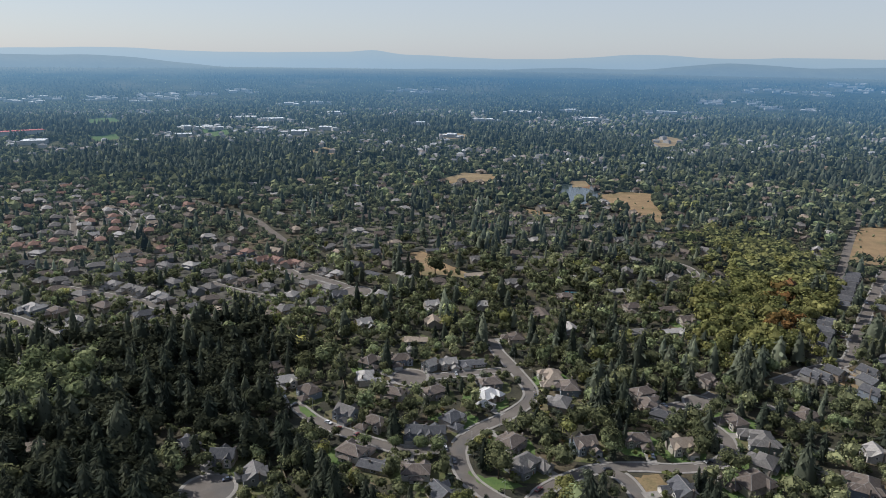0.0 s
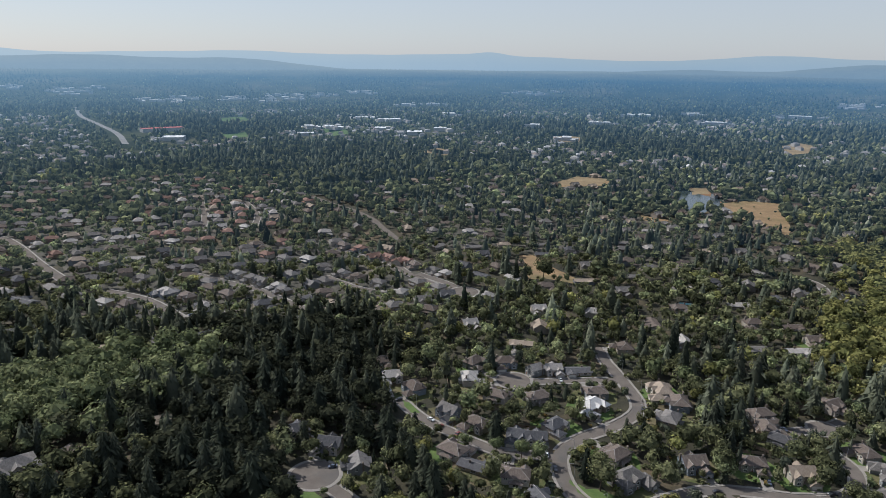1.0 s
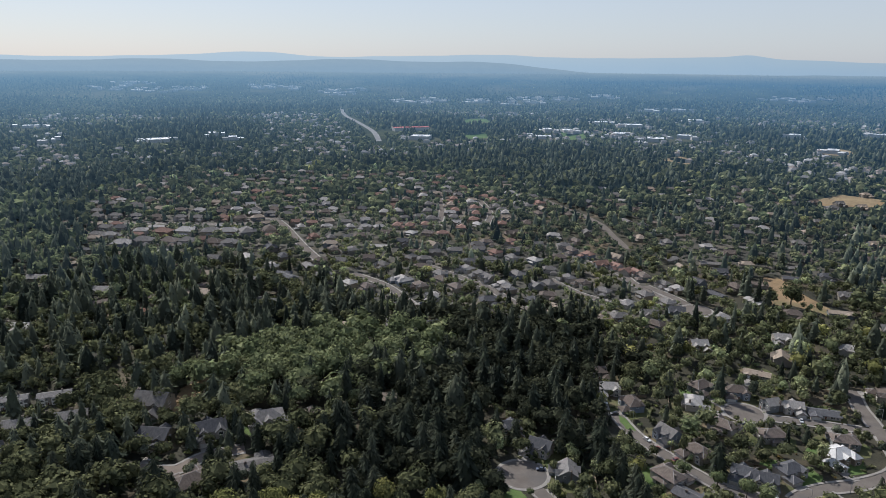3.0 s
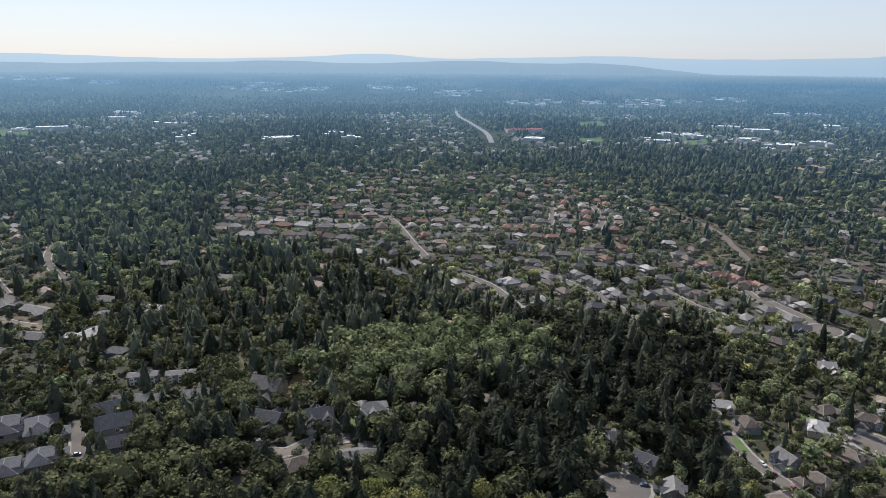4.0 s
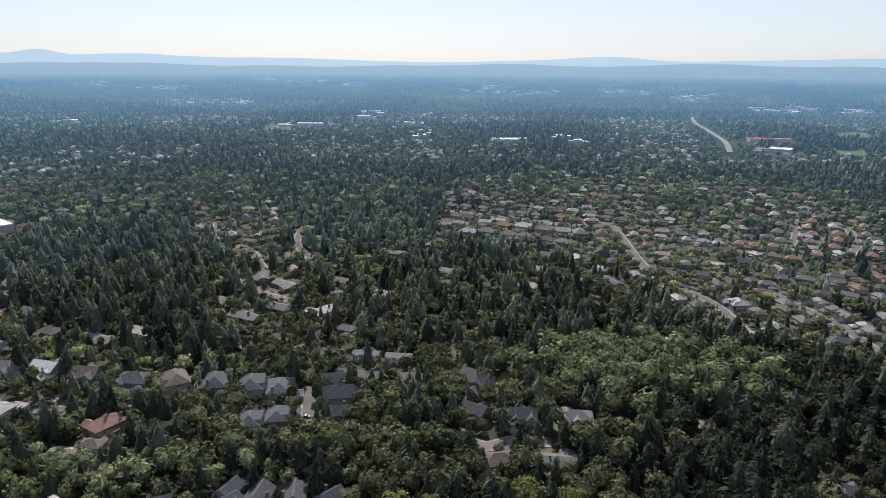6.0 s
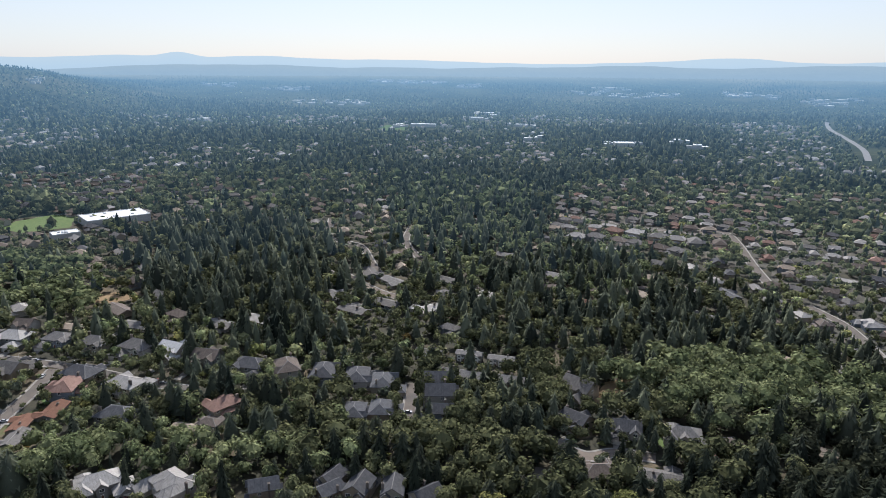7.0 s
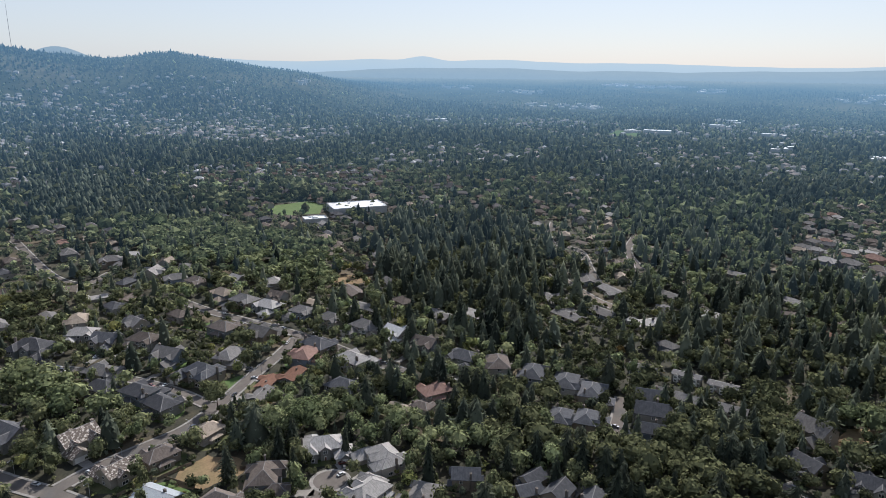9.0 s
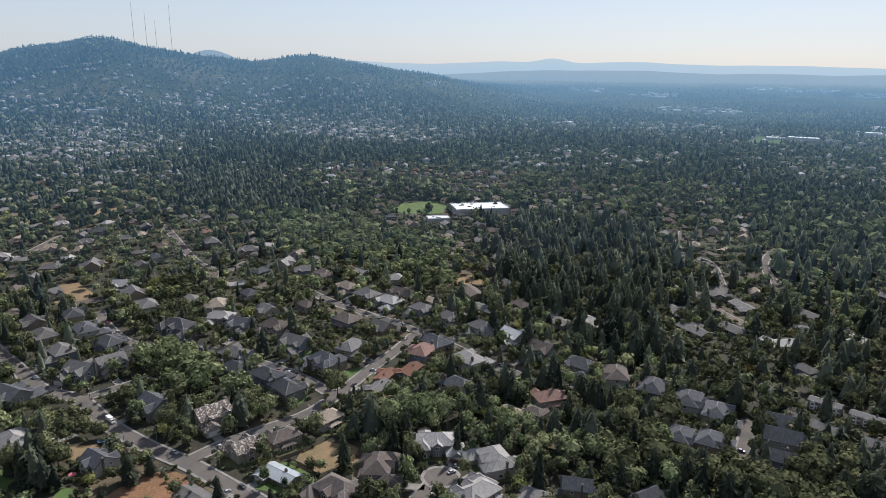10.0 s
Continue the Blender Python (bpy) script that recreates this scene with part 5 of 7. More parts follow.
        wins = [(-2.4, -7.0, 3.8, 1.8, 1.5, "front"), (2.4, -6, 4.0, 1.2, 1.4, "front"), (2.7, 7.2, 0.7, 1.8, 1.5, "back"), (2.7, 7.2, 3.8, 1.2, 1.4, "back"), (-2.2, 6, 3.8, 1.8, 1.5, "back"), (-2.2, 6, 0.6, 2.6, 1.6, "back"), (4.6, -2, 3.9, 1.2, 1.4, "right"), (-4.6, 1, 3.9, 1.2, 1.4, "left")]
    elif form == "ranch":
        w.gable_wall(-9, 9, -4.4, 4.4, 0, 3.0, 0.36, "x")
        r.gable(-9, 9, -4.4, 4.4, 3.0, 0.36, "x", 0.8)
        w.gable_wall(2.4, 8.4, -7.6, -3, 0, 2.9, 0.36, "y")
        r.gable(2.4, 8.4, -7.6, -1.5, 2.9, 0.36, "y", 0.7)
        gars, dr, chim = [(5.4, -7.6, 4.9)], (-0.6, -4.4), (-3, 1.0, 0, 5.4)
        wins = [(-4.5, -4.4, 0.9, 2.6, 1.6, "front"), (-7.4, -4.4, 1.0, 1.2, 1.4, "front"), (-5, 4.4, 0.9, 1.8, 1.5, "back"), (0.5, 4.4, 0.4, 3.0, 2.0, "back"), (6, 4.4, 0.9, 1.8, 1.5, "back"), (9, 0, 1, 1.2, 1.4, "right"), (-9, 0, 1, 1.2, 1.4, "left")]
    elif form == "row":
        w.gable_wall(-8, 8, -4.5, 4.5, 0, 5.2, 0.5, "x")
        r.gable(-8, 8, -4.5, 4.5, 5.2, 0.5, "x", 0.7)
        for x in (-5, 3):
            w.box(x - 1.2, x + 1.2, -6, -4, 0, 2.9)
            r.gable(x - 1.2, x + 1.2, -6, -4, 2.9, 0.5, "y", 0.3)
        dr, chim = (-1, -4.5), (0, 1.5, 0, 8.4)
        wins = [(x, -4.5, 3.3, 1.2, 1.4, "front") for x in (-5, -1, 3, 6.4)] + [(x, 4.5, z, 1.8, 1.5, "back") for x in (-5, 1, 5.5) for z in (0.8, 3.3)]
    else:
        w.gable_wall(-11, 11, -4.5, 4.5, 0, 7.2, 0.4, "x")
        r.gable(-11, 11, -4.5, 4.5, 7.2, 0.4, "x", 0.6)
        for x in (-7.4, 0, 7.4):
            w.gable_wall(x - 1.6, x + 1.6, -6, -4, 0, 6.6, 0.7, "y", 1)
            r.gable(x - 1.6, x + 1.6, -6, -2.5, 6.6, 0.7, "y", 0.35)
            w.box(x + 1.7, x + 3.6, -5.8, -4.4, 3.2, 3.4, 1)
            w.box(x + 1.7, x + 3.6, -5.85, -5.75, 3.4, 4.3, 1)
        dr, chim = (-4, -4.5), (5, 1, 0, 10.2)
        wins = [(x, -6, z, 1.8, 1.5, "front") for x in (-7.4, 0, 7.4) for z in (0.9, 4.0)] + [(x, -4.5, 4.2, 1.2, 1.4, "front") for x in (-4.7, 2.7)] + [(-11, 0, 4, 1.2, 1.4, "left"), (11, 0, 4, 1.2, 1.4, "right")]
    return w, r, wins, gars, dr, chim


DESIGNS = {f: design(f) for f in ("hip", "gable", "big", "town", "ranch", "row", "flats")}
SIZE = {"hip": (8.5, 10.4), "gable": (7.2, 10.0), "big": (12.6, 11.6), "town": (5, 7.6), "ranch": (9.4, 7.6), "row": (8.2, 6), "flats": (11.2, 6)}
TONE = {"g": "weathered grey shingle", "d": "dark slate-grey shingle", "b": "brown shake", "w": "sun-bleached pale shake", "r": "russet", "o": "orange-red tile", "t": "tan shingle", "p": "half-stripped patchy", "m": "pale metal", "x": "bright white"}
BODY = {"hip": "two-storey house with hipped {} roof and garage", "gable": "two-storey gabled house with {} roof", "big": "large rambling house with many-hipped {} roof", "town": "narrow steep-gabled townhouse with {} roof", "ranch": "low single-storey house with shallow {} roof", "row": "terraced townhouse block with long {} roof", "flats": "pale-trimmed apartment block with balconies, {} roof"}
MESHES, PROTOTYPES = {}, {}


def meshes(form, tone):
    if (form, tone) not in MESHES:
        w, r, _, _, _, _ = DESIGNS[form]
        if (form, "walls") not in MESHES:
            MESHES[form, "walls"] = w.mesh("wall", ["siding", "trim"])
        MESHES[form, tone] = (MESHES[form, "walls"], r.mesh("roof", [ROOFS[tone], "roof_cap" if tone in "gdbwmpx" else ROOFS[tone]]))
    return MESHES[form, tone]


def house(form, tone, m, full):
    """A house with its roof, windows, doors and chimney; the distant ones keep fewer parts."""
    key = (form, tone, full)
    if key in PROTOTYPES:
        old = PROTOTYPES[key]
        return copy_thing(old, m @ Matrix.Diagonal((1 / old.scale[0], 1 / old.scale[1], 1 / old.scale[2], 1)))
    root = new("house")
    root.empty_display_size = 2
    wall, roof = meshes(form, tone)
    part("wall", wall, None, root)
    part("roof", roof, None, root, TONE[tone] + " roof")
    _, _, wins, gars, dr, chim = DESIGNS[form]
    for x, y, z, w, h, side in (wins if full > 0 else wins[1:2] + wins[4:6] if full == 0 else []):
        whole, bars, pane = WINDOWS[w, h]
        if full == 2:
            part("pane", pane, None, part("window", bars, None, root, "white-trimmed house window", at=pose(x, y, z, 0, 0, TURNED[side])), "dark window glass")
        else:
            part("window", whole, None, root, at=pose(x, y, z, 0, 0, TURNED[side]))
    for x, y, w in gars if full >= 0 else []:
        part("garage_door", GARAGES[w], None, root, "panelled pale garage door", at=pose(x, y, 0.05))
    if full > 0:
        part("door", DOOR, None, root, "dark painted front door", at=pose(*dr, 0.1))
        x, y, z0, z1 = chim
        part("chimney", chimney_shape(x, y, z0, z1), ["chimney_stone"], root)
    tagged(root, BODY[form].format(TONE[tone]), "house", "houses of the neighbourhood")
    root.matrix_basis = m
    PROTOTYPES[key] = root
    return root


STREET = [(p, (line[min(i + 1, len(line) - 1)] - line[max(0, i - 1)]), w) for n, (w, line) in LINES.items() if n not in ("highway", "wood_drive") for i, p in enumerate(line)]
STREET += [(Vector((x, y)), None, 2 * r) for x, y, r in TURNING_CIRCLES]


def facing(x, y):
    """The turn that points a house's front at the nearest street, and where that street is."""
    here = Vector((x, y))
    p, along, w = min(STREET, key=lambda s: (s[0] - here).length - s[2] / 2)
    gap = p - here
    if gap.length > 70 or gap.length < 1e-3:
        return 25.0 + 12 * math.sin(x * 0.011 + y * 0.007), None, w
    way = gap
    if along is not None:
        n = Vector((-along.y, along.x)).normalized()
        way = n if n.dot(gap) > 0 else -n
        if gap.normalized().dot(way) < 0.6:
            way = gap
    return math.degrees(math.atan2(way.x, -way.y)), p, w


PLACED = []  # x, y, turn, form


def clear_of(x, y, gap):
    return all((x - a) ** 2 + (y - b) ** 2 > gap * gap for a, b, _, _ in PLACED) and all((p.x - x) ** 2 + (p.y - y) ** 2 > (w / 2 + gap * 0.55) ** 2 for p, _, w in STREET) and not any(bool(inside(p, x, y)) for _, p in FAR_FIELDS)


DRIVES, FAR_HOMES = [], []
_terrace = [(x, y) for x, y, f, _ in HOMES if f == "row"]
TERRACE_TURN = math.degrees(math.atan2(_terrace[-1][1] - _terrace[0][1], _terrace[-1][0] - _terrace[0][0]))
if math.cos(radians(TERRACE_TURN - 90)) * -_terrace[0][0] + math.sin(radians(TERRACE_TURN - 90)) * -_terrace[0][1] < 0:
    TERRACE_TURN += 180
_rng = random.Random(11)
for _x, _y, _form, _tone in HOMES:
    _turn, _at, _w = facing(_x, _y)
    if math.hypot(_x, _y) > 820:
        FAR_HOMES.append((_x, _y, _turn if _at is not None else _turn + 90 * _rng.randrange(4), _form, _tone, 0.98))
        PLACED.append((_x, _y, _turn, _form))
        continue
    d = min(math.hypot(_x - q[0], _y - q[1]) for q in HOMES if (q[0], q[1]) != (_x, _y))
    k = _rng.uniform(0.95, 1.04) * (0.88 if yaw_of(_x, _y) < 42 else 1.1 if math.hypot(_x, _y) < 365 else 1.36)
    k = max(0.82, min(k, d / (1.8 * SIZE[_form][0])))
    # step back from the kerb where the front would reach over it
    if _at is not None and _form not in ("row", "flats"):
        d = math.hypot(_at.x - _x, _at.y - _y) - _w / 2
        push = min(5.5, max(0.0, SIZE[_form][1] * k + 1.0 - d))
        _x -= (_at.x - _x) / (d + _w / 2) * push
        _y -= (_at.y - _y) / (d + _w / 2) * push
    if _form in ("row", "flats"):
        _turn = TERRACE_TURN
    near = 2 if math.hypot(_x, _y) < 325 else 1 if math.hypot(_x, _y) < 560 else 0 if math.hypot(_x, _y) < 760 else -1
    if _form in ("row", "flats"):
        k = 0.98 if _form == "row" else 0.78
    flip = _rng.choice((-1, 1)) if _form not in ("row", "flats") else 1
    house(_form, _tone, pose(_x, _y, 0.05, 0, 0, _turn) @ Matrix.Diagonal((k * flip, k, k * _rng.uniform(0.84, 0.95), 1)), near)
    PLACED.append((_x, _y, _turn, _form))
    if _at is not None and near > 0 and DESIGNS[_form][3]:
        gx, gy, _ = DESIGNS[_form][3][0]
        DRIVES.append((_x, _y, _turn, gx * k * flip, gy * k, _at, _w))


def inside(pts, x, y):
    x, y = np.asarray(x, float), np.asarray(y, float)
    hit = np.zeros(x.shape, bool)
    n = len(pts)
    for i in range(n):
        (x0, y0), (x1, y1) = pts[i], pts[(i + 1) % n]
        if y0 != y1:
            hit ^= ((y0 > y) != (y1 > y)) & (x < (x1 - x0) * (y - y0) / (y1 - y0) + x0)
    return hit


# more houses in rows through the estates
OTHERS = []  # x, y, turn, form, tone, size
ROWS_OF = {"terraces": (36, 42, 22, "gbwrgbtwgtr", ("hip", "hip", "gable")), "slopes": (32, 40, 22, "ggbbtdgb", ("hip", "gable", "hip")), "village": (20, 50, 36, "gggbtw", ("hip", "ranch", "gable")),
           "east_side": (-30, 46, 30, "gbgt", ("hip", "gable")), "ranches": (60, 58, 42, "ggbbt", ("ranch",)), "far_rows": (75, 30, 18, "gddb", ("hip", "gable")),
           "hill_homes": (120, 52, 38, "gwbtd", ("hip", "big", "ranch")), "low_estate": (80, 40, 24, "gddb", ("hip",))}
for _n, (_turn, deep, wide, tones, forms) in ROWS_OF.items():
    pts = ESTATES[_n]
    cx, cy = sum(p[0] for p in pts) / len(pts), sum(p[1] for p in pts) / len(pts)
    c, s = math.cos(radians(_turn)), math.sin(radians(_turn))
    span = int(900 / deep)
    for j in range(-span, span):
        for i in range(-int(900 / wide), int(900 / wide)):
            u = i * wide + _rng.uniform(-4.5, 4.5) + 6 * math.sin(j * 2.1)
            v = j * deep + _rng.uniform(-4, 4) + 26 * math.sin(u * 0.013 + j * 0.8) + (5 if j % 2 else -5)
            x, y = cx + u * c - v * s, cy + u * s + v * c
            grove = math.sin(x * 0.021 + 1.3 * math.sin(y * 0.017)) + math.sin(y * 0.026 + 1.1 * math.sin(x * 0.013))
            if _rng.random() < (0.7 if grove > 0.85 else 0.13) or not bool(inside(pts, x, y)) or not clear_of(x, y, 15) or any(bool(inside(f, x, y)) for _, f in FIELDS):
                continue
            _form, _tone = _rng.choice(forms), _rng.choice(tones.replace("h", "g"))
            turn = _turn + (0 if j % 2 else 180) + _rng.uniform(-14, 14)
            k = _rng.uniform(0.8, 0.98)
            OTHERS.append((x, y, turn, _form, _tone, k))
            PLACED.append((x, y, turn, _form))
# and a scatter of homes half hidden among trees
for _i in range(3600):
    r, a = math.sqrt(_rng.uniform(290 ** 2, 1200 ** 2)), radians(_rng.uniform(-36, 132))
    x, y = -math.sin(a) * r, math.cos(a) * r
    if any(bool(inside(p, x, y)) for n, p in WOODS.items()) or any(bool(inside(p, x, y)) for _, p in FIELDS) or not clear_of(x, y, 27) or r < 470:
        continue
    _turn, _at, _w = facing(x, y)
    OTHERS.append((x, y, _turn, _rng.choice(("hip", "ranch", "gable")), _rng.choice("ggbbtdw"), 0.95))
    PLACED.append((x, y, _turn, "hip"))

OTHERS = [(x, y, t, f, c, k * (1.15 if yaw_of(x, y) > 72 else 1.0)) for x, y, t, f, c, k in OTHERS]
tones = list(ROOFS)
crowd = Shape()
for x, y, turn, _form, _tone, k in FAR_HOMES + OTHERS:
    c, n = math.cos(radians(turn)) * k, math.sin(radians(turn)) * k
    for which, shape in enumerate(DESIGNS[_form][:2]):
        base = len(crowd.v)
        crowd.v += [(x + a * c - b * n, y + a * n + b * c, 0.05 + h * k * 0.88) for a, b, h in shape.v]
        crowd.f += [tuple(i + base for i in f) for f in shape.f]
        paint = _rng.randrange(4)
        crowd.m += [paint if which == 0 else 4 + tones.index(_tone) for _ in shape.f]
        crowd.uv += shape.uv
crowd_ob = new("distant_houses", crowd.mesh("distant_houses", ["siding_cream", "siding_taupe", "siding_slate", "siding_pale"] + [ROOFS[t] for t in tones]))
tagged(crowd_ob, "rows of suburban houses with pitched roofs among trees", "houses", kind="stuff")

for _x, _y, _turn, gx, gy, _at, _w in DRIVES:
    a = radians(_turn)
    c, s = math.cos(a), math.sin(a)
    dist = max(2.0, min(14.0, (Vector((_x, _y)) - _at).length + gy - _w / 2 + 1.0))
    verts = []
    for lx, ly in ((gx - 2.4, gy + 0.3), (gx + 2.4, gy + 0.3), (gx + 2.5, gy - dist), (gx - 2.5, gy - dist)):
        verts.append((_x + lx * c - ly * s, _y + lx * s + ly * c, 0.20))
    verts += [(x, y, -0.2) for x, y, _ in verts]
    tagged(new("driveway", mesh_of("driveway", verts, [(0, 3, 2, 1), (0, 1, 5, 4), (1, 2, 6, 5), (2, 3, 7, 6), (3, 0, 4, 7)], ["concrete"])), "short concrete drive up to a garage", "driveway", kind="structure")

# ---- trees ----
rs = np.random.RandomState(5)


def conifer(layers, arms, radius, seed):
    """Unit-high fir: drooping boughs of uneven reach all round a dark core, fuller low down, thin at the tip."""
    g = np.random.RandomState(seed)
    v, f = [], []
    p1, p2, lean = g.uniform(0, 6.28), g.uniform(0, 6.28), g.uniform(-0.03, 0.03)
    for i in range(layers):
        tier = g.uniform(0.8, 1.15)
        for k in range(arms):
            h = 0.09 + 0.87 * ((i + g.uniform(-0.75, 0.75)) / layers)
            h = min(0.97, max(0.05, h))
            a = 2 * math.pi * (k + g.uniform(-0.45, 0.45)) / arms + i * 0.7
            full = (1 - h) ** 0.56 * min(1.0, 0.55 + 2.2 * h) * (1 + 0.16 * math.sin(2 * a + p1) + 0.14 * math.sin(3 * a + p2 + 9 * h))
            rr = radius * full * tier * g.uniform(0.62, 1.16) + 0.014
            w, dr = 2.0 / arms * g.uniform(0.7, 1.2), g.uniform(0.02, 0.075)
            cx = lean * h
            b = len(v)
            v += [(cx + 0.12 * rr * math.cos(a), 0.12 * rr * math.sin(a), h + 0.045), (cx + 0.66 * rr * math.cos(a - w), 0.66 * rr * math.sin(a - w), h + g.uniform(-0.02, 0.02)),
                  (cx + rr * math.cos(a), rr * math.sin(a), h - dr), (cx + 0.66 * rr * math.cos(a + w), 0.66 * rr * math.sin(a + w), h + g.uniform(-0.02, 0.02))]
            f += [(b, b + 1, b + 2), (b, b + 2, b + 3)]
    b = len(v)
    v.append((lean, 0, 0.96))
    for h, q in ((0.55, 0.42), (0.12, 0.72)):
        for k in range(5):
            r = radius * q * g.uniform(0.75, 1.1)
            v.append((r * math.cos(k * 1.2566), r * math.sin(k * 1.2566), h + g.uniform(-0.04, 0.04)))
    for k in range(5):
        n = (k + 1) % 5
        f += [(b, b + 1 + k, b + 1 + n), (b + 1 + k, b + 6 + k, b + 6 + n), (b + 1 + k, b + 6 + n, b + 1 + n)]
    return np.array(v), np.array(f)


ICO_V = np.array([(0, 0, 1)] + [(0.894 * math.cos(k * 1.2566), 0.894 * math.sin(k * 1.2566), 0.447) for k in range(5)] + [(0.894 * math.cos(k * 1.2566 + 0.628), 0.894 * math.sin(k * 1.2566 + 0.628), -0.447) for k in range(5)] + [(0, 0, -1)])
ICO_F = [(0, 1 + k, 1 + (k + 1) % 5) for k in range(5)] + [(1 + k, 6 + k, 1 + (k + 1) % 5) for k in range(5)] + [(1 + (k + 1) % 5, 6 + k, 6 + (k + 1) % 5) for k in range(5)] + [(6 + k, 11, 6 + (k + 1) % 5) for k in range(5)]


def ragged(mid_, size, g, low, high):
    """A lobe of loose leaf sprays: the facets of a ball, each set off and turned a little by itself."""
    q = np.array([v * g.uniform(low, high) for v in ICO_V])
    v, f = [], []
    for a, b, c in ICO_F:
        t = q[[a, b, c]]
        t = t.mean(0) * g.uniform(0.94, 1.08) + (t - t.mean(0)) * g.uniform(0.98, 1.22) + g.normal(size=(3, 3)) * 0.05
        f.append((len(v), len(v) + 1, len(v) + 2))
        v += [np.array(mid_) + p * np.array(size) for p in t]
    return v, f


def broadleaf(clumps, size, seed, lobes=8, radius=0.36, cores=4):
    """Unit-high crown: leaf clumps over several uneven lobes, round a small core."""
    g = np.random.RandomState(seed)
    cs = [(0, 0, 0.60, 0.30)]
    for k in range(lobes):
        a, e = 2 * math.pi * k / lobes + g.uniform(-0.4, 0.4), g.uniform(-0.5, 1.0)
        cs.append((radius * 0.56 * math.cos(a) * (1 - 0.35 * abs(e)), radius * 0.56 * math.sin(a) * (1 - 0.35 * abs(e)), 0.55 + 0.24 * e, g.uniform(0.15, 0.21)))
    v, f = [], []
    while len(f) < clumps * 2:
        x, y, z, r = cs[g.randint(len(cs))]
        d = g.normal(size=3)
        d /= np.linalg.norm(d)
        if d[2] < -0.55:
            continue
        p = np.array((x, y, z)) + d * r * g.uniform(0.8, 1.12)
        if p[2] < 0.2 or any(np.linalg.norm(p - np.array(c[:3])) < c[3] * 0.72 for c in cs):
            continue
        n = d + g.normal(size=3) * 0.3 + np.array((0, 0, 0.2))
        n /= np.linalg.norm(n)
        u = np.cross(n, g.normal(size=3))
        u /= np.linalg.norm(u)
        w = np.cross(n, u)
        s = size * g.uniform(0.6, 1.3)
        b = len(v)
        v += [p + u * s, p + w * s * g.uniform(0.5, 1.0), p - u * s * g.uniform(0.7, 1.1), p - w * s * g.uniform(0.5, 1.0)]
        f += [(b, b + 1, b + 2), (b, b + 2, b + 3)]
    for x, y, z, r in cs[:cores]:
        r = r if cores > 1 else 0.3
        b = len(v)
        cv, cf = ragged((x, y, z), (r * 0.84,) * 3, g, 0.78, 1.1)
        v += cv
        f += [tuple(i + b for i in t) for t in cf]
    return np.array(v), np.array(f)


def stem(height_share, radius):
    v, f = [], []
    for k in range(5):
        c, s = math.cos(k * 1.2566), math.sin(k * 1.2566)
        v += [(radius * c, radius * s, -0.02), (radius * 0.35 * c, radius * 0.35 * s, height_share)]
    for k in range(5):
        a, b = 2 * k, 2 * ((k + 1) % 5)
        f += [(a, b, b + 1), (a, b + 1, a + 1)]
    return np.array(v), np.array(f)


def lump(seed, rough=0.25, tall=0.5):
    v, f = ragged((0, 0, 0.5), (0.4, 0.4, tall), np.random.RandomState(seed), 1 - rough, 1 + rough)
    return np.array(v), np.array(f)


def gem(seed):
    """A crown of eight facets, for trees far off."""
    g = np.random.RandomState(seed)
    v = np.array([(0, 0, 1), (1, 0, 0.1), (0, 1, -0.1), (-1, 0, 0.1), (0, -1, -0.1), (0, 0, -1)], float) * (1 + g.uniform(-0.25, 0.25, (6, 1)))
    return v * np.array((0.45, 0.45, 0.5)) + np.array((0, 0, 0.5)), np.array([(0, 1, 2), (0, 2, 3), (0, 3, 4), (0, 4, 1), (5, 2, 1), (5, 3, 2), (5, 4, 3), (5, 1, 4)])


def crown(seed, lobes, flakes, spread=0.17):
    """A leafy crown seen from far: a few uneven lobes with loose sprays round them."""
    g = np.random.RandomState(seed)
    v, f = [], []
    for k in range(lobes):
        a = 6.283 * k / lobes + g.uniform(-0.5, 0.5)
        size = (0.30 if lobes > 1 else 0.40) * g.uniform(0.85, 1.15)
        mid_ = np.array((spread * math.cos(a) * (lobes > 1), spread * math.sin(a) * (lobes > 1), 0.56 + g.uniform(-0.06, 0.12)))
        b = len(v)
        cv, cf = ragged(mid_, (size, size, size * 1.25), g, 0.72, 1.15)
        v += cv
        f += [tuple(i + b for i in t) for t in cf]
    for k in range(flakes):
        d = g.normal(size=3)
        d[2] = abs(d[2]) * 0.8
        d /= np.linalg.norm(d)
        p = np.array((0, 0, 0.58)) + d * np.array((0.40, 0.40, 0.40)) * g.uniform(0.85, 1.1)
        u = np.cross(d, g.normal(size=3))
        u /= np.linalg.norm(u)
        w = np.cross(d, u)
        b, t = len(v), g.uniform(0.08, 0.14)
        v += [p + u * t, p + w * t, p - u * t - w * t * 0.4]
        f.append((b, b + 1, b + 2))
    return np.array(v), np.array(f)


def tiers(seed, n, sides, radius):
    """A fir seen from far: ragged skirts of boughs, one above the other."""
    g = np.random.RandomState(seed)
    v, f = [], []
    for i in range(n):
        h = 0.06 + 0.80 * i / n
        r = radius * (1 - h) ** 0.6 * g.uniform(0.88, 1.12)
        b = len(v)
        for k in range(sides):
            a, q = 6.283 * (k + 0.5 * (i % 2) + g.uniform(-0.2, 0.2)) / sides, r * (1.0 if k % 2 else 0.72) * g.uniform(0.8, 1.25)
            v.append((q * math.cos(a), q * math.sin(a), h + g.uniform(-0.05, 0.04)))
        v.append((g.uniform(-0.02, 0.02), g.uniform(-0.02, 0.02), min(1.0, h + 0.42 - 0.2 * i / n)))
        f += [(b + sides, b + k, b + (k + 1) % sides) for k in range(sides)]
    return np.array(v), np.array(f)


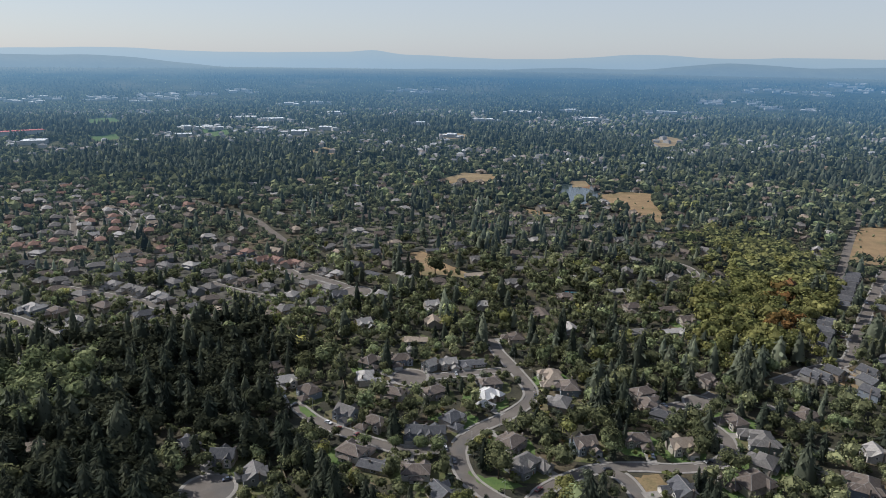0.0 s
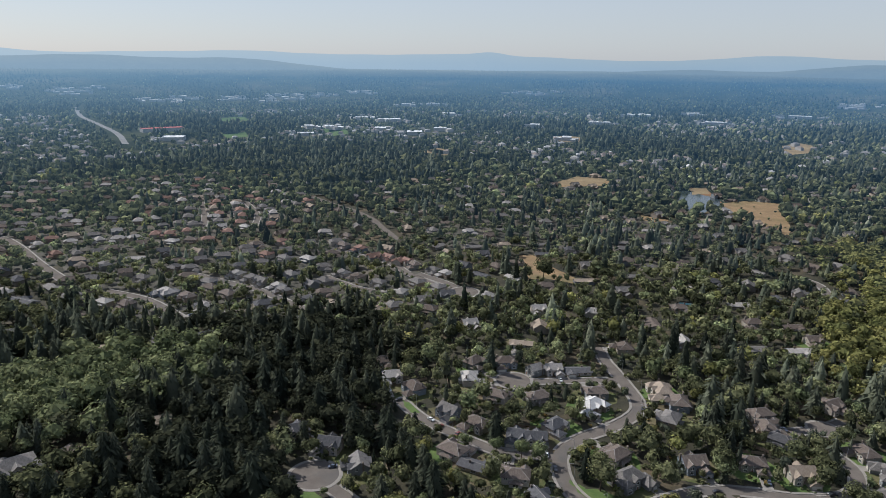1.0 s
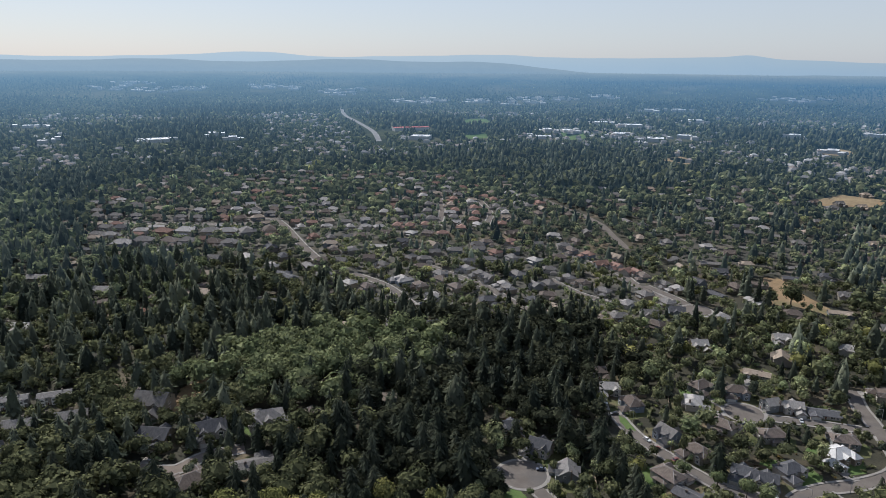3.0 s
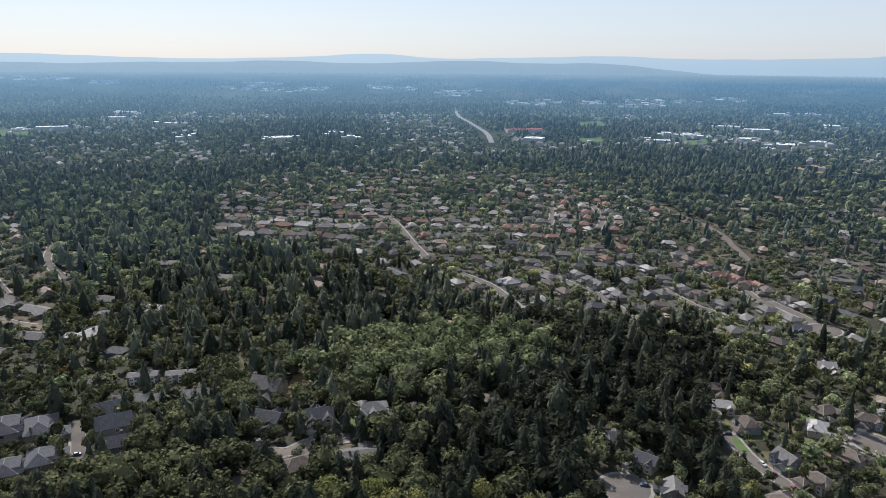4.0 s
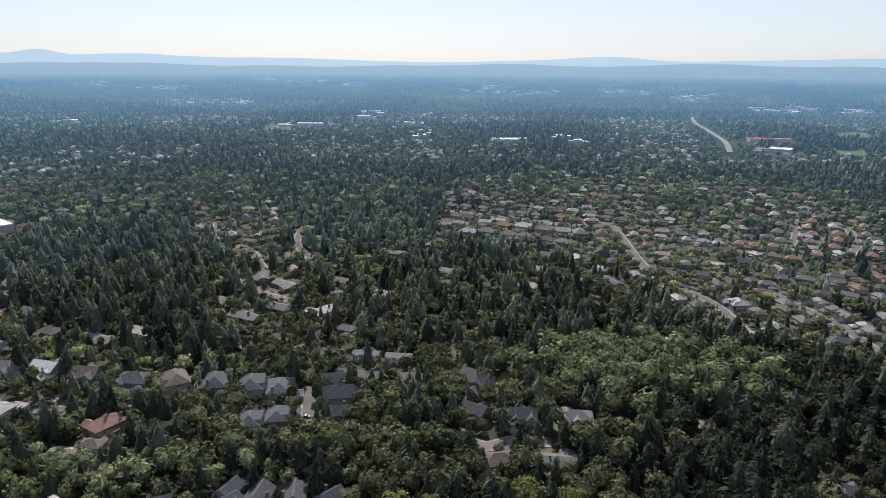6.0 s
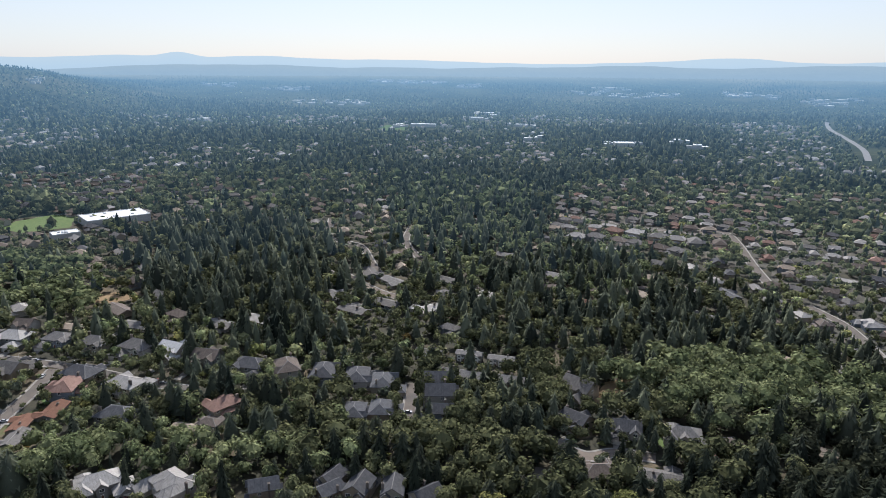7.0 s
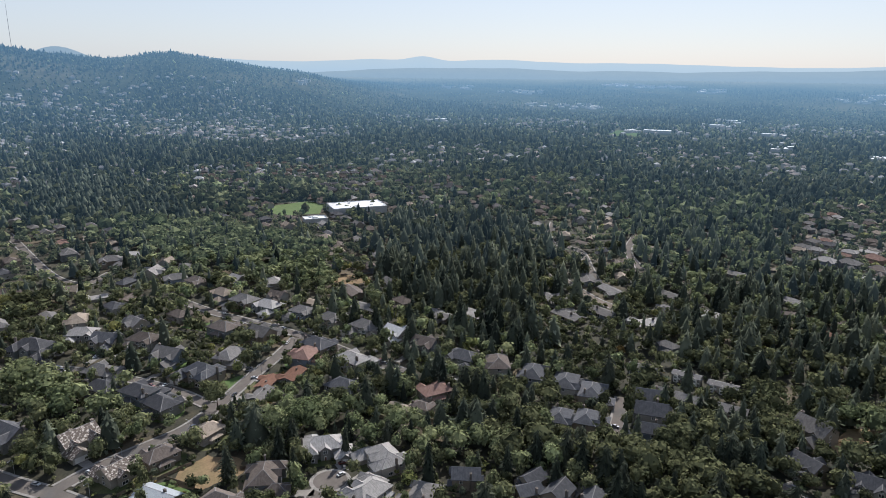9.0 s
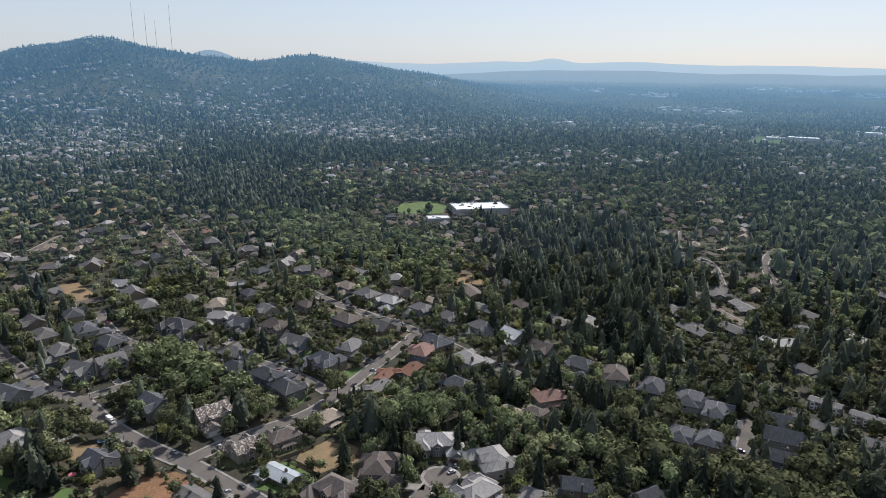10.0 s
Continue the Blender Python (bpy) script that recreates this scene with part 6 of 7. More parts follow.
def spike(seed, sides=5, radius=0.2):
    g = np.random.RandomState(seed)
    v, f = [(0, 0, 1)], []
    for h, r in ((0.5, radius * 0.62), (0.08, radius)):
        b = len(v)
        for k in range(sides):
            a = 2 * math.pi * k / sides + g.uniform(-0.2, 0.2)
            q = r * g.uniform(0.75, 1.25)
            v.append((q * math.cos(a), q * math.sin(a), h + g.uniform(-0.04, 0.04)))
        top = len(v)
        v.append((0, 0, 1.0 if h > 0.3 else 0.66))
        f += [(top, b + k, b + (k + 1) % sides) for k in range(sides)]
    return np.array(v), np.array(f)


def raw_mesh(name, v, f, mat, colour=None):
    me = bpy.data.meshes.new(name)
    me.vertices.add(len(v))
    me.vertices.foreach_set("co", np.ascontiguousarray(v, np.float32).ravel())
    me.loops.add(len(f) * 3)
    me.loops.foreach_set("vertex_index", np.ascontiguousarray(f, np.int32).ravel())
    me.polygons.add(len(f))
    me.polygons.foreach_set("loop_start", np.arange(0, len(f) * 3, 3, dtype=np.int32))
    me.materials.append(MATS[mat])
    if colour is not None:
        at = me.attributes.new("leaf", "FLOAT_COLOR", "POINT")
        at.data.foreach_set("color", np.ascontiguousarray(np.c_[colour, np.ones(len(colour))], np.float32).ravel())
    me.update(calc_edges=True)
    return me


def wood(name, shapes, at, mat, colours=True):
    """One mesh of many trees. at: rows of x, y, z, height, spread, turn, shape, red, green, blue."""
    vs, fs, cs, base = [], [], [], 0
    for i, (v, f) in enumerate(shapes):
        rows = at[at[:, 6].astype(int) == i]
        if not len(rows):
            continue
        c, s = np.cos(rows[:, 5])[:, None], np.sin(rows[:, 5])[:, None]
        x = (v[None, :, 0] * c - v[None, :, 1] * s) * rows[:, 4:5] + rows[:, 0:1]
        y = (v[None, :, 0] * s + v[None, :, 1] * c) * rows[:, 4:5] + rows[:, 1:2]
        z = v[None, :, 2] * rows[:, 3:4] + rows[:, 2:3]
        vs.append(np.stack([x, y, z], -1).reshape(-1, 3))
        fs.append((f[None] + (np.arange(len(rows)) * len(v))[:, None, None]).reshape(-1, 3) + base)
        cs.append(np.repeat(rows[:, 7:10], len(v), 0))
        base += len(rows) * len(v)
    return new(name, raw_mesh(name, np.concatenate(vs), np.concatenate(fs), mat, np.concatenate(cs) if colours else None))


# where trees may stand, and how tall
CELL, X0, Y0, NX, NY = 3.0, -1450.0, -1100.0, 800, 880
gx, gy = np.meshgrid(X0 + (np.arange(NX) + 0.5) * CELL, Y0 + (np.arange(NY) + 0.5) * CELL, indexing="ij")
cap, view = np.full((NX, NY), 99.0), np.full((NX, NY), 99.0)
zone = np.zeros((NX, NY), np.int8)


def window_of(x0, x1, y0, y1):
    i0, i1 = int(max(0, (x0 - X0) // CELL)), int(min(NX, (x1 - X0) // CELL + 2))
    j0, j1 = int(max(0, (y0 - Y0) // CELL)), int(min(NY, (y1 - Y0) // CELL + 2))
    return slice(i0, max(i0, i1)), slice(j0, max(j0, j1))


def limit_round(x, y, r, tall, grid=cap):
    w = window_of(x - r, x + r, y - r, y + r)
    near = (gx[w] - x) ** 2 + (gy[w] - y) ** 2 < r * r
    grid[w][near] = np.minimum(grid[w][near], tall)


room = np.full((NX, NY), 30.0)  # free radius for a crown


def keep_clear(x, y, r):
    w = window_of(x - r - 9, x + r + 9, y - r - 9, y + r + 9)
    room[w] = np.minimum(room[w], np.hypot(gx[w] - x, gy[w] - y) - r)


def limit_view(x, y, r, reach, open_share=1.0):
    """Nothing tall stands close before a thing that lies open to the eye."""
    d = math.hypot(x, y)
    rise = EYE[2] / d
    for s in np.arange(0, reach, 3.0):
        limit_round(x - x / d * (r + s), y - y / d * (r + s), r, max(4.2, (s + r * 0.5) * rise * open_share + 3.8), view)


WOODS = {"villa_wood": [(-150, 190), (-205, 262), (-297, 300), (-372, 168), (-228, 100)], "dark_edge": [(-155.0, 438.0), (-101.0, 440.0), (-79.0, 364.0), (-74.0, 314.0), (-83.0, 292.0), (-109.0, 297.0)], **WOODS}
ZONES = list(WOODS)
for _i, _n in enumerate(ZONES):
    p = WOODS[_n]
    w = window_of(min(q[0] for q in p), max(q[0] for q in p), min(q[1] for q in p), max(q[1] for q in p))
    zone[w][inside(p, gx[w], gy[w])] = _i + 1
for _n, _p in ESTATES.items():
    if _n in ("ranches", "village", "hill_homes", "east_side"):
        continue
    w = window_of(min(q[0] for q in _p), max(q[0] for q in _p), min(q[1] for q in _p), max(q[1] for q in _p))
    hit = inside(_p, gx[w], gy[w]) & (zone[w] == 0)
    zone[w][hit] = 100
for _n, (_w, _line) in LINES.items():
    for a, b in zip(_line[:-1], _line[1:]):
        for k in range(max(1, int((b - a).length / 4))):
            q = a.lerp(b, k / max(1, int((b - a).length / 4)))
            limit_round(q.x, q.y, _w / 2 + 1.6, 0)
            if _n != "wood_drive":
                keep_clear(q.x, q.y, _w / 2 - 0.5)
                limit_view(q.x, q.y, _w / 2, 24 if q.length < 480 else 32, 0.85 if q.length < 480 else 1.0)
for _x, _y, _r in TURNING_CIRCLES:
    limit_round(_x, _y, _r + 2.5, 0)
    keep_clear(_x, _y, _r)
    limit_view(_x, _y, _r, 18)
for _kind, _p in FIELDS:
    w = window_of(min(q[0] for q in _p), max(q[0] for q in _p), min(q[1] for q in _p), max(q[1] for q in _p))
    hit = inside(_p, gx[w], gy[w])
    cap[w][hit] = np.where(rs.rand(int(hit.sum())) < 0.09, 3.4, 0.0) if "dry" in _kind else 0.0
    mid_ = (sum(q[0] for q in _p) / len(_p), sum(q[1] for q in _p) / len(_p))
    for q in (*_p, mid_):
        limit_view(q[0], q[1], 12 if "school" in _kind else 5, (22 if "school" in _kind else 14) * max(1.0, math.hypot(*q) / 330), 0.8)
for _i, (_x, _y, _turn, _form) in enumerate(PLACED):
    _r = SIZE[_form][0] * (0.95 if _i < len(HOMES) and yaw_of(_x, _y) > 42 else 0.8)
    limit_round(_x, _y, _r, 0)
    keep_clear(_x, _y, _r)
    if _i < len(HOMES):
        if _form not in ("row", "flats"):
            limit_view(_x, _y, 7.0, min(16 * math.hypot(_x, _y) / EYE[2], 40), 1.1)
    elif rs.rand() < (0.4 if zone[window_of(_x, _x, _y, _y)].max() == 100 else 0.75):
        limit_view(_x, _y, 5.5, 24, 1.1)

for _x, _y in SCHOOL:
    limit_round(_x, _y, 26, 0)
    limit_view(_x, _y, 18, 24, 1.3)

KIND_OF = {  # share of firs, firs' heights, broadleaves' heights, density, broadleaf tones
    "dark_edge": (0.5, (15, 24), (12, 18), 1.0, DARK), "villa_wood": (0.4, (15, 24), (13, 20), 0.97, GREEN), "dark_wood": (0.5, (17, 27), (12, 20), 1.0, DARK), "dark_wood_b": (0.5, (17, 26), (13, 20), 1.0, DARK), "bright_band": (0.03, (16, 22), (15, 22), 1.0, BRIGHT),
    "autumn_grove": (0.02, (12, 18), (13, 19), 1.0, GOLD), "south_band": (0.12, (12, 18), (11, 16), 1.0, BRIGHT), "south_mix": (0.3, (15, 24), (14, 21), 1.0, GREEN),
    "tall_firs": (0.66, (20, 32), (12, 19), 0.75, GREEN), "tall_firs_b": (0.6, (16, 27), (11, 18), 0.85, GREEN), "ravine": (0.18, (14, 22), (12, 18), 1.0, BRIGHT),
    "island_grove": (0.15, (14, 19), (14, 20), 1.0, BRIGHT), "fir_hill": (0.85, (17, 28), (12, 18), 1.0, GREEN), "west_belt": (0.75, (18, 28), (12, 18), 0.95, GREEN),
    "north_belt": (0.7, (18, 28), (12, 18), 0.95, GREEN), "ranch_gardens": (0.48, (15, 27), (9, 16), 0.92, BRIGHT), "scrub_slope": (0.12, (8, 13), (7, 11), 1.0, GREEN)}


CLOSED = ("island_grove", "ravine", "bright_band", "south_band", "tall_firs", "tall_firs_b", "dark_wood", "dark_wood_b", "autumn_grove", "fir_hill")


def pick(tones, n):
    t = np.array(tones)
    k = rs.rand(n)[:, None]
    return t[0] + (t[2] - t[0]) * k * rs.uniform(0.85, 1.15, (n, 1))


def plant(r0, r1, step):
    """Trees of the ring between two distances: x, y, height, spread, fir or not, and tone."""
    n = int((r1 + 120) / step) + 1
    i, j = np.meshgrid(np.arange(-n, n), np.arange(-n, n), indexing="ij")
    x, y = (i + rs.uniform(0, 1, i.shape)).ravel() * step, (j + rs.uniform(0, 1, i.shape)).ravel() * step
    r, a = np.hypot(x, y), yaw_of(x, y)
    soft = r + np.where(r > 400, rs.normal(0, 45, len(r)), 0)
    keep = (soft >= r0) & (soft < r1) & (a > -40) & (a < 136)
    x, y, r = x[keep], y[keep], r[keep]
    m = len(x)
    ci, cj = np.clip(((x - X0) / CELL).astype(int), 0, NX - 1), np.clip(((y - Y0) / CELL).astype(int), 0, NY - 1)
    wx, wy = x + rs.normal(0, 13, m), y + rs.normal(0, 13, m)
    z = zone[np.clip(((wx - X0) / CELL).astype(int), 0, NX - 1), np.clip(((wy - Y0) / CELL).astype(int), 0, NY - 1)]
    dense = np.array([1.0] + [3.0 if n_ in CLOSED else 1.3 for n_ in ZONES] + [1.0] * (100 - len(ZONES)))
    c = np.minimum(cap[ci, cj], view[ci, cj] * dense[z])
    out = ((x < X0) | (x > X0 + NX * CELL) | (y < Y0) | (y > Y0 + NY * CELL))
    free = np.where(out, 30, room[ci, cj])
    z, c = np.where(out, 0, z), np.where(out, 99, c)
    lum = 0.5 + 0.25 * np.sin(x * 0.013 + 2 * np.sin(y * 0.009)) + 0.25 * np.sin(y * 0.017 + 1.7 * np.sin(x * 0.011))
    fir = rs.rand(m) < 0.06 + 0.30 * lum ** 1.5
    tall = np.where(fir, rs.uniform(14, 26, m), rs.uniform(6, 17, m)) * np.where(r > 640, 0.85, 1.0)
    tone = np.where(fir[:, None], pick(FIR, m), pick(GREEN, m))
    odd = rs.rand(m)
    tone = np.where(((odd < np.where(r > 640, 0.08, 0.18)) & ~fir)[:, None], pick(BRIGHT, m), tone)
    tone = np.where(((odd > 0.96) & ~fir)[:, None], pick(GOLD, m), tone)
    patch_tone = 1 + 0.3 * np.sin(x * 0.061 + 2.1 * np.sin(y * 0.043)) * np.sin(y * 0.053 + 1.9 * np.sin(x * 0.037))
    tone = tone * (patch_tone * rs.uniform(0.72, 1.3, m) * np.where(fir, 0.95, 1.22))[:, None]
    live = rs.rand(m) < 0.8 + 0.2 * lum
    e = z == 100
    tall = np.where(e, np.where(fir, rs.uniform(8, 15, m), rs.uniform(5.5, 11.5, m)), tall)
    tone = np.where(e[:, None], tone * 1.2, tone)
    live = np.where(e, rs.rand(m) < 0.92, live)
    grove = np.sin(x * 0.021 + 1.3 * np.sin(y * 0.017)) + np.sin(y * 0.026 + 1.1 * np.sin(x * 0.013)) > 0.85
    tall = np.where(e & grove, tall * 1.35, tall)
    for k, n_ in enumerate(ZONES):
        share, fh, bh, dens, tones = KIND_OF[n_]
        q = z == k + 1
        w = int(q.sum())
        if not w:
            continue
        f = rs.rand(w) < share
        fir[q] = f
        tall[q] = np.where(f, rs.uniform(*fh, w), rs.uniform(*bh, w))
        live[q] = rs.rand(w) < dens
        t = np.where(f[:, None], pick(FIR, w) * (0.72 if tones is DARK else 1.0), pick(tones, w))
        if n_ == "autumn_grove":
            d = np.minimum(np.hypot(x[q] - RUST[0], y[q] - RUST[1]), np.hypot(x[q] - RUST[2], y[q] - RUST[3]))
            t = np.where((rs.rand(w) < 0.7 * np.exp(-(d / 18) ** 2))[:, None], pick(RUSTY, w), t)
        if n_ == "scrub_slope":
            t = np.where((rs.rand(w) < 0.012)[:, None], pick(RUSTY, w), t)
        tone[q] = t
    tall *= np.where(rs.rand(m) < 0.3, rs.uniform(0.55, 0.9, m), 1.0)
    squeezed = np.minimum(tall, np.where(c > 90, 99, c * rs.uniform(0.7, 1.1, m)))
    live &= (squeezed > 1.8) & ((squeezed > 5.5) | (rs.rand(m) < 0.85))
    fir &= ~((squeezed < tall * 0.6) & (rs.rand(m) < 0.85))
    tall = squeezed
    spread = np.where(fir, tall * rs.uniform(0.88, 1.25, m), tall * rs.uniform(0.82, 1.15, m) * np.where((z > 0) & (z < 100), 1.12, 1.0))
    spread = np.where(~fir & (r > 600), spread * rs.uniform(1.0, 1.4, m), spread)
    widest = (free + 1.2) / np.where(fir, 0.28, 0.36)
    live &= widest > 4.5
    spread = np.minimum(spread, widest)
    tall = np.minimum(tall, np.where(fir, spread * 1.7 + 1, spread * 2.0 + 1))
    for _, pts in FAR_FIELDS:
        for step_ in (0, 40, 80):
            live &= ~inside(pts, x + x / r * step_, y + y / r * step_)
    d = np.c_[x, y, tall, spread, fir, tone][live]
    return d


def rows_for(d, firs, leaves, shapes):
    """Rows for wood(): the firs take the first shapes, the broadleaves the rest."""
    n = len(d)
    kind = np.where(d[:, 4] > 0.5, rs.randint(0, firs, n), firs + rs.randint(0, leaves, n))
    return np.c_[d[:, 0], d[:, 1], height(d[:, 0], d[:, 1]) - 0.1, d[:, 2], d[:, 3], rs.uniform(0, 6.28, n), kind, d[:, 5:8]]


near = plant(235, 660, 7.8)
order = np.argsort(np.hypot(near[:, 0], near[:, 1]))
near = near[order]
tallish = near[:, 2] > 4.5
fir_rows = np.where((near[:, 4] > 0.5) & tallish)[0][:250]
leaf_rows = np.where((near[:, 4] < 0.5) & tallish)[0][:250]
single = np.zeros(len(near), bool)
single[fir_rows] = single[leaf_rows] = True


def tree_kind(name, crowns, trunk, mat, label, category):
    made = []
    for v, f in crowns:
        root = new(name)
        root.empty_display_size = 1
        a = new("trunk", raw_mesh("trunk", *trunk, "bark"))
        b = new("crown", raw_mesh("crown", v, f, mat))
        a.parent = b.parent = root
        tagged(root, label, category, "trees among the houses")
        made.append([root, False])
    return made


FIR_SHAPES = [conifer(17, 11, 0.29, 1), conifer(16, 10, 0.24, 2), conifer(17, 11, 0.33, 3)]
LEAF_SHAPES = [broadleaf(560, 0.028, 4), broadleaf(540, 0.029, 5, 9, 0.40), broadleaf(560, 0.028, 6, 12, 0.33)]
KINDS = {"needles": tree_kind("conifer_tree", FIR_SHAPES, stem(0.9, 0.016), "needles", "tall dark green fir with drooping boughs", "conifer tree")}
for _mat, _words in (("leaves_green", "rounded mid-green broadleaf tree"), ("leaves_bright", "bright yellow-green broadleaf tree in full leaf"), ("leaves_gold", "olive-gold broadleaf tree dry from summer"), ("leaves_rust", "rust-orange broadleaf tree turning early")):
    KINDS[_mat] = tree_kind("broadleaf_tree", LEAF_SHAPES, stem(0.55, 0.022), _mat, _words, "broadleaf tree")
for row in near[single]:
    x, y, tall, spread, fir, cr, cg, cb = row
    mat = "needles" if fir > 0.5 else "leaves_rust" if cr > cg * 1.1 else "leaves_gold" if cr > cg * 0.85 and cg > 0.1 else "leaves_bright" if cg > 0.105 else "leaves_green"
    slot = KINDS[mat][rs.randint(3)]
    m = pose(x, y, 0.0, 0, 0, rs.uniform(0, 360)) @ Matrix.Diagonal((spread, spread, tall, 1))
    if not slot[1]:
        slot[0].matrix_basis, slot[1] = m, True
    else:
        copy_thing(slot[0], m @ Matrix.Diagonal((1 / slot[0].scale[0], 1 / slot[0].scale[1], 1 / slot[0].scale[2], 1)))
# trees that stand out by their height or colour
for x, y, tall, mat in LANDMARK_TREES:
    slot = KINDS[mat][rs.randint(3)]
    wide = tall * (rs.uniform(0.75, 0.95) if mat == "needles" else rs.uniform(1.0, 1.3))
    m = pose(x, y, 0.0, 0, 0, rs.uniform(0, 360)) @ Matrix.Diagonal((wide, wide, tall, 1))
    if not slot[1]:
        slot[0].matrix_basis, slot[1] = m, True
    else:
        copy_thing(slot[0], m @ Matrix.Diagonal((1 / slot[0].scale[0], 1 / slot[0].scale[1], 1 / slot[0].scale[2], 1)))
for slots in KINDS.values():
    for root, used in slots:
        if not used:
            for o in (*root.children, root):
                bpy.data.objects.remove(o)

shapes = [conifer(12, 9, 0.29, 11), conifer(11, 8, 0.24, 12), conifer(12, 9, 0.33, 13), broadleaf(135, 0.050, 14, cores=3), broadleaf(128, 0.051, 15, 6, 0.4, cores=3), broadleaf(135, 0.050, 16, 9, cores=3)]
rest = near[~single]
close = np.hypot(rest[:, 0], rest[:, 1]) + rs.normal(0, 25, len(rest)) < 430
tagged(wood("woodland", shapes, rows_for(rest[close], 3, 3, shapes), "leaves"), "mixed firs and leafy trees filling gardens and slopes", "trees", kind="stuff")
shapes = [conifer(7, 7, 0.29, 61), conifer(7, 7, 0.24, 62), conifer(7, 7, 0.33, 63), broadleaf(60, 0.068, 64, cores=2), broadleaf(56, 0.07, 65, 6, 0.4, cores=2), broadleaf(60, 0.068, 66, 9, cores=2)]
tagged(wood("woodland", shapes, rows_for(rest[~close], 3, 3, shapes), "leaves"), "garden trees and firs between rows of houses", "trees", kind="stuff")
# from here outwards the leaf material carries the painted haze glow
mid = plant(660, 1270, 9.2)
close = np.hypot(mid[:, 0], mid[:, 1]) + rs.normal(0, 40, len(mid)) < 890
shapes = [conifer(4, 6, 0.31, 81), conifer(4, 6, 0.26, 82), broadleaf(24, 0.11, 83, 7, cores=1), broadleaf(22, 0.115, 84, 6, 0.4, cores=1), broadleaf(24, 0.11, 85, 9, cores=1)]
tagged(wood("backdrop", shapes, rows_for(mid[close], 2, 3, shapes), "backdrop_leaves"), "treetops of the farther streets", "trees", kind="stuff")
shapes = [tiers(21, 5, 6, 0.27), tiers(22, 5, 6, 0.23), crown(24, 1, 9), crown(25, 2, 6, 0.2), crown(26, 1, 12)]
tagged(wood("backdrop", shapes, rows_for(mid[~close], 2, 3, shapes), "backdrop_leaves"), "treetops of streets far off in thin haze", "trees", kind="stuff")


def far_trees(r0, r1, step, big):
    n = int(r1 / step) + 1
    i, j = np.meshgrid(np.arange(-n, n), np.arange(-n, n), indexing="ij")
    x, y = (i + rs.uniform(0, 1, i.shape)).ravel() * step, (j + rs.uniform(0, 1, i.shape)).ravel() * step
    r, a = np.hypot(x, y) + rs.normal(0, (r1 - r0) * 0.09, len(x)), yaw_of(x, y)
    lum = 0.5 + 0.25 * np.sin(x * 0.0063 + 2 * np.sin(y * 0.004)) + 0.25 * np.sin(y * 0.007 + 1.7 * np.sin(x * 0.005))
    keep = (r >= r0) & (r < r1) & (a > -40) & (a < 136) & (rs.rand(len(x)) < 0.55 + 0.45 * lum)
    for b0, b1 in (RED_HALL[:2], RED_HALL[2:]):
        d = math.hypot(b0, b1)
        along, across = ((b0 - x) * b0 + (b1 - y) * b1) / d, ((b0 - x) * b1 - (b1 - y) * b0) / d
        keep &= (along < -30) | (along > 110) | (np.abs(across) > 45)
    for az, reach, half in PARKS:
        b0, b1 = -math.sin(radians(az)) * reach, math.cos(radians(az)) * reach
        along, across = ((b0 - x) * b0 + (b1 - y) * b1) / reach, ((b0 - x) * b1 - (b1 - y) * b0) / reach
        keep &= (along < -30) | (along > 90 + 0.02 * reach) | (np.abs(across) > half + 8) | (rs.rand(len(x)) < 0.06)
    reach = np.maximum(np.hypot(x, y), 1)
    for _, pts in FAR_FIELDS:
        for step_ in (0, 45, 90):
            keep &= ~inside(pts, x + x / reach * step_, y + y / reach * step_)
    for q in LINES["highway"][1][::2]:
        d = q.length
        along, across = ((q.x - x) * q.x + (q.y - y) * q.y) / d, ((q.x - x) * q.y - (q.y - y) * q.x) / d
        keep &= (along < -16) | (along > 95) | (np.abs(across) > 20)
    x, y, lum = x[keep], y[keep], lum[keep]
    m = len(x)
    fir = rs.rand(m) < 0.15 + 0.45 * lum
    tall = np.where(fir, rs.uniform(14, 26, m), rs.uniform(8, 16, m)) * np.where(lum > 0.5, 1.0, 0.75) * (1.0 if r0 < 2700 else 0.85 if r0 < 3000 else 0.6 if r0 < 3600 else 0.45)
    spread = np.where(fir, tall * 0.9, tall * 1.1) * big
    tone = np.where(fir[:, None], pick(FIR, m) * 0.9, pick(GREEN, m) * 1.15) * (rs.uniform(0.65, 1.4, m) * (0.75 + 0.5 * (1 - lum)))[:, None]
    return np.c_[x, y, tall, spread, fir, tone]


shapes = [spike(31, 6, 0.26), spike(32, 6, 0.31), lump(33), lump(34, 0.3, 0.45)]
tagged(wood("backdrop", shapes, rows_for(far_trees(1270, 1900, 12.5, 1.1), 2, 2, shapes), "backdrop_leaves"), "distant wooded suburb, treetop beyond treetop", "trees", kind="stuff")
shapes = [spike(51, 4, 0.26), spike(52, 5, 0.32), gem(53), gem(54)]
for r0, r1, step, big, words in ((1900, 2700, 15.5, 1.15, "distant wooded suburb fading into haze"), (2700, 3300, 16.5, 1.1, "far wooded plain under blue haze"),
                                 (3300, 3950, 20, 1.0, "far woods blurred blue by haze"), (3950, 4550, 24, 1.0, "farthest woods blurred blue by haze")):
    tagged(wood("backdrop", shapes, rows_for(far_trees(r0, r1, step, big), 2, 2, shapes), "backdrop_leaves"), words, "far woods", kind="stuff")

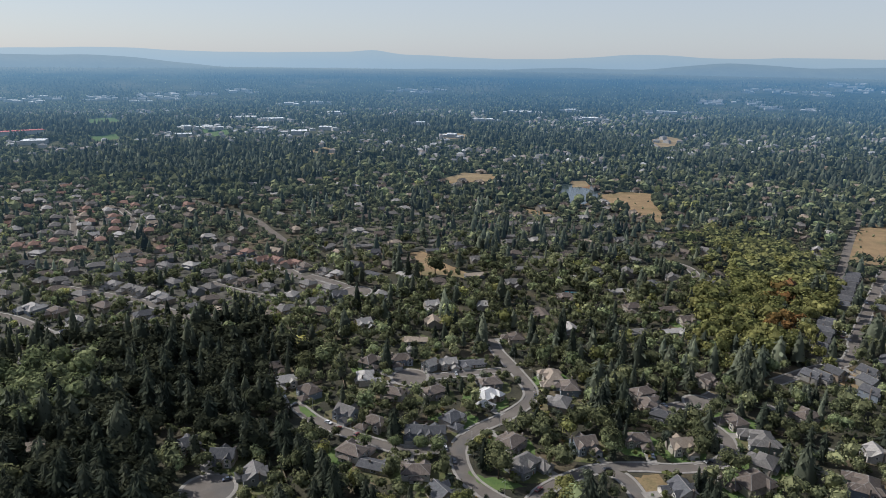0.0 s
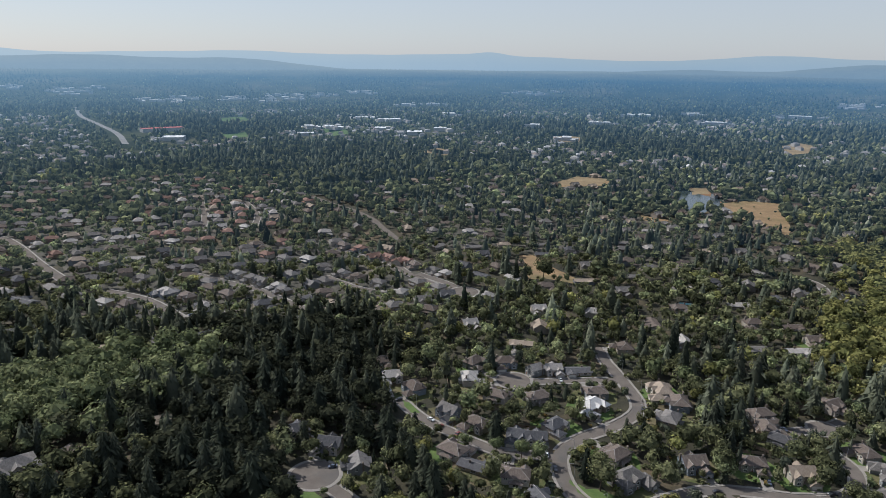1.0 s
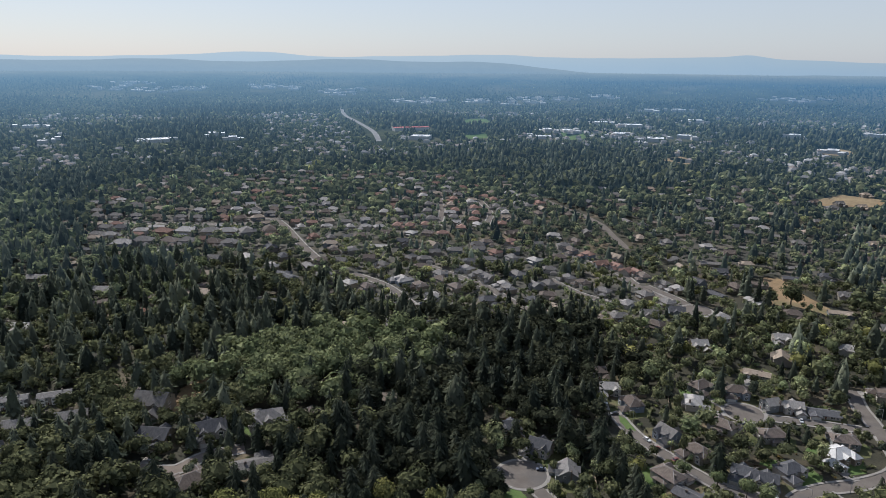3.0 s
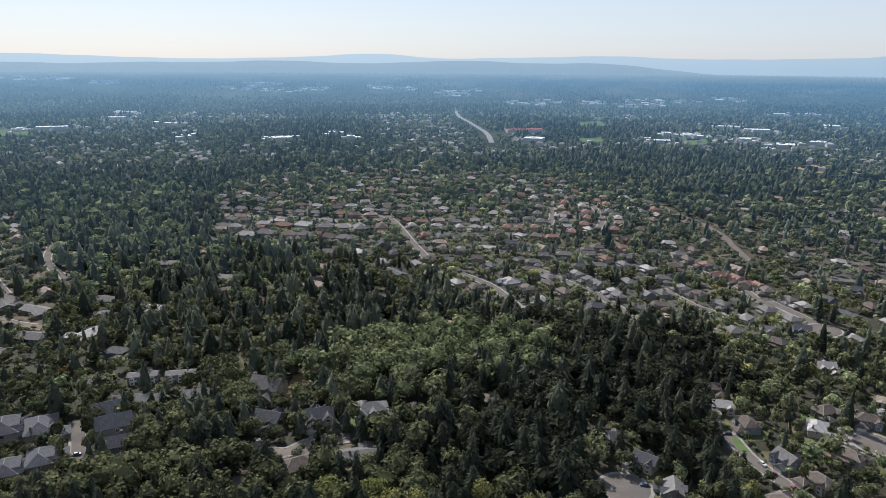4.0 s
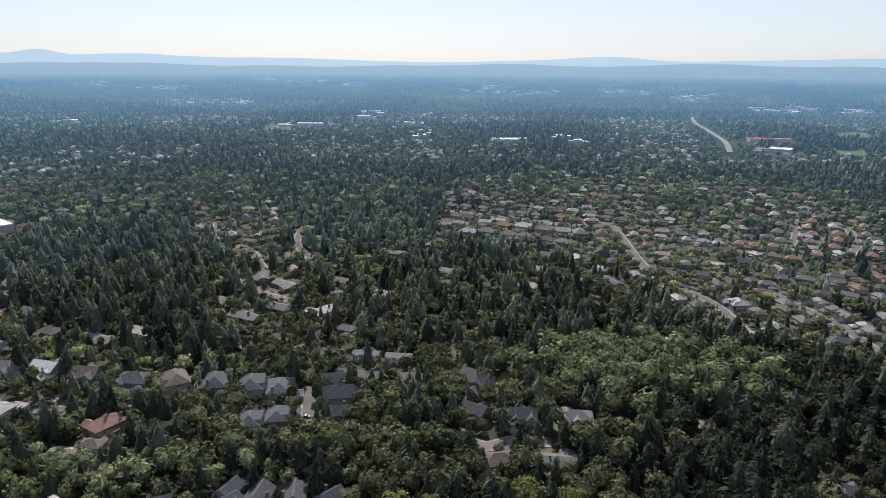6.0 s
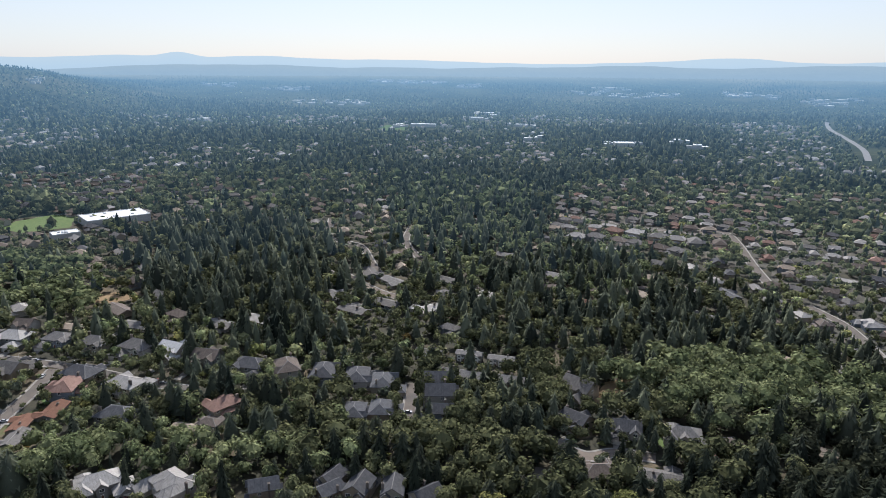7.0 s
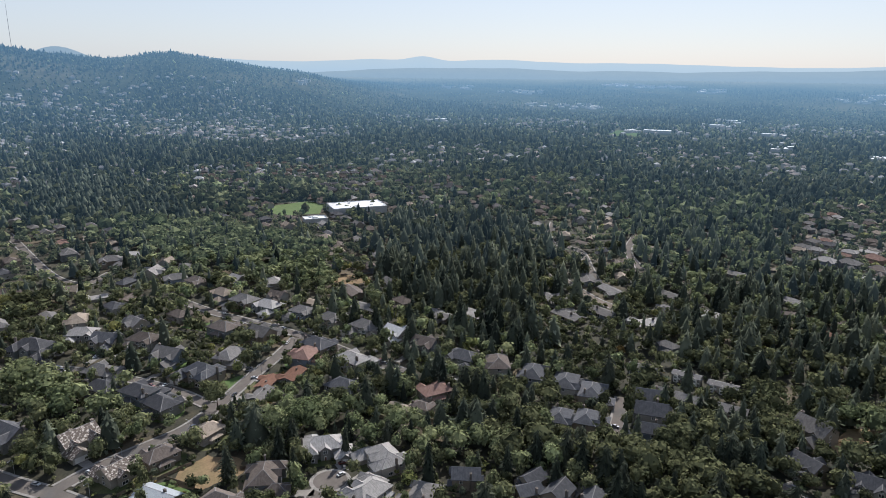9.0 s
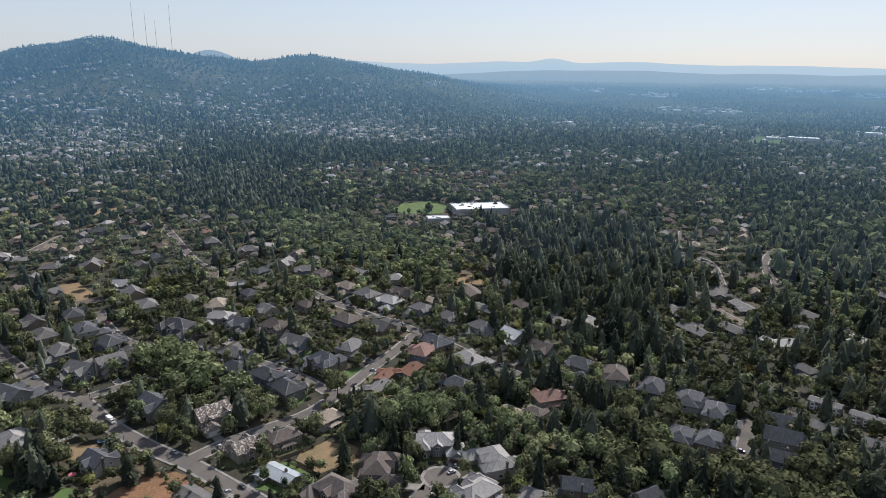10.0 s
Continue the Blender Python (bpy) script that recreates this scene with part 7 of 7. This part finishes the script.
# ---- far buildings ----
_rng = random.Random(21)
s = Shape()
_count = 0
while _count < 2500:
    r, a = math.sqrt(_rng.uniform(1200 ** 2, 2700 ** 2)), radians(_rng.uniform(-38, 134))
    if _count > 1700:  # the slopes under the masts
        r, a = _rng.uniform(1300, 2950), radians(_rng.uniform(98, 131))
    x, y = -math.sin(a) * r, math.cos(a) * r
    if math.sin(x * 0.0063 + 2 * math.sin(y * 0.004)) + math.sin(y * 0.007 + 1.7 * math.sin(x * 0.005)) > _rng.uniform(-1.0, 0.9) and _count <= 1700:
        continue
    _count += 1
    if any(-60 < (q.length - (q.x * x + q.y * y) / q.length) < 150 and abs(q.x * y - q.y * x) / q.length < 60 for q in LINES["highway"][1][::2]):
        continue
    w, d, e, t = _rng.uniform(6, 9), _rng.uniform(4.5, 6), _rng.uniform(4.5, 7.5), _rng.uniform(0, math.pi)
    c, n = math.cos(t), math.sin(t)
    z = float(height(x, y))
    P = lambda u, v, h: (x + u * c - v * n, y + u * n + v * c, z + h)
    roof_m = _rng.choice((1, 1, 1, 2, 2, 2, 3))
    for u0, v0, u1, v1 in ((-w, -d, w, -d), (w, -d, w, d), (w, d, -w, d), (-w, d, -w, -d)):
        s.face((P(u0, v0, 0), P(u1, v1, 0), P(u1, v1, e), P(u0, v0, e)), 0)
    k, h = w - d, e + d * 0.6
    s.face((P(-w, -d, e), P(w, -d, e), P(k, 0, h), P(-k, 0, h)), roof_m)
    s.face((P(w, d, e), P(-w, d, e), P(-k, 0, h), P(k, 0, h)), roof_m)
    s.face((P(w, -d, e), P(w, d, e), P(k, 0, h)), roof_m)
    s.face((P(-w, d, e), P(-w, -d, e), P(-k, 0, h)), roof_m)
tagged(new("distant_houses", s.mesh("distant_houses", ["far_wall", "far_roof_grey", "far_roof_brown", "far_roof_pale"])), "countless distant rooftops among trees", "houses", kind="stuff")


def commercial_building(x, y, w, d, h, turn, cover="far_roof_white"):
    root = new("commercial_building")
    body = Shape()
    body.box(-w, w, -d, d, -6, h)
    part("wall", body, ["far_wall"], root)
    top = Shape()
    top.box(-w + 0.6, w - 0.6, -d + 0.6, d - 0.6, h, h + 0.25)
    for x0, x1, y0, y1 in ((-w, w, -d, -d + 0.6), (-w, w, d - 0.6, d), (-w, -w + 0.6, -d + 0.6, d - 0.6), (w - 0.6, w, -d + 0.6, d - 0.6)):
        top.box(x0, x1, y0, y1, h, h + 0.9)
    for k in range(4):
        u, v = _rng.uniform(-w * 0.7, w * 0.7), _rng.uniform(-d * 0.6, d * 0.6)
        top.box(u - 1.5, u + 1.5, v - 1.2, v + 1.2, h + 0.25, h + 1.8)
    word = "white" if cover == "far_roof_white" else "bright red"
    part("roof", top, [cover], root, word + " flat roof with vents")
    tagged(root, "long low commercial building with a " + word + " flat roof", "building", "distant commercial buildings")
    root.matrix_basis = pose(x, y, float(height(x, y)), 0, 0, turn)


_a, _b, _c, _d = (Vector(p) for p in SCHOOL)
_mid, _turn = (_a + _b + _c) / 3, math.degrees(math.atan2(_b.y - _a.y, _b.x - _a.x))
commercial_building(_mid.x, _mid.y, (_b - _a).length / 2, 22, 9, _turn)
commercial_building(_d.x, _d.y, 14, 9, 5, _turn)
_a, _b = Vector(RED_HALL[:2]), Vector(RED_HALL[2:])
commercial_building((_a.x + _b.x) / 2, (_a.y + _b.y) / 2, (_b - _a).length / 2, 16, 9, math.degrees(math.atan2(_b.y - _a.y, _b.x - _a.x)), "far_roof_red")
s = Shape()
for az, reach, half in PARKS:
    a = radians(az)
    x, y = -math.sin(a) * reach, math.cos(a) * reach
    across = math.degrees(a)
    if reach < 3000:
        commercial_building(x, y, half * 0.55, _rng.uniform(14, 24), _rng.uniform(6, 9), across + _rng.uniform(-12, 12))
    # smaller sheds and car parks round it, too many and too small to tell apart
    for _j in range(6 + half // 8):
        u, v = _rng.uniform(-1.25, 1.25) * half, _rng.uniform(-45, 60) * reach / 2600
        if reach < 3000 and abs(u) < half * 0.75 and abs(v) < 40:
            continue
        bx, by = x + u * math.cos(a) - v * math.sin(a), y + u * math.sin(a) + v * math.cos(a)
        w, d, h, z = _rng.uniform(5, 15) * reach / 2600, _rng.uniform(5, 12), _rng.uniform(4, 8), float(height(bx, by))
        t = a + _rng.uniform(-0.3, 0.3)
        c, n = math.cos(t), math.sin(t)
        P = lambda i, j, hh: (bx + i * c - j * n, by + i * n + j * c, z + hh)
        q = [(-w, -d), (w, -d), (w, d), (-w, d)]
        for i in range(4):
            s.face((P(*q[i], -5), P(*q[(i + 1) % 4], -5), P(*q[(i + 1) % 4], h), P(*q[i], h)), 0)
        s.face([P(*p, h) for p in q], _rng.choice((1, 1, 2, 2, 3)))
tagged(new("distant_sheds", s.mesh("distant_sheds", ["far_wall", "far_roof_white", "far_roof_pale", "far_roof_grey"])), "scattered pale roofs of far business parks", "buildings", kind="stuff")


# ---- street furniture, vehicles, fences, garden shrubs ----
def car_shapes():
    """A saloon car, its nose to +y: body, glasshouse and a wheel."""
    body, glass, wheel = Shape(), Shape(), Shape()
    prof = [(-2.25, 0.35), (-2.3, 0.75), (-2.1, 0.95), (-1.2, 1.0), (1.0, 0.98), (2.0, 0.85), (2.28, 0.65), (2.25, 0.35)]
    w = 0.88
    for (y0, z0), (y1, z1) in zip(prof[:-1], prof[1:]):
        body.face(((-w, y0, z0), (w, y0, z0), (w, y1, z1), (-w, y1, z1)))
    body.face(((-w, -2.25, 0.35), (-w, 2.25, 0.35), (w, 2.25, 0.35), (w, -2.25, 0.35)))
    for sx in (-1, 1):
        body.face([(sx * w, y, z) for y, z in (prof if sx < 0 else prof[::-1])])
    body.box(-0.62, 0.62, -1.05, 0.45, 1.42, 1.47)
    cab = [(-0.82, -1.75, 0.98), (0.82, -1.75, 0.98), (0.82, 1.1, 0.96), (-0.82, 1.1, 0.96)]
    top = [(-0.64, -1.1, 1.43), (0.64, -1.1, 1.43), (0.64, 0.5, 1.43), (-0.64, 0.5, 1.43)]
    for i in range(4):
        j = (i + 1) % 4
        glass.face((cab[i], cab[j], top[j], top[i]))
    glass.face(top)
    n = 14
    rim = [(0.33 * math.cos(2 * math.pi * i / n), 0.33 + 0.33 * math.sin(2 * math.pi * i / n)) for i in range(n)]
    for x0 in (-0.1, 0.1):
        wheel.face([(x0, y, z) for y, z in (rim if x0 > 0 else rim[::-1])])
    for i in range(n):
        (a, b), (c, d) = rim[i], rim[(i + 1) % n]
        wheel.face(((-0.1, a, b), (0.1, a, b), (0.1, c, d), (-0.1, c, d)))
    return body.mesh("body", ["car_paint"]), glass.mesh("cabin_glass", ["glass"]), wheel.mesh("wheel", ["rubber"])


CAR = car_shapes()
car = None


def park(x, y, turn, z=0.2):
    global car
    m = pose(x, y, z, 0, 0, turn)
    if car is not None:
        return copy_thing(car, m)
    car = new("car")
    part("body", CAR[0], None, car)
    part("cabin_glass", CAR[1], None, car, "dark tinted car windows")
    for sx in (-0.82, 0.82):
        for y0 in (-1.4, 1.4):
            part("wheel", CAR[2], None, car, at=pose(sx, y0, 0))
    tagged(car, "parked passenger car on a quiet suburban street", "car", "parked cars")
    car.matrix_basis = m
    return car


_rng = random.Random(31)
for _x, _y, _turn, gx, gy, _at, _w in DRIVES:
    if _rng.random() < 0.3:
        a = radians(_turn)
        lx, ly = gx + _rng.choice((-1.2, 1.2)), gy - _rng.uniform(3.4, 4.6)
        park(_x + lx * math.cos(a) - ly * math.sin(a), _y + lx * math.sin(a) + ly * math.cos(a), _turn + _rng.choice((0, 180)) + _rng.uniform(-4, 4), 0.2)
for _n in ("main", "east_loop", "spine", "spine_branch", "north_loop", "south_road", "west_street", "creek_lane", "terrace_street", "row_street"):
    w, line = LINES[_n]
    for i in range(2, len(line) - 2):
        if _rng.random() < 0.07:
            side = _rng.choice((-1, 1))
            q = line[i] + sideways(line, i) * side * (w / 2 - 1.1)
            t = line[i + 1] - line[i - 1]
            park(q.x, q.y, math.degrees(math.atan2(-t.x, t.y)), 0.23)
park(TURNING_CIRCLES[1][0] - 4, TURNING_CIRCLES[1][1] + 5, 40, 0.27)


def delivery_van(x, y, turn):
    root = new("delivery_van")
    s = Shape()
    s.box(-1.15, 1.15, -3.6, 1.5, 0.75, 3.1)
    part("box", s, ["trim"], root, "white van box with a flat roof")
    s = Shape()
    prof = [(1.55, 0.5), (1.55, 2.3), (2.4, 2.25), (2.9, 1.45), (3.6, 1.3), (3.65, 0.5)]
    for (y0, z0), (y1, z1) in zip(prof[:-1], prof[1:]):
        s.face(((-1.0, y0, z0), (1.0, y0, z0), (1.0, y1, z1), (-1.0, y1, z1)))
    for sx in (-1, 1):
        s.face([(sx, y0, z0) for y0, z0 in (prof if sx < 0 else prof[::-1])])
    part("cab", s, ["trim"], root, "white van cab")
    s = Shape()
    s.face(((-0.9, 2.46, 2.2), (0.9, 2.46, 2.2), (0.95, 2.93, 1.5), (-0.95, 2.93, 1.5)))
    part("windscreen", s, ["glass"], root)
    for sx in (-0.95, 0.95):
        for y0 in (-2.3, 2.7):
            part("wheel", CAR[2], None, root, at=pose(sx, y0, 0) @ Matrix.Diagonal((1.3, 1.2, 1.2, 1)))
    tagged(root, "white box van parked at the kerb", "van")
    root.matrix_basis = pose(x, y, 0.22, 0, 0, turn)


_w, _line = LINES["south_road"]
_i = min(range(1, len(_line) - 1), key=lambda k: (_line[k] - Vector(VAN)).length)
_t = _line[_i + 1] - _line[_i - 1]
_q = _line[_i] + sideways(_line, _i) * 1.9 * (1 if sideways(_line, _i).dot(Vector(VAN) - _line[_i]) > 0 else -1)
delivery_van(_q.x, _q.y, math.degrees(math.atan2(-_t.x, _t.y)))


def tube(points, radii, sides=6):
    s = Shape()
    rings = []
    for (x, y, z), r in zip(points, radii):
        rings.append([(x + r * math.cos(2 * math.pi * k / sides), y + r * math.sin(2 * math.pi * k / sides), z) for k in range(sides)])
    for a, b in zip(rings[:-1], rings[1:]):
        for k in range(sides):
            s.face((a[k], a[(k + 1) % sides], b[(k + 1) % sides], b[k]))
    s.face(rings[-1])
    return s


pole = None
for _n in ("south_road", "spine_branch", "spine", "main", "west_street"):
    w, line = LINES[_n]
    for i in range(3, len(line) - 1, 9):
        q = line[i] + sideways(line, i) * (w / 2 + 1.9)
        if not off_street(q, _n):
            continue
        t = line[i] - line[i - 1]
        m = pose(q.x, q.y, 0, 0, 0, math.degrees(math.atan2(t.y, t.x)))
        if pole is None:
            pole = new("street_lamp")
            part("post", tube([(0, 0, 0), (0, 0, 7.6)], [0.11, 0.07]), ["steel"], pole)
            arm = Shape()
            arm.box(-0.05, 0.05, -1.9, 0.05, 7.5, 7.6)
            part("arm", arm, ["steel"], pole)
            head = Shape()
            head.box(-0.16, 0.16, -2.4, -1.8, 7.44, 7.58)
            part("lamp_head", head, ["steel"], pole, "flat grey lamp head")
            tagged(pole, "slim grey steel street lamp beside the kerb", "street lamp", "street lamps")
            pole.matrix_basis = m
        else:
            copy_thing(pole, m)

# wooden power poles along the south road
power = None
for x, y in [(-302.1, -186.8), (-348.3, -249.5), (-349.8, -233.9), (-399.1, -314.2)]:
    if power is None:
        power = new("power_pole")
        part("post", tube([(0, 0, -0.1), (0, 0, 10.5)], [0.17, 0.11]), ["pole_wood"], power)
        for z in (9.2, 10.0):
            arm = Shape()
            arm.box(-1.3, 1.3, -0.07, 0.07, z, z + 0.14)
            part("cross_arm", arm, ["pole_wood"], power)
        can = tube([(0.34, 0, 7.6), (0.34, 0, 8.5)], [0.26, 0.26], 8)
        part("transformer", can, ["steel"], power, "grey transformer drum")
        tagged(power, "weathered wooden power pole beside the road", "power pole", "power poles")
        power.matrix_basis = pose(x, y, 0, 0, 0, 35)
    else:
        copy_thing(power, pose(x, y, 0, 0, 0, 35))

# masts on the wooded hill
for _k, _az in enumerate(MASTS):
    a, r = radians(_az), 3220 + 40 * _k
    x, y = -math.sin(a) * r, math.cos(a) * r
    z, tall = float(height(x, y)), (190, 150, 120, 215)[_k]
    root = new("radio_mast")
    part("mast", tube([(0, 0, -5), (0, 0, tall * 0.6), (0, 0, tall)], [0.85, 0.7, 0.3], 4), ["steel"], root)
    for h in (0.35, 0.7):
        s = Shape()
        s.box(-2.0, 2.0, -0.3, 0.3, tall * h, tall * h + 0.8)
        part("cross_arm", s, ["steel"], root)
    tagged(root, "tall thin steel radio mast on a wooded hill", "radio mast", "radio masts")
    root.matrix_basis = pose(x, y, z)


def fence(x0, y0, x1, y1):
    """A board fence: posts and boards of its own."""
    a, b = Vector((x0, y0)), Vector((x1, y1))
    n = max(2, int((b - a).length / 2.6))
    root = new("fence")
    turn = math.degrees(math.atan2(b.y - a.y, b.x - a.x))
    step = (b - a).length / n
    for i in range(n + 1):
        part("post", FENCE[0], None, root, at=pose(i * step, 0, 0))
        if i < n:
            part("board_panel", FENCE[1], None, root, at=pose(i * step, 0, 0) @ Matrix.Diagonal((step, 1, 1, 1)))
    tagged(root, "weathered brown board fence between back gardens", "fence", "garden fences")
    root.matrix_basis = pose(x0, y0, 0.03, 0, 0, turn)


_p, _q = Shape(), Shape()
_p.box(-0.06, 0.06, -0.06, 0.06, -0.2, 1.95)
for _k in range(6):
    _q.box(_k / 6, (_k + 1) / 6, -0.02, 0.02 + 0.012 * (_k % 2), 0.05, 1.8)
FENCE = (_p.mesh("post", ["fence_wood"]), _q.mesh("board_panel", ["fence_wood"]))
_made = 0
for _i, (_x, _y, _turn, _form) in enumerate(PLACED[:len(HOMES)]):
    if _form in ("row", "flats") or math.hypot(_x, _y) > 430 or _rng.random() < 0.4 or _made > 55:
        continue
    a = radians(_turn)
    c, s_ = math.cos(a), math.sin(a)
    side = _rng.choice((-1, 1)) * (SIZE[_form][0] + 1.4)
    P = lambda u, v: (_x + u * c - v * s_, _y + u * s_ + v * c)
    ends = (P(side, 2), P(side, 14)) if _rng.random() < 0.5 else (P(-9, 13), P(9, 13))
    if all(off_street(Vector(e), "") for e in ends) and all((e[0] - h[0]) ** 2 + (e[1] - h[1]) ** 2 > 90 for e in ends for h in PLACED if h[0] != _x):
        fence(*ends[0], *ends[1])
        _made += 1

# low shrubs and hedges round the nearer houses
rows = []
for _x, _y, _turn, _form in PLACED[:len(HOMES)]:
    if math.hypot(_x, _y) > 620:
        continue
    a = radians(_turn)
    for _k in range(8):
        u, v = _rng.uniform(-1.35, 1.35) * SIZE[_form][0], _rng.choice((-1, 1)) * _rng.uniform(0.85, 1.45) * SIZE[_form][1]
        x, y = _x + u * math.cos(a) - v * math.sin(a), _y + u * math.sin(a) + v * math.cos(a)
        if not off_street(Vector((x, y)), ""):
            continue
        t = _rng.uniform(1.0, 2.8)
        tone = _rng.choice((GREEN[0], GREEN[1], GREEN[2], BRIGHT[0], BRIGHT[1], GOLD[0], RUSTY[0]))
        rows.append((x, y, -t * 0.25, t, t * _rng.uniform(1.0, 1.7), _rng.uniform(0, 6.28), _rng.randrange(2), *tone))
# and low growth filling the gaps between gardens
_n = 6500
r, a = np.sqrt(rs.uniform(250 ** 2, 560 ** 2, _n)), np.radians(rs.uniform(-36, 130, _n))
x, y = -np.sin(a) * r, np.cos(a) * r
ci, cj = ((x - X0) / CELL).astype(int), ((y - Y0) / CELL).astype(int)
ok = (cap[ci, cj] > 2.0) & (room[ci, cj] > 1.5)
for x, y, lim in zip(x[ok], y[ok], view[ci, cj][ok]):
    t = min(_rng.uniform(1.2, 5.5), max(2.0, lim))
    tone = _rng.choice((GREEN[0], GREEN[0], GREEN[1], GREEN[2], FIR[1], BRIGHT[0], GOLD[0]))
    rows.append((x, y, -t * 0.2, t, t * _rng.uniform(0.9, 1.5), _rng.uniform(0, 6.28), _rng.randrange(2), *tone))
tagged(wood("garden_shrubs", [broadleaf(11, 0.19, 71, 6, cores=1), broadleaf(10, 0.20, 72, 5, 0.42, cores=1)], np.array(rows), "leaves"), "clipped shrubs and hedges beside the houses", "shrubs", kind="stuff")

# tended yards round the nearer houses
_k = 0
for _x, _y, _turn, _form in PLACED[:len(HOMES)]:
    if math.hypot(_x, _y) > 560 or _form in ("row", "flats", "town"):
        continue
    ring, n, spin = [], 14, _rng.uniform(0, 6)
    for i in range(n):
        t = 2 * math.pi * i / n
        rr = _rng.uniform(11.5, 15.0)
        ring.append((_x + rr * math.cos(t), _y + rr * math.sin(t), 0.022 + 0.0008 * (_k % 30)))
    _k += 1
    verts = ring + [(x, y, -0.2) for x, y, _ in ring]
    tagged(new("yard", mesh_of("yard", verts, [tuple(range(n))] + [(i, n + i, n + (i + 1) % n, (i + 1) % n) for i in range(n)], [_rng.choice(("yard", "yard", "lawn", "dry_yard"))])), "garden of patchy grass and bark round a house", "yard", kind="structure")


# a pool, a parasol and a trampoline in back gardens
root = new("swimming_pool")
s = Shape()
s.box(-6.6, 6.6, -2.9, 2.9, -0.2, 0.14)
part("surround", s, ["concrete"], root, "pale concrete pool surround")
s = Shape()
s.box(-5.8, 5.8, -2.1, 2.1, -0.1, 0.18)
part("water", s, ["pool_water"], root, "turquoise pool water")
tagged(root, "turquoise garden swimming pool with pale surround", "swimming pool")
root.matrix_basis = pose(*POOL, 0.05, 0, 0, -12)

root = new("garden_parasol")
part("post", tube([(0, 0, 0), (0, 0, 2.5)], [0.04, 0.03]), ["pole_wood"], root)
s = Shape()
for k in range(8):
    a, b = k * math.pi / 4, (k + 1) * math.pi / 4
    s.face(((1.9 * math.cos(a), 1.9 * math.sin(a), 2.1), (1.9 * math.cos(b), 1.9 * math.sin(b), 2.1), (0, 0, 2.75)))
    s.face(((1.9 * math.cos(b), 1.9 * math.sin(b), 1.9), (1.9 * math.cos(b), 1.9 * math.sin(b), 2.1), (1.9 * math.cos(a), 1.9 * math.sin(a), 2.1), (1.9 * math.cos(a), 1.9 * math.sin(a), 1.9)))
part("canopy", s, ["canvas"], root, "faded pink-red canvas canopy")
tagged(root, "open pink-red parasol in a back garden", "parasol")
root.matrix_basis = pose(*UMBRELLA, 0.05)

root = new("trampoline")
s = Shape()
n = 20
ring = lambda r, z: [(r * math.cos(2 * math.pi * k / n), r * math.sin(2 * math.pi * k / n), z) for k in range(n)]
o, i_, b = ring(2.1, 0.92), ring(1.7, 0.92), ring(2.1, 0.8)
for k in range(n):
    j = (k + 1) % n
    s.face((o[k], o[j], i_[j], i_[k]))
    s.face((b[k], b[j], o[j], o[k]))
part("pad", s, ["blue_mat"], root, "blue safety pad")
s = Shape()
s.face(ring(1.72, 0.9))
part("mat", s, ["rubber"], root, "black jumping mat")
for k in range(6):
    x, y = 1.95 * math.cos(k * math.pi / 3), 1.95 * math.sin(k * math.pi / 3)
    part("leg", tube([(x, y, 0), (x, y, 0.86)], [0.03, 0.03]), ["steel"], root)
tagged(root, "round blue-edged trampoline on dry grass", "trampoline")
root.matrix_basis = pose(*TRAMPOLINE, 0.05)
